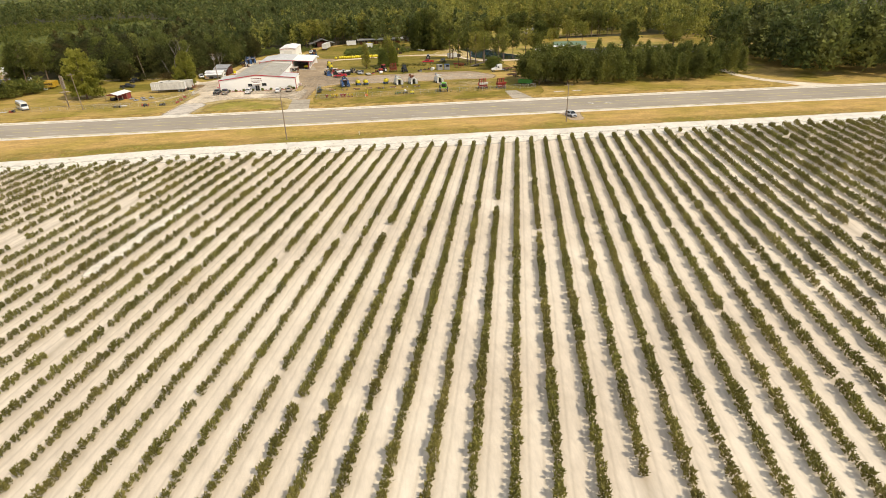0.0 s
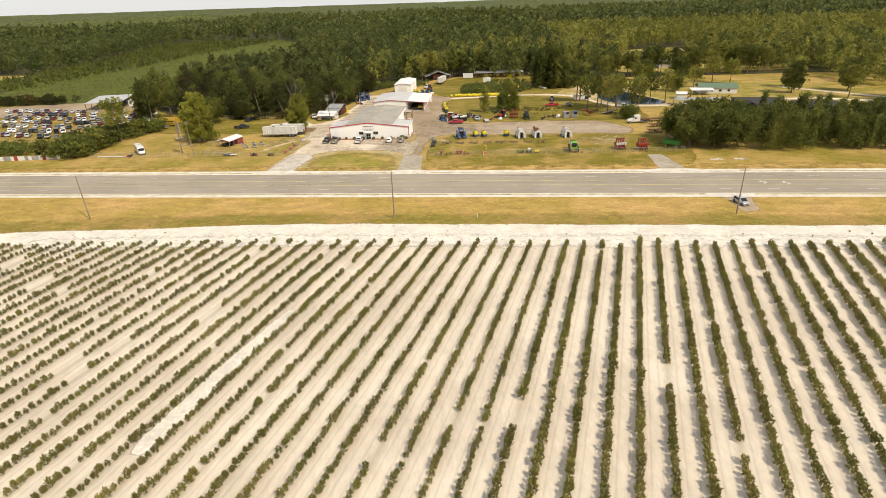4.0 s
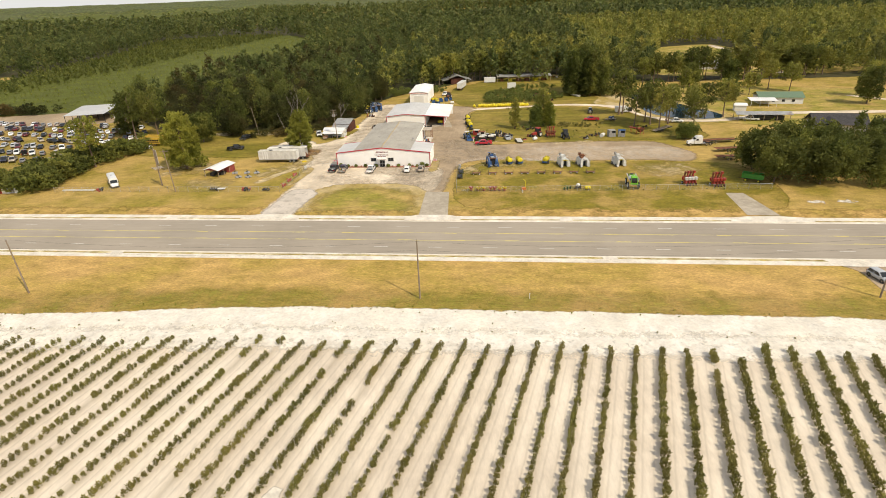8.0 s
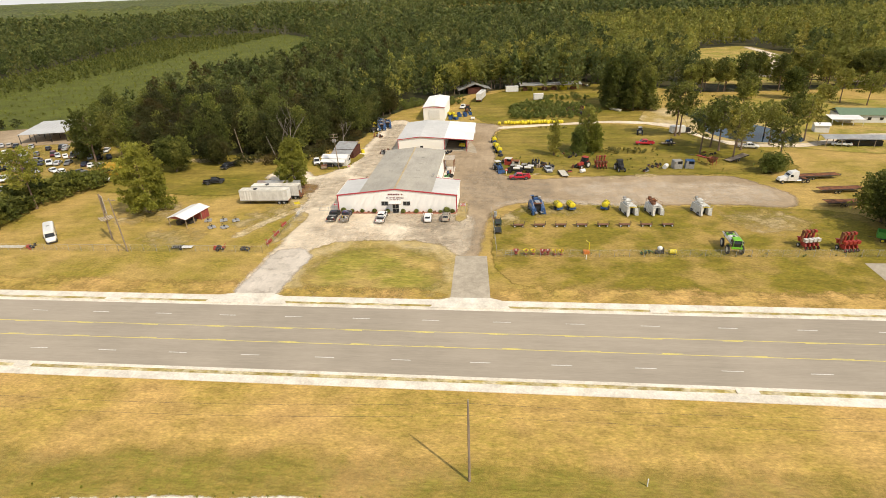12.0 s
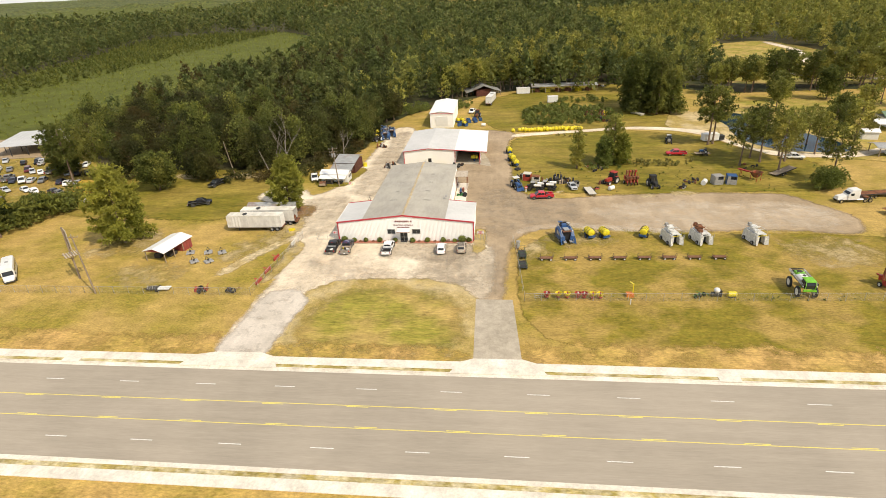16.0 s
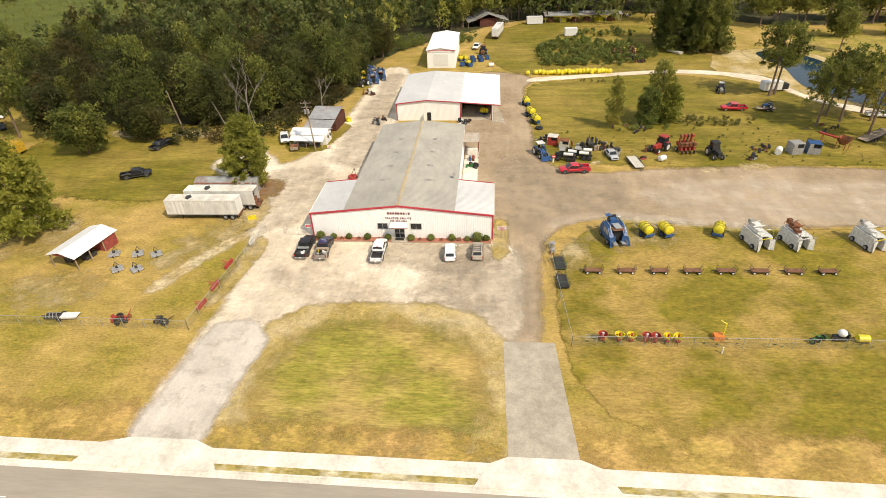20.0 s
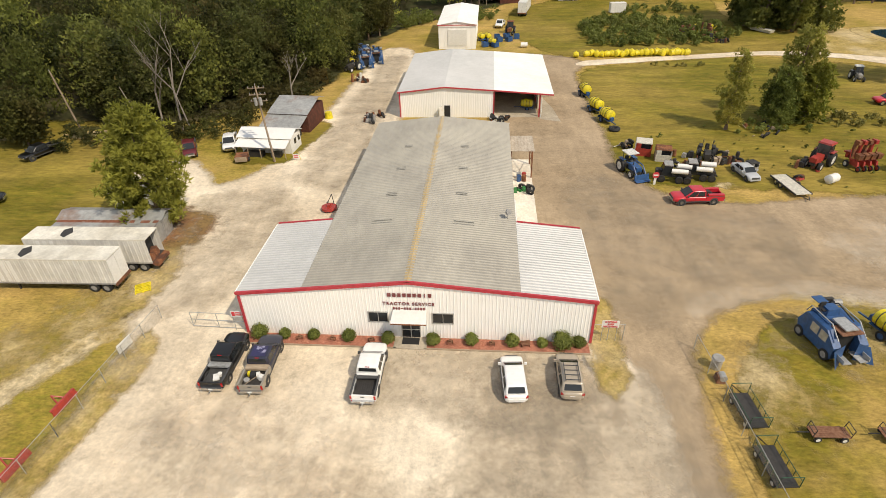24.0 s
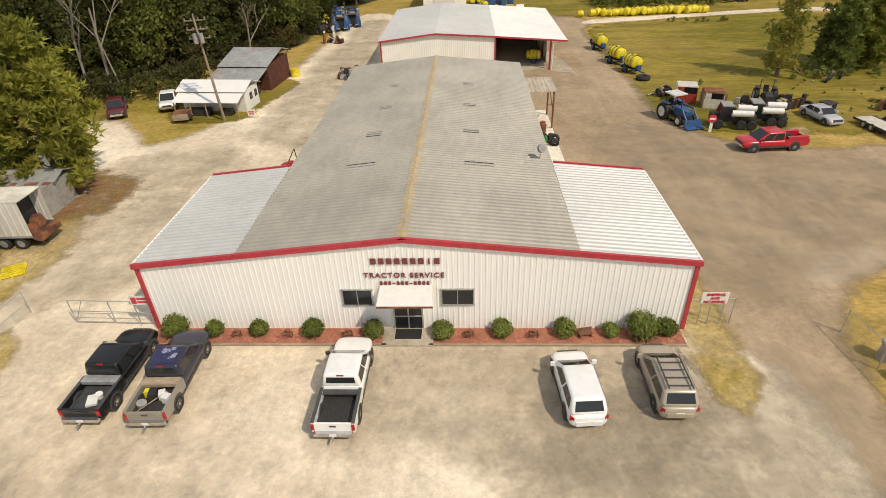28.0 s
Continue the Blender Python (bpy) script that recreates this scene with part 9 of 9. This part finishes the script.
for x, y, a, L, w in ((158, 40, -8, 17, 9), (176, 30, -8, 16, 10)):
    t = thing("house", "house with dark shingle roof behind the pines", "house", at=pose(x, y, 0, 0, 0, a))
    part("wall", MB().box((0, 0, 1.6), (L, w, 3.2)), "cream", t)
    part("roof", gable_roof(-L / 2, L / 2, -w / 2, w / 2, 3.2, 6.4, "x", lip=0.6), "shingle", t)
    part("cross_gable", gable_roof(-L / 2 + 2, -L / 2 + 8, -w / 2 - 2.5, 0, 3.2, 5.6, "y", lip=0.5), "shingle", t)
    part("porch_wall", MB().box((-L / 2 + 5, -w / 2 - 1, 1.5), (6, 2.4, 3.0)), "cream", t)
patch("house_lawn", [(108, 100), (118, 60), (140, 50), (235, 44), (242, 100), (205, 128), (150, 140), (118, 138)], 0.018, "lawn", "mown lawn around the bungalow", 3, 1, 6)
patch("house_drive", [(100, 62), (112, 58.5), (126, 58), (150, 70), (200, 70), (240, 55), (240, 58), (200, 74), (150, 74), (126, 61), (112, 61.5), (102, 66)], 0.036, "dirt", "pale dirt drive to the bungalow", 0.8, 0.3, 3)
patch("side_road", [(196, 110), (199, 110), (236, 70), (320, 40), (320, 36), (234, 66)], 0.037, "dirt", "pale side road through the trees", 1, 0.4, 5)
patch("far_clearing", [(140, 178), (190, 172), (250, 185), (270, 230), (180, 240), (130, 215)], 0.018, "lawn", "sunlit clearing among the pines", 4, 2, 8)
patch("far_track", [(150, 240), (154, 240), (176, 196), (215, 180), (214, 176), (173, 193)], 0.03, "dirt", "pale track through a clearing", 1, 0.4, 5)
for x, y, m in ((232, 215, "tin"), (250, 262, "white_roof"), (285, 235, "shingle"), (168, 205, "white_roof")):
    t = thing("far_house", "small house among far pines", "house", at=pose(x, y, 0, 0, 0, (x * 7) % 40 - 20))
    part("wall", MB().box((0, 0, 1.5), (13, 8, 3.0)), "cream", t)
    part("roof", gable_roof(-6.5, 6.5, -4, 4, 3.0, 5.0, "x", lip=0.5), m, t)

# buildings and trailers behind the yard
t = thing("open_barn", "old barn with sagging tin lean-to roofs", "barn", at=pose(12.0, 168, 0, 0, 0, 12))
part("wall", MB().box((0, 0, 1.6), (7, 8, 3.2)), "brown_board", t)
part("roof", gable_roof(-4.5, 4.5, -5, 5, 3.2, 5.0), "tin", t)
for s in (-1, 1):
    part("lean_to_roof", MB().prism([(s * 4.6, 3.1), (s * 8.6, 2.1), (s * 8.6, 2.18), (s * 4.6, 3.18)], -5, 5, 1), "tin", t)
    for y in (-4.6, 0, 4.6):
        part("post", MB().box((s * 8.3, y, 1.05), (0.16, 0.16, 2.1)), "wood", t)
semi_trailer(16.6, 147, -10, 12, "white box trailer standing behind the yard", "white_paint")
for x, y, L, w, lab in ((32, 168, 6.5, 3.0, "white storage box behind the scrub"), (44.3, 145.5, 4.5, 2.4, "small white box trailer in the grass")):
    t = thing("storage_box", lab, "container", at=pose(x, y, 0, 0, 0, 4))
    part("body", ribbed_wall((-L / 2, -w / 2), (L / 2, -w / 2), 0.3, 2.8, 2.8).add([(-L / 2, -w / 2, 0.3), (-L / 2, w / 2, 0.3), (-L / 2, w / 2, 2.8), (-L / 2, -w / 2, 2.8), (L / 2, -w / 2, 0.3), (L / 2, w / 2, 0.3), (L / 2, w / 2, 2.8), (L / 2, -w / 2, 2.8)], [(0, 1, 2, 3), (4, 5, 6, 7), (1, 5, 6, 2)]), "white_paint", t)
    part("roof", MB().box((0, 0, 2.85), (L + 0.1, w + 0.1, 0.1)), "white_roof", t)
    part("skid", MB().box((-L * 0.3, 0, 0.15), (0.3, w, 0.3)).box((L * 0.3, 0, 0.15), (0.3, w, 0.3)), "wood", t)
t = thing("long_shed", "low open shed with stored machines at the wood's edge", "shed", at=pose(52, 172, 0, 0, 0, 3))
part("roof", MB().prism([(-3, 2.8), (3, 3.4), (3, 3.5), (-3, 2.9)], -16, 16, 0), "tin", t)
for i in range(6):
    part("post", MB().box((-15.5 + i * 6.2, -2.8, 1.4), (0.18, 0.18, 2.8)), "wood", t)
    part("stored_machine", MB().box((-13 + i * 5, 0, 0.8), (2.4, 2.6, 1.6), i * 9, 0.8), "m_yellow" if i % 3 == 1 else "rust", t)
car("pickup_truck", "white pickup in the long grass behind the barn", heading(9, 128, 170), "white", plain=True)
tractor(11.5, 119, 170, "rust", "old rusty tractor in the long grass", True, 1.2, canopy="rust")
solid("white_drum", MB().cyl((-0.8, 0, 0.6), (0.8, 0, 0.6), 0.6, 0.6, 12), "white_paint", "white tank lying beside the lane", "tank", smooth=True, at=pose(14.5, 104, 0))
t = thing("flat_boat", "pale flat boat lying in the grass", "boat", at=pose(75.5, 118.5, 0, 0, 0, 35))
part("hull", MB().loft([[(-0.7, -3, 0.1), (0.7, -3, 0.1), (0.6, 2.4, 0.2), (-0.6, 2.4, 0.2)], [(-1.0, -3.2, 0.8), (1.0, -3.2, 0.8), (0.8, 3.2, 0.9), (-0.8, 3.2, 0.9)]]), "cream", t)

# ---- workshop side porch and barn details ----
for x, y in ((9.2, 32.1), (12.0, 32.1), (12.0, 36.4), (9.2, 36.4)):
    part("porch_post", MB().box((x, y, 2.0), (0.16, 0.16, 4.0)), "rust", shop)
for i in range(8):
    part("porch_plank", MB().box((9.0 + i * 0.43, 34.2, 4.14 - 0.01 * (i % 3)), (0.41, 5.2, 0.07)), "pale_plank", shop)
for y in (32.1, 36.4):
    part("porch_beam", MB().box((10.6, y, 4.03), (3.3, 0.12, 0.14)), "rust", shop)
part("porch_brace", MB().cyl((12.0, 32.1, 1.9), (12.0, 36.4, 3.9), 0.045, 0.045, 5), "rust", shop)
part("porch_brace", MB().cyl((12.0, 36.4, 1.2), (12.0, 32.1, 2.6), 0.045, 0.045, 5), "rust", shop)
solid("bay_apron", MB().add([(14.8, 54.6, 0.05), (18.2, 53.4, 0.05), (17.4, 60, 0.05), (15.0, 70, 0.05)], [(0, 1, 2, 3)]), "drive_asphalt", "pale concrete apron beside the open bay", "apron", "structure")
part("gutter_pipe", MB().cyl((9.15, 11.6, 3.9), (9.15, 18.5, 3.9), 0.14, 0.14, 8), "white_paint", shop, "white plastic pipe")
part("dish_aerial", MB().cyl((8.2, 12.0, 5.35), (8.2, 12.0, 6.2), 0.03).cyl((8.2, 11.9, 6.15), (8.3, 11.75, 6.22), 0.32, 0.30, 12), "m_grey", shop, "grey dish aerial")
solid("side_apron", MB().box((10.6, 26, 0.06), (3.0, 24, 0.1)), "concrete", "concrete apron along the workshop side", "apron", "structure")
scrap("implement", 10.8, 28, 1.2, 12, ["d_green", "m_grey", "dark_steel"], "green mower and parts beside the workshop", 41, 0.8)
for i in range(4):
    solid("oil_drum", MB().cyl((0, 0, 0.11), (0, 0, 0.95), 0.29, 0.29, 12), ("m_blue", "rust", "m_grey", "m_red")[i], "steel drum standing beside the workshop", "drum", group="drums", at=pose(10.3 + 0.7 * (i % 2), 31.0 + 0.8 * (i // 2), 0), smooth=False)
# no hole in the wall: a black sheet paints the doorway's shade
part("barn_door", MB().box((-0.9, B2F - 0.05, 1.05), (1.0, 0.06, 2.1)), "black", barn, "black sheet for the shade in the open doorway")
part("door_leaf", MB().box((-2.0, B2F - 0.5, 1.05), (0.9, 0.06, 2.1), 60), "white_paint", barn)
for x0, z0, x1, z1 in ((B2L - 0.3, 4.36, B2P, 5.28), (B2P, 5.28, B2M, 4.72), (B2M, 4.72, B2R + 0.3, 3.96)):
    part("rake_trim", MB().add([(x0, B2F - 0.36, z0 - 0.12), (x1, B2F - 0.36, z1 - 0.12), (x1, B2F - 0.36, z1 + 0.10), (x0, B2F - 0.36, z0 + 0.10), (x0, B2F - 0.26, z0 - 0.12), (x1, B2F - 0.26, z1 - 0.12), (x1, B2F - 0.26, z1 + 0.10), (x0, B2F - 0.26, z0 + 0.10)], [(0, 1, 2, 3), (7, 6, 5, 4), (3, 2, 6, 7), (0, 4, 5, 1), (0, 3, 7, 4), (1, 5, 6, 2)]), "red_trim", barn, "red metal trim")
for x in (B2L, B2M):
    part("corner_trim", MB().box((x, B2F - 0.03, 2.2), (0.2, 0.12, 4.4)), "red_trim", barn, "red metal trim")
for y in (B2F + 0.2, B2F + 8, B2F + 16, B2B - 0.2):
    part("bay_post", MB().box((B2R - 1.9, y, 2.05), (0.25, 0.25, 4.1)), "red_trim", barn)
part("down_pipe", MB().tube([(B2R, B2F - 0.1, 3.9), (B2R - 1.6, B2F - 0.1, 3.6), (B2R - 1.6, B2F - 0.1, 0)], 0.07, 6), "white_paint", barn)
solid("bay_floor", MB().box((10.8, 68, 0.06), (7.4, 25, 0.1)), "drive_asphalt", "concrete floor of the open bay", "floor", "structure")
tank_trailer(12.8, 59.5, 80, 0.9, "yellow tank under the open bay", False)
part("store_door", MB().box((-1.7, B3F - 0.08, 2.6), (4.6, 0.1, 3.6)), "white_paint", store, "white sliding door")
part("store_trim", MB().box((-1.7, B3F - 0.32, 5.55), (9.4, 0.08, 0.16)), "red_trim", store)
part("back_wall", ribbed_wall((B3L, B3B), (B3R, B3B), 0, 5.6, 5.6, flip=-1), "white_metal", store)
# round stop board beside the red pickup
t = thing("stop_board", "round red and white traffic board on a white post", "sign", at=pose(27.9, 30.6, 0))
part("post", MB().box((0, 0, 0.5), (0.3, 0.08, 1.0)), "white_paint", t)
part("disc", MB().cyl((0, -0.04, 1.35), (0, 0.0, 1.35), 0.45, 0.45, 8), "sign_red", t)
part("letter_bars", MB().box((0, -0.06, 1.35), (0.6, 0.03, 0.2)), "white_paint", t, "plain white bar")
# old tillage tools behind the yellow tanks
scrap("tillage_tool", 59.0, 113.2, 3.0, 26, ["rust", "dark_steel", "rust", "m_yellow"], "rusty brown tillage tool with a yellow hopper in the weeds", 61, 1.9)
scrap("tillage_tool", 61.6, 108.2, 2.2, 18, ["rust", "dark_steel"], "rusty brown tillage tool in the weeds", 62, 1.5)
scrap("tillage_tool", 57.0, 118.5, 2.2, 18, ["rust", "dark_steel", "old_wood"], "rusty frame parts among the weeds", 63, 1.6)
scrap("scrap_pile", 72.2, 181.4, 2.0, 16, ["m_white", "rust", "m_grey"], "pale scrap at the foot of the pines", 64, 0.9)
# ---- single trees and shrubs ----
PINE = "tall yellow-green pine with open layered crown"
tree(-33.6, 19.4, 14.5, 10.5, "needle", "pine", "broad olive-green pine beside the box trailers", 21, 0.72, fine=True)
tree(-66.5, -1.0, 18.5, 15, "needle", "pine", "broad bright green pine on the grass", 22, 0.8, fine=True)
tree(-101, 1.5, 17, 11, "tall", "pine", "tall thin pine with bare lower trunk", 23, 0.75)
tree(-78.6, 34.5, 11, 10.5, "oak", "pine_dark", "round dark green oak on the grass", 24, 0.7)
tree(-68.0, 42.5, 7.5, 7.5, "oak", "oak", "bushy oak at the wood's edge", 25, 0.7)
tree(-71.5, 46.0, 8, 8, "oak", "oak", "bushy oak at the wood's edge", 26, 0.7)
tree(-111, 41, 19, 14, "tall", "pine_dark", "tall spreading pine beside the car yard", 27, 0.95)
tree(-103, 44, 17, 13, "tall", "pine_dark", "tall spreading pine beside the car yard", 28, 0.95)
tree(-119, 49, 15, 12, "needle", "pine_dark", "broad pine beside the car yard", 29, 0.9)
tree(-94, 46, 12, 10, "oak", "oak", "oak above the yellow buses", 30, 0.8)
tree(43.6, 50.3, 12, 5, "needle", "sunlit_pine", "slender thin-crowned tree in long grass", 31, 0.5)
tree(54.6, 55.2, 15, 8.5, "needle", "sunlit_pine", "leaning pine with thin crown", 32, 0.6)
tree(51.8, 52.8, 8.5, 7, "needle", "bush", "dark bushy young pine in long grass", 33, 0.6)
tree(57.2, 53.6, 9.5, 6, "needle", "pine", "olive young pine in long grass", 34, 0.6)
for i, (x, y, h, w) in enumerate(((88.4, 73.4, 19, 13), (90.2, 74.6, 18, 11), (90.0, 51.2, 15, 9), (96.8, 54.2, 17, 11), (103.8, 54.6, 15, 9), (97.6, 44.2, 16, 9), (95.6, 58.5, 15, 9), (104.5, 59.8, 14, 8), (115.3, 61.3, 13, 7), (121.5, 66.0, 14, 8), (128.6, 66.0, 15, 8), (118, 72, 12, 8))):
    tree(x, y, h, w, "tall", "sunlit_pine" if i % 3 else "pine_dark", "tall pine with bare trunk beside the pond", 40 + i % 4, 0.72, "pines by the pond")
tree(107.5, 36.0, 15, 10, "tall", "sunlit_pine", "thin-crowned tree above the brush pile", 44, 0.6)
for i, (x, y, h, w) in enumerate(((77, 121, 23, 11), (83, 118, 22, 11), (80, 128, 24, 12), (74, 126, 19, 10), (86, 127, 22, 11), (89, 120, 18, 10), (76, 133, 21, 11), (84, 134, 22, 11))):
    tree(x, y, h, w, "needle", "pine_dark", "very tall dark conifer in a dense clump", 50 + i % 3, 0.95, "dark conifer clump")
for i, (x, y, h, w) in enumerate(((179, 121, 13, 10), (196, 88, 15, 9), (172, 128, 14, 9), (157, 139, 13, 9), (205, 105, 16, 10), (143, 100, 9, 7), (214, 72, 15, 10), (225, 92, 15, 10), (157, 113, 10, 8), (137, 138, 11, 8), (128, 118, 12, 8))):
    tree(x, y, h, w, ("tall", "oak")[i % 2], ("sunlit_pine", "pine_dark")[i % 2], "single tree on the lawn of the bungalow", 60 + i % 4, 0.9, "trees on the lawn")
for i, (x, y, h, w) in enumerate(((113, -17, 12, 13), (118, -9, 14, 14), (124, -19, 12, 12), (112, -5, 11, 12), (127, -8, 13, 13))):
    tree(x, y, h, w, "oak", "pine_dark", "broad grey-green oak at the end of the pine stand", 72 + i % 2, 0.85, "oaks at the pine stand")
tree(103.6, 31.0, 5, 7, "oak", "bush", "wide green bush behind the lorry", 70, 0.6)
# pines with bare trunks along the back of the meadow
rg = random.Random(14)
for i in range(38):
    k = i / 37
    x = -6 + 96 * k + rg.uniform(-1.5, 1.5)
    y = 158 + 39 * min(1, k * 1.5) ** 0.8 + rg.uniform(-5, 3)
    tree(x, y, rg.choice([13, 15, 17]), 8, "tall", rg.choice(["sunlit_pine", "sunlit_pine", "pine_dark"]), "sunlit pine with bare trunk behind the meadow", 90 + i % 3, 1.05, "pines behind the meadow")
for i in range(26):
    k = i / 25
    x = 118 + 100 * k + rg.uniform(-2, 2)
    tree(x, 157 + 8 * k + rg.uniform(-3, 6), rg.choice([13, 15, 17]), 8, "tall", rg.choice(["sunlit_pine", "pine_dark", "pine_dark"]), "pine in the row behind the lawn", 90 + i % 3, 1.05, "pines behind the lawn")
# edge trees in front of the wood
rg = random.Random(12)
for i in range(26):
    k = i / 25
    x = -60 + 36 * k + rg.uniform(-2, 2)
    y = 53 + 65 * k * k + rg.uniform(-2, 3)
    tree(x, y, rg.choice([9, 11, 13, 15]), rg.choice([8, 10]), rg.choice(["oak", "oak", "oak", "needle"]), rg.choice(["oak", "oak", "woods"]), "dense dark green tree at the wood's edge", 80 + i % 3, 0.62, "trees at the wood's edge")


def bare_tree(x, y, h, seed):
    t = thing("dead_tree", "grey leafless dead tree at the wood's edge", "tree", at=pose(x, y, 0))
    rg2 = random.Random(seed)
    mb = MB()

    def limb(p, d, L, r, k):
        q = p + d * L
        mb.cyl(p, q, r, r * 0.6, 6)
        if k:
            for _ in range(3):
                limb(p.lerp(q, rg2.uniform(0.5, 1.0)), (d + Vector((rg2.uniform(-0.7, 0.7), rg2.uniform(-0.7, 0.7), rg2.uniform(-0.1, 0.5)))).normalized(), L * rg2.uniform(0.45, 0.7), r * 0.5, k - 1)

    limb(Vector((0, 0, 0)), Vector((0.06, 0, 1)).normalized(), h * 0.5, 0.2, 3)
    part("trunk", mb, "deadwood", t)


bare_tree(-44, 47, 22, 1)
bare_tree(-46.5, 46, 16, 2)
bare_tree(-30.5, 63, 12, 3)
for x, y, a in ((-48, 44.5, 22), (-41.5, 45.5, 12)):
    solid("leaning_snag", MB().cyl((0, 0, 0), (math.sin(radians(a)) * -9, 1.0, 8.5), 0.14, 0.06, 7), "deadwood", "thin grey leaning dead trunk", "tree", at=pose(x, y, 0))


def shrubs(name, seed, poly, pitch, label, mat="bush", smin=0.5, smax=1.2, holes=()):
    tm = [sprays("oak", s + 50, 2.2, 2.8, 240, 0.3, 14) for s in range(4)] if smax > 1.35 else [cards(np.random.default_rng(s), crown_clumps(np.random.default_rng(s + 50), 2.2, 2.6), 16, 0.42) for s in range(4)]
    scatter(name, mat, tm, spots(seed, poly, pitch, holes, smin, smax), label, "shrubs")


shrubs("scrub", 1, [(30, 104), (55, 103), (70, 112), (66, 128), (45, 140), (30, 128)], 1.8, "green scrub and brambles behind the yellow tanks")
shrubs("scrub_patch", 2, [(45, 144), (66, 142), (70, 150), (48, 154)], 2.4, "green scrub at the back of the meadow")
shrubs("wood_edge_scrub", 3, [(-62, 39), (-44, 41), (-34, 47), (-28, 64), (-25, 92), (-22, 128), (-28, 128), (-34, 80), (-44, 50), (-62, 45)], 2.6, "low scrub along the wood's edge", "oak", 0.6, 1.5)
shrubs("back_scrub", 4, [(-22, 122), (-8, 132), (8, 135), (8, 146), (-22, 140)], 2.4, "yellowish scrub behind the storage building", "bush", 0.6, 1.4)
shrubs("car_yard_scrub", 5, [(-117, -25), (-100, -26), (-99, -21), (-101, -3), (-97, 14), (-92, 22), (-99, 26), (-108, 12), (-117, -6)], 2.1, "dense green bushes beside the car yard", "pine_dark", 1.3, 2.9)
shrubs("meadow_tufts", 6, [(27, 46), (70, 40), (90, 44), (70, 56), (40, 54)], 5.5, "tufts of long grass and weeds", "bush", 0.15, 0.4)
shrubs("brush_line", 7, [(40, 86), (52, 85.5), (52, 87.5), (40, 88)], 1.3, "low brown brush pile in the meadow", "berry", 0.3, 0.6)
shrubs("tree_foot_scrub", 8, [(44, 48), (60, 50), (60, 56), (44, 53)], 1.8, "long weeds around the meadow trees", "bush", 0.35, 0.8)
shrubs("junk_weeds", 16, [(58, 51.5), (76, 51), (78, 55), (60, 57)], 1.7, "tall weeds grown over stored scrap", "berry", 0.3, 0.75)
shrubs("fence_bush", 9, [(-140, -22), (-124, -22), (-124, -12), (-140, -12)], 2.4, "green bushes behind the panel fence", "bush", 1.0, 2.0)
shrubs("sand_weeds", 10, [(-60, -97), (0, -94.5), (110, -94), (190, -96), (190, -92), (110, -91), (0, -91), (-60, -94)], 3.4, "small weeds in the bare sand", "berry", 0.05, 0.2)
shrubs("verge_weeds", 11, [(-70, -94), (-20, -88.3), (110, -88.3), (190, -89.5), (190, -86), (110, -85.5), (-20, -86), (-70, -91)], 1.9, "rough weeds along the edge of the verge", "pine", 0.05, 0.17)
shrubs("fence_weeds", 12, [(26, -24.6), (110, -23.2), (110, -22.0), (26, -23.2)], 1.3, "weeds along the foot of the fence", "bush", 0.08, 0.24)
shrubs("yard_weeds", 13, [(30, 30), (95, 30), (100, 44), (60, 48), (30, 44)], 2.6, "dry weeds between the stored machines", "bush", 0.05, 0.2)
shrubs("far_hedge", 14, [(-240, 84), (-196, 92), (-188, 100), (-238, 96)], 3.2, "dark bushes at the edge of the green field", "oak", 1.4, 2.6)
shrubs("clump_scrub", 15, [(72, 116), (92, 116), (94, 128), (72, 131)], 2.6, "dark undergrowth at the foot of the conifers", "pine_dark", 1.2, 2.4)
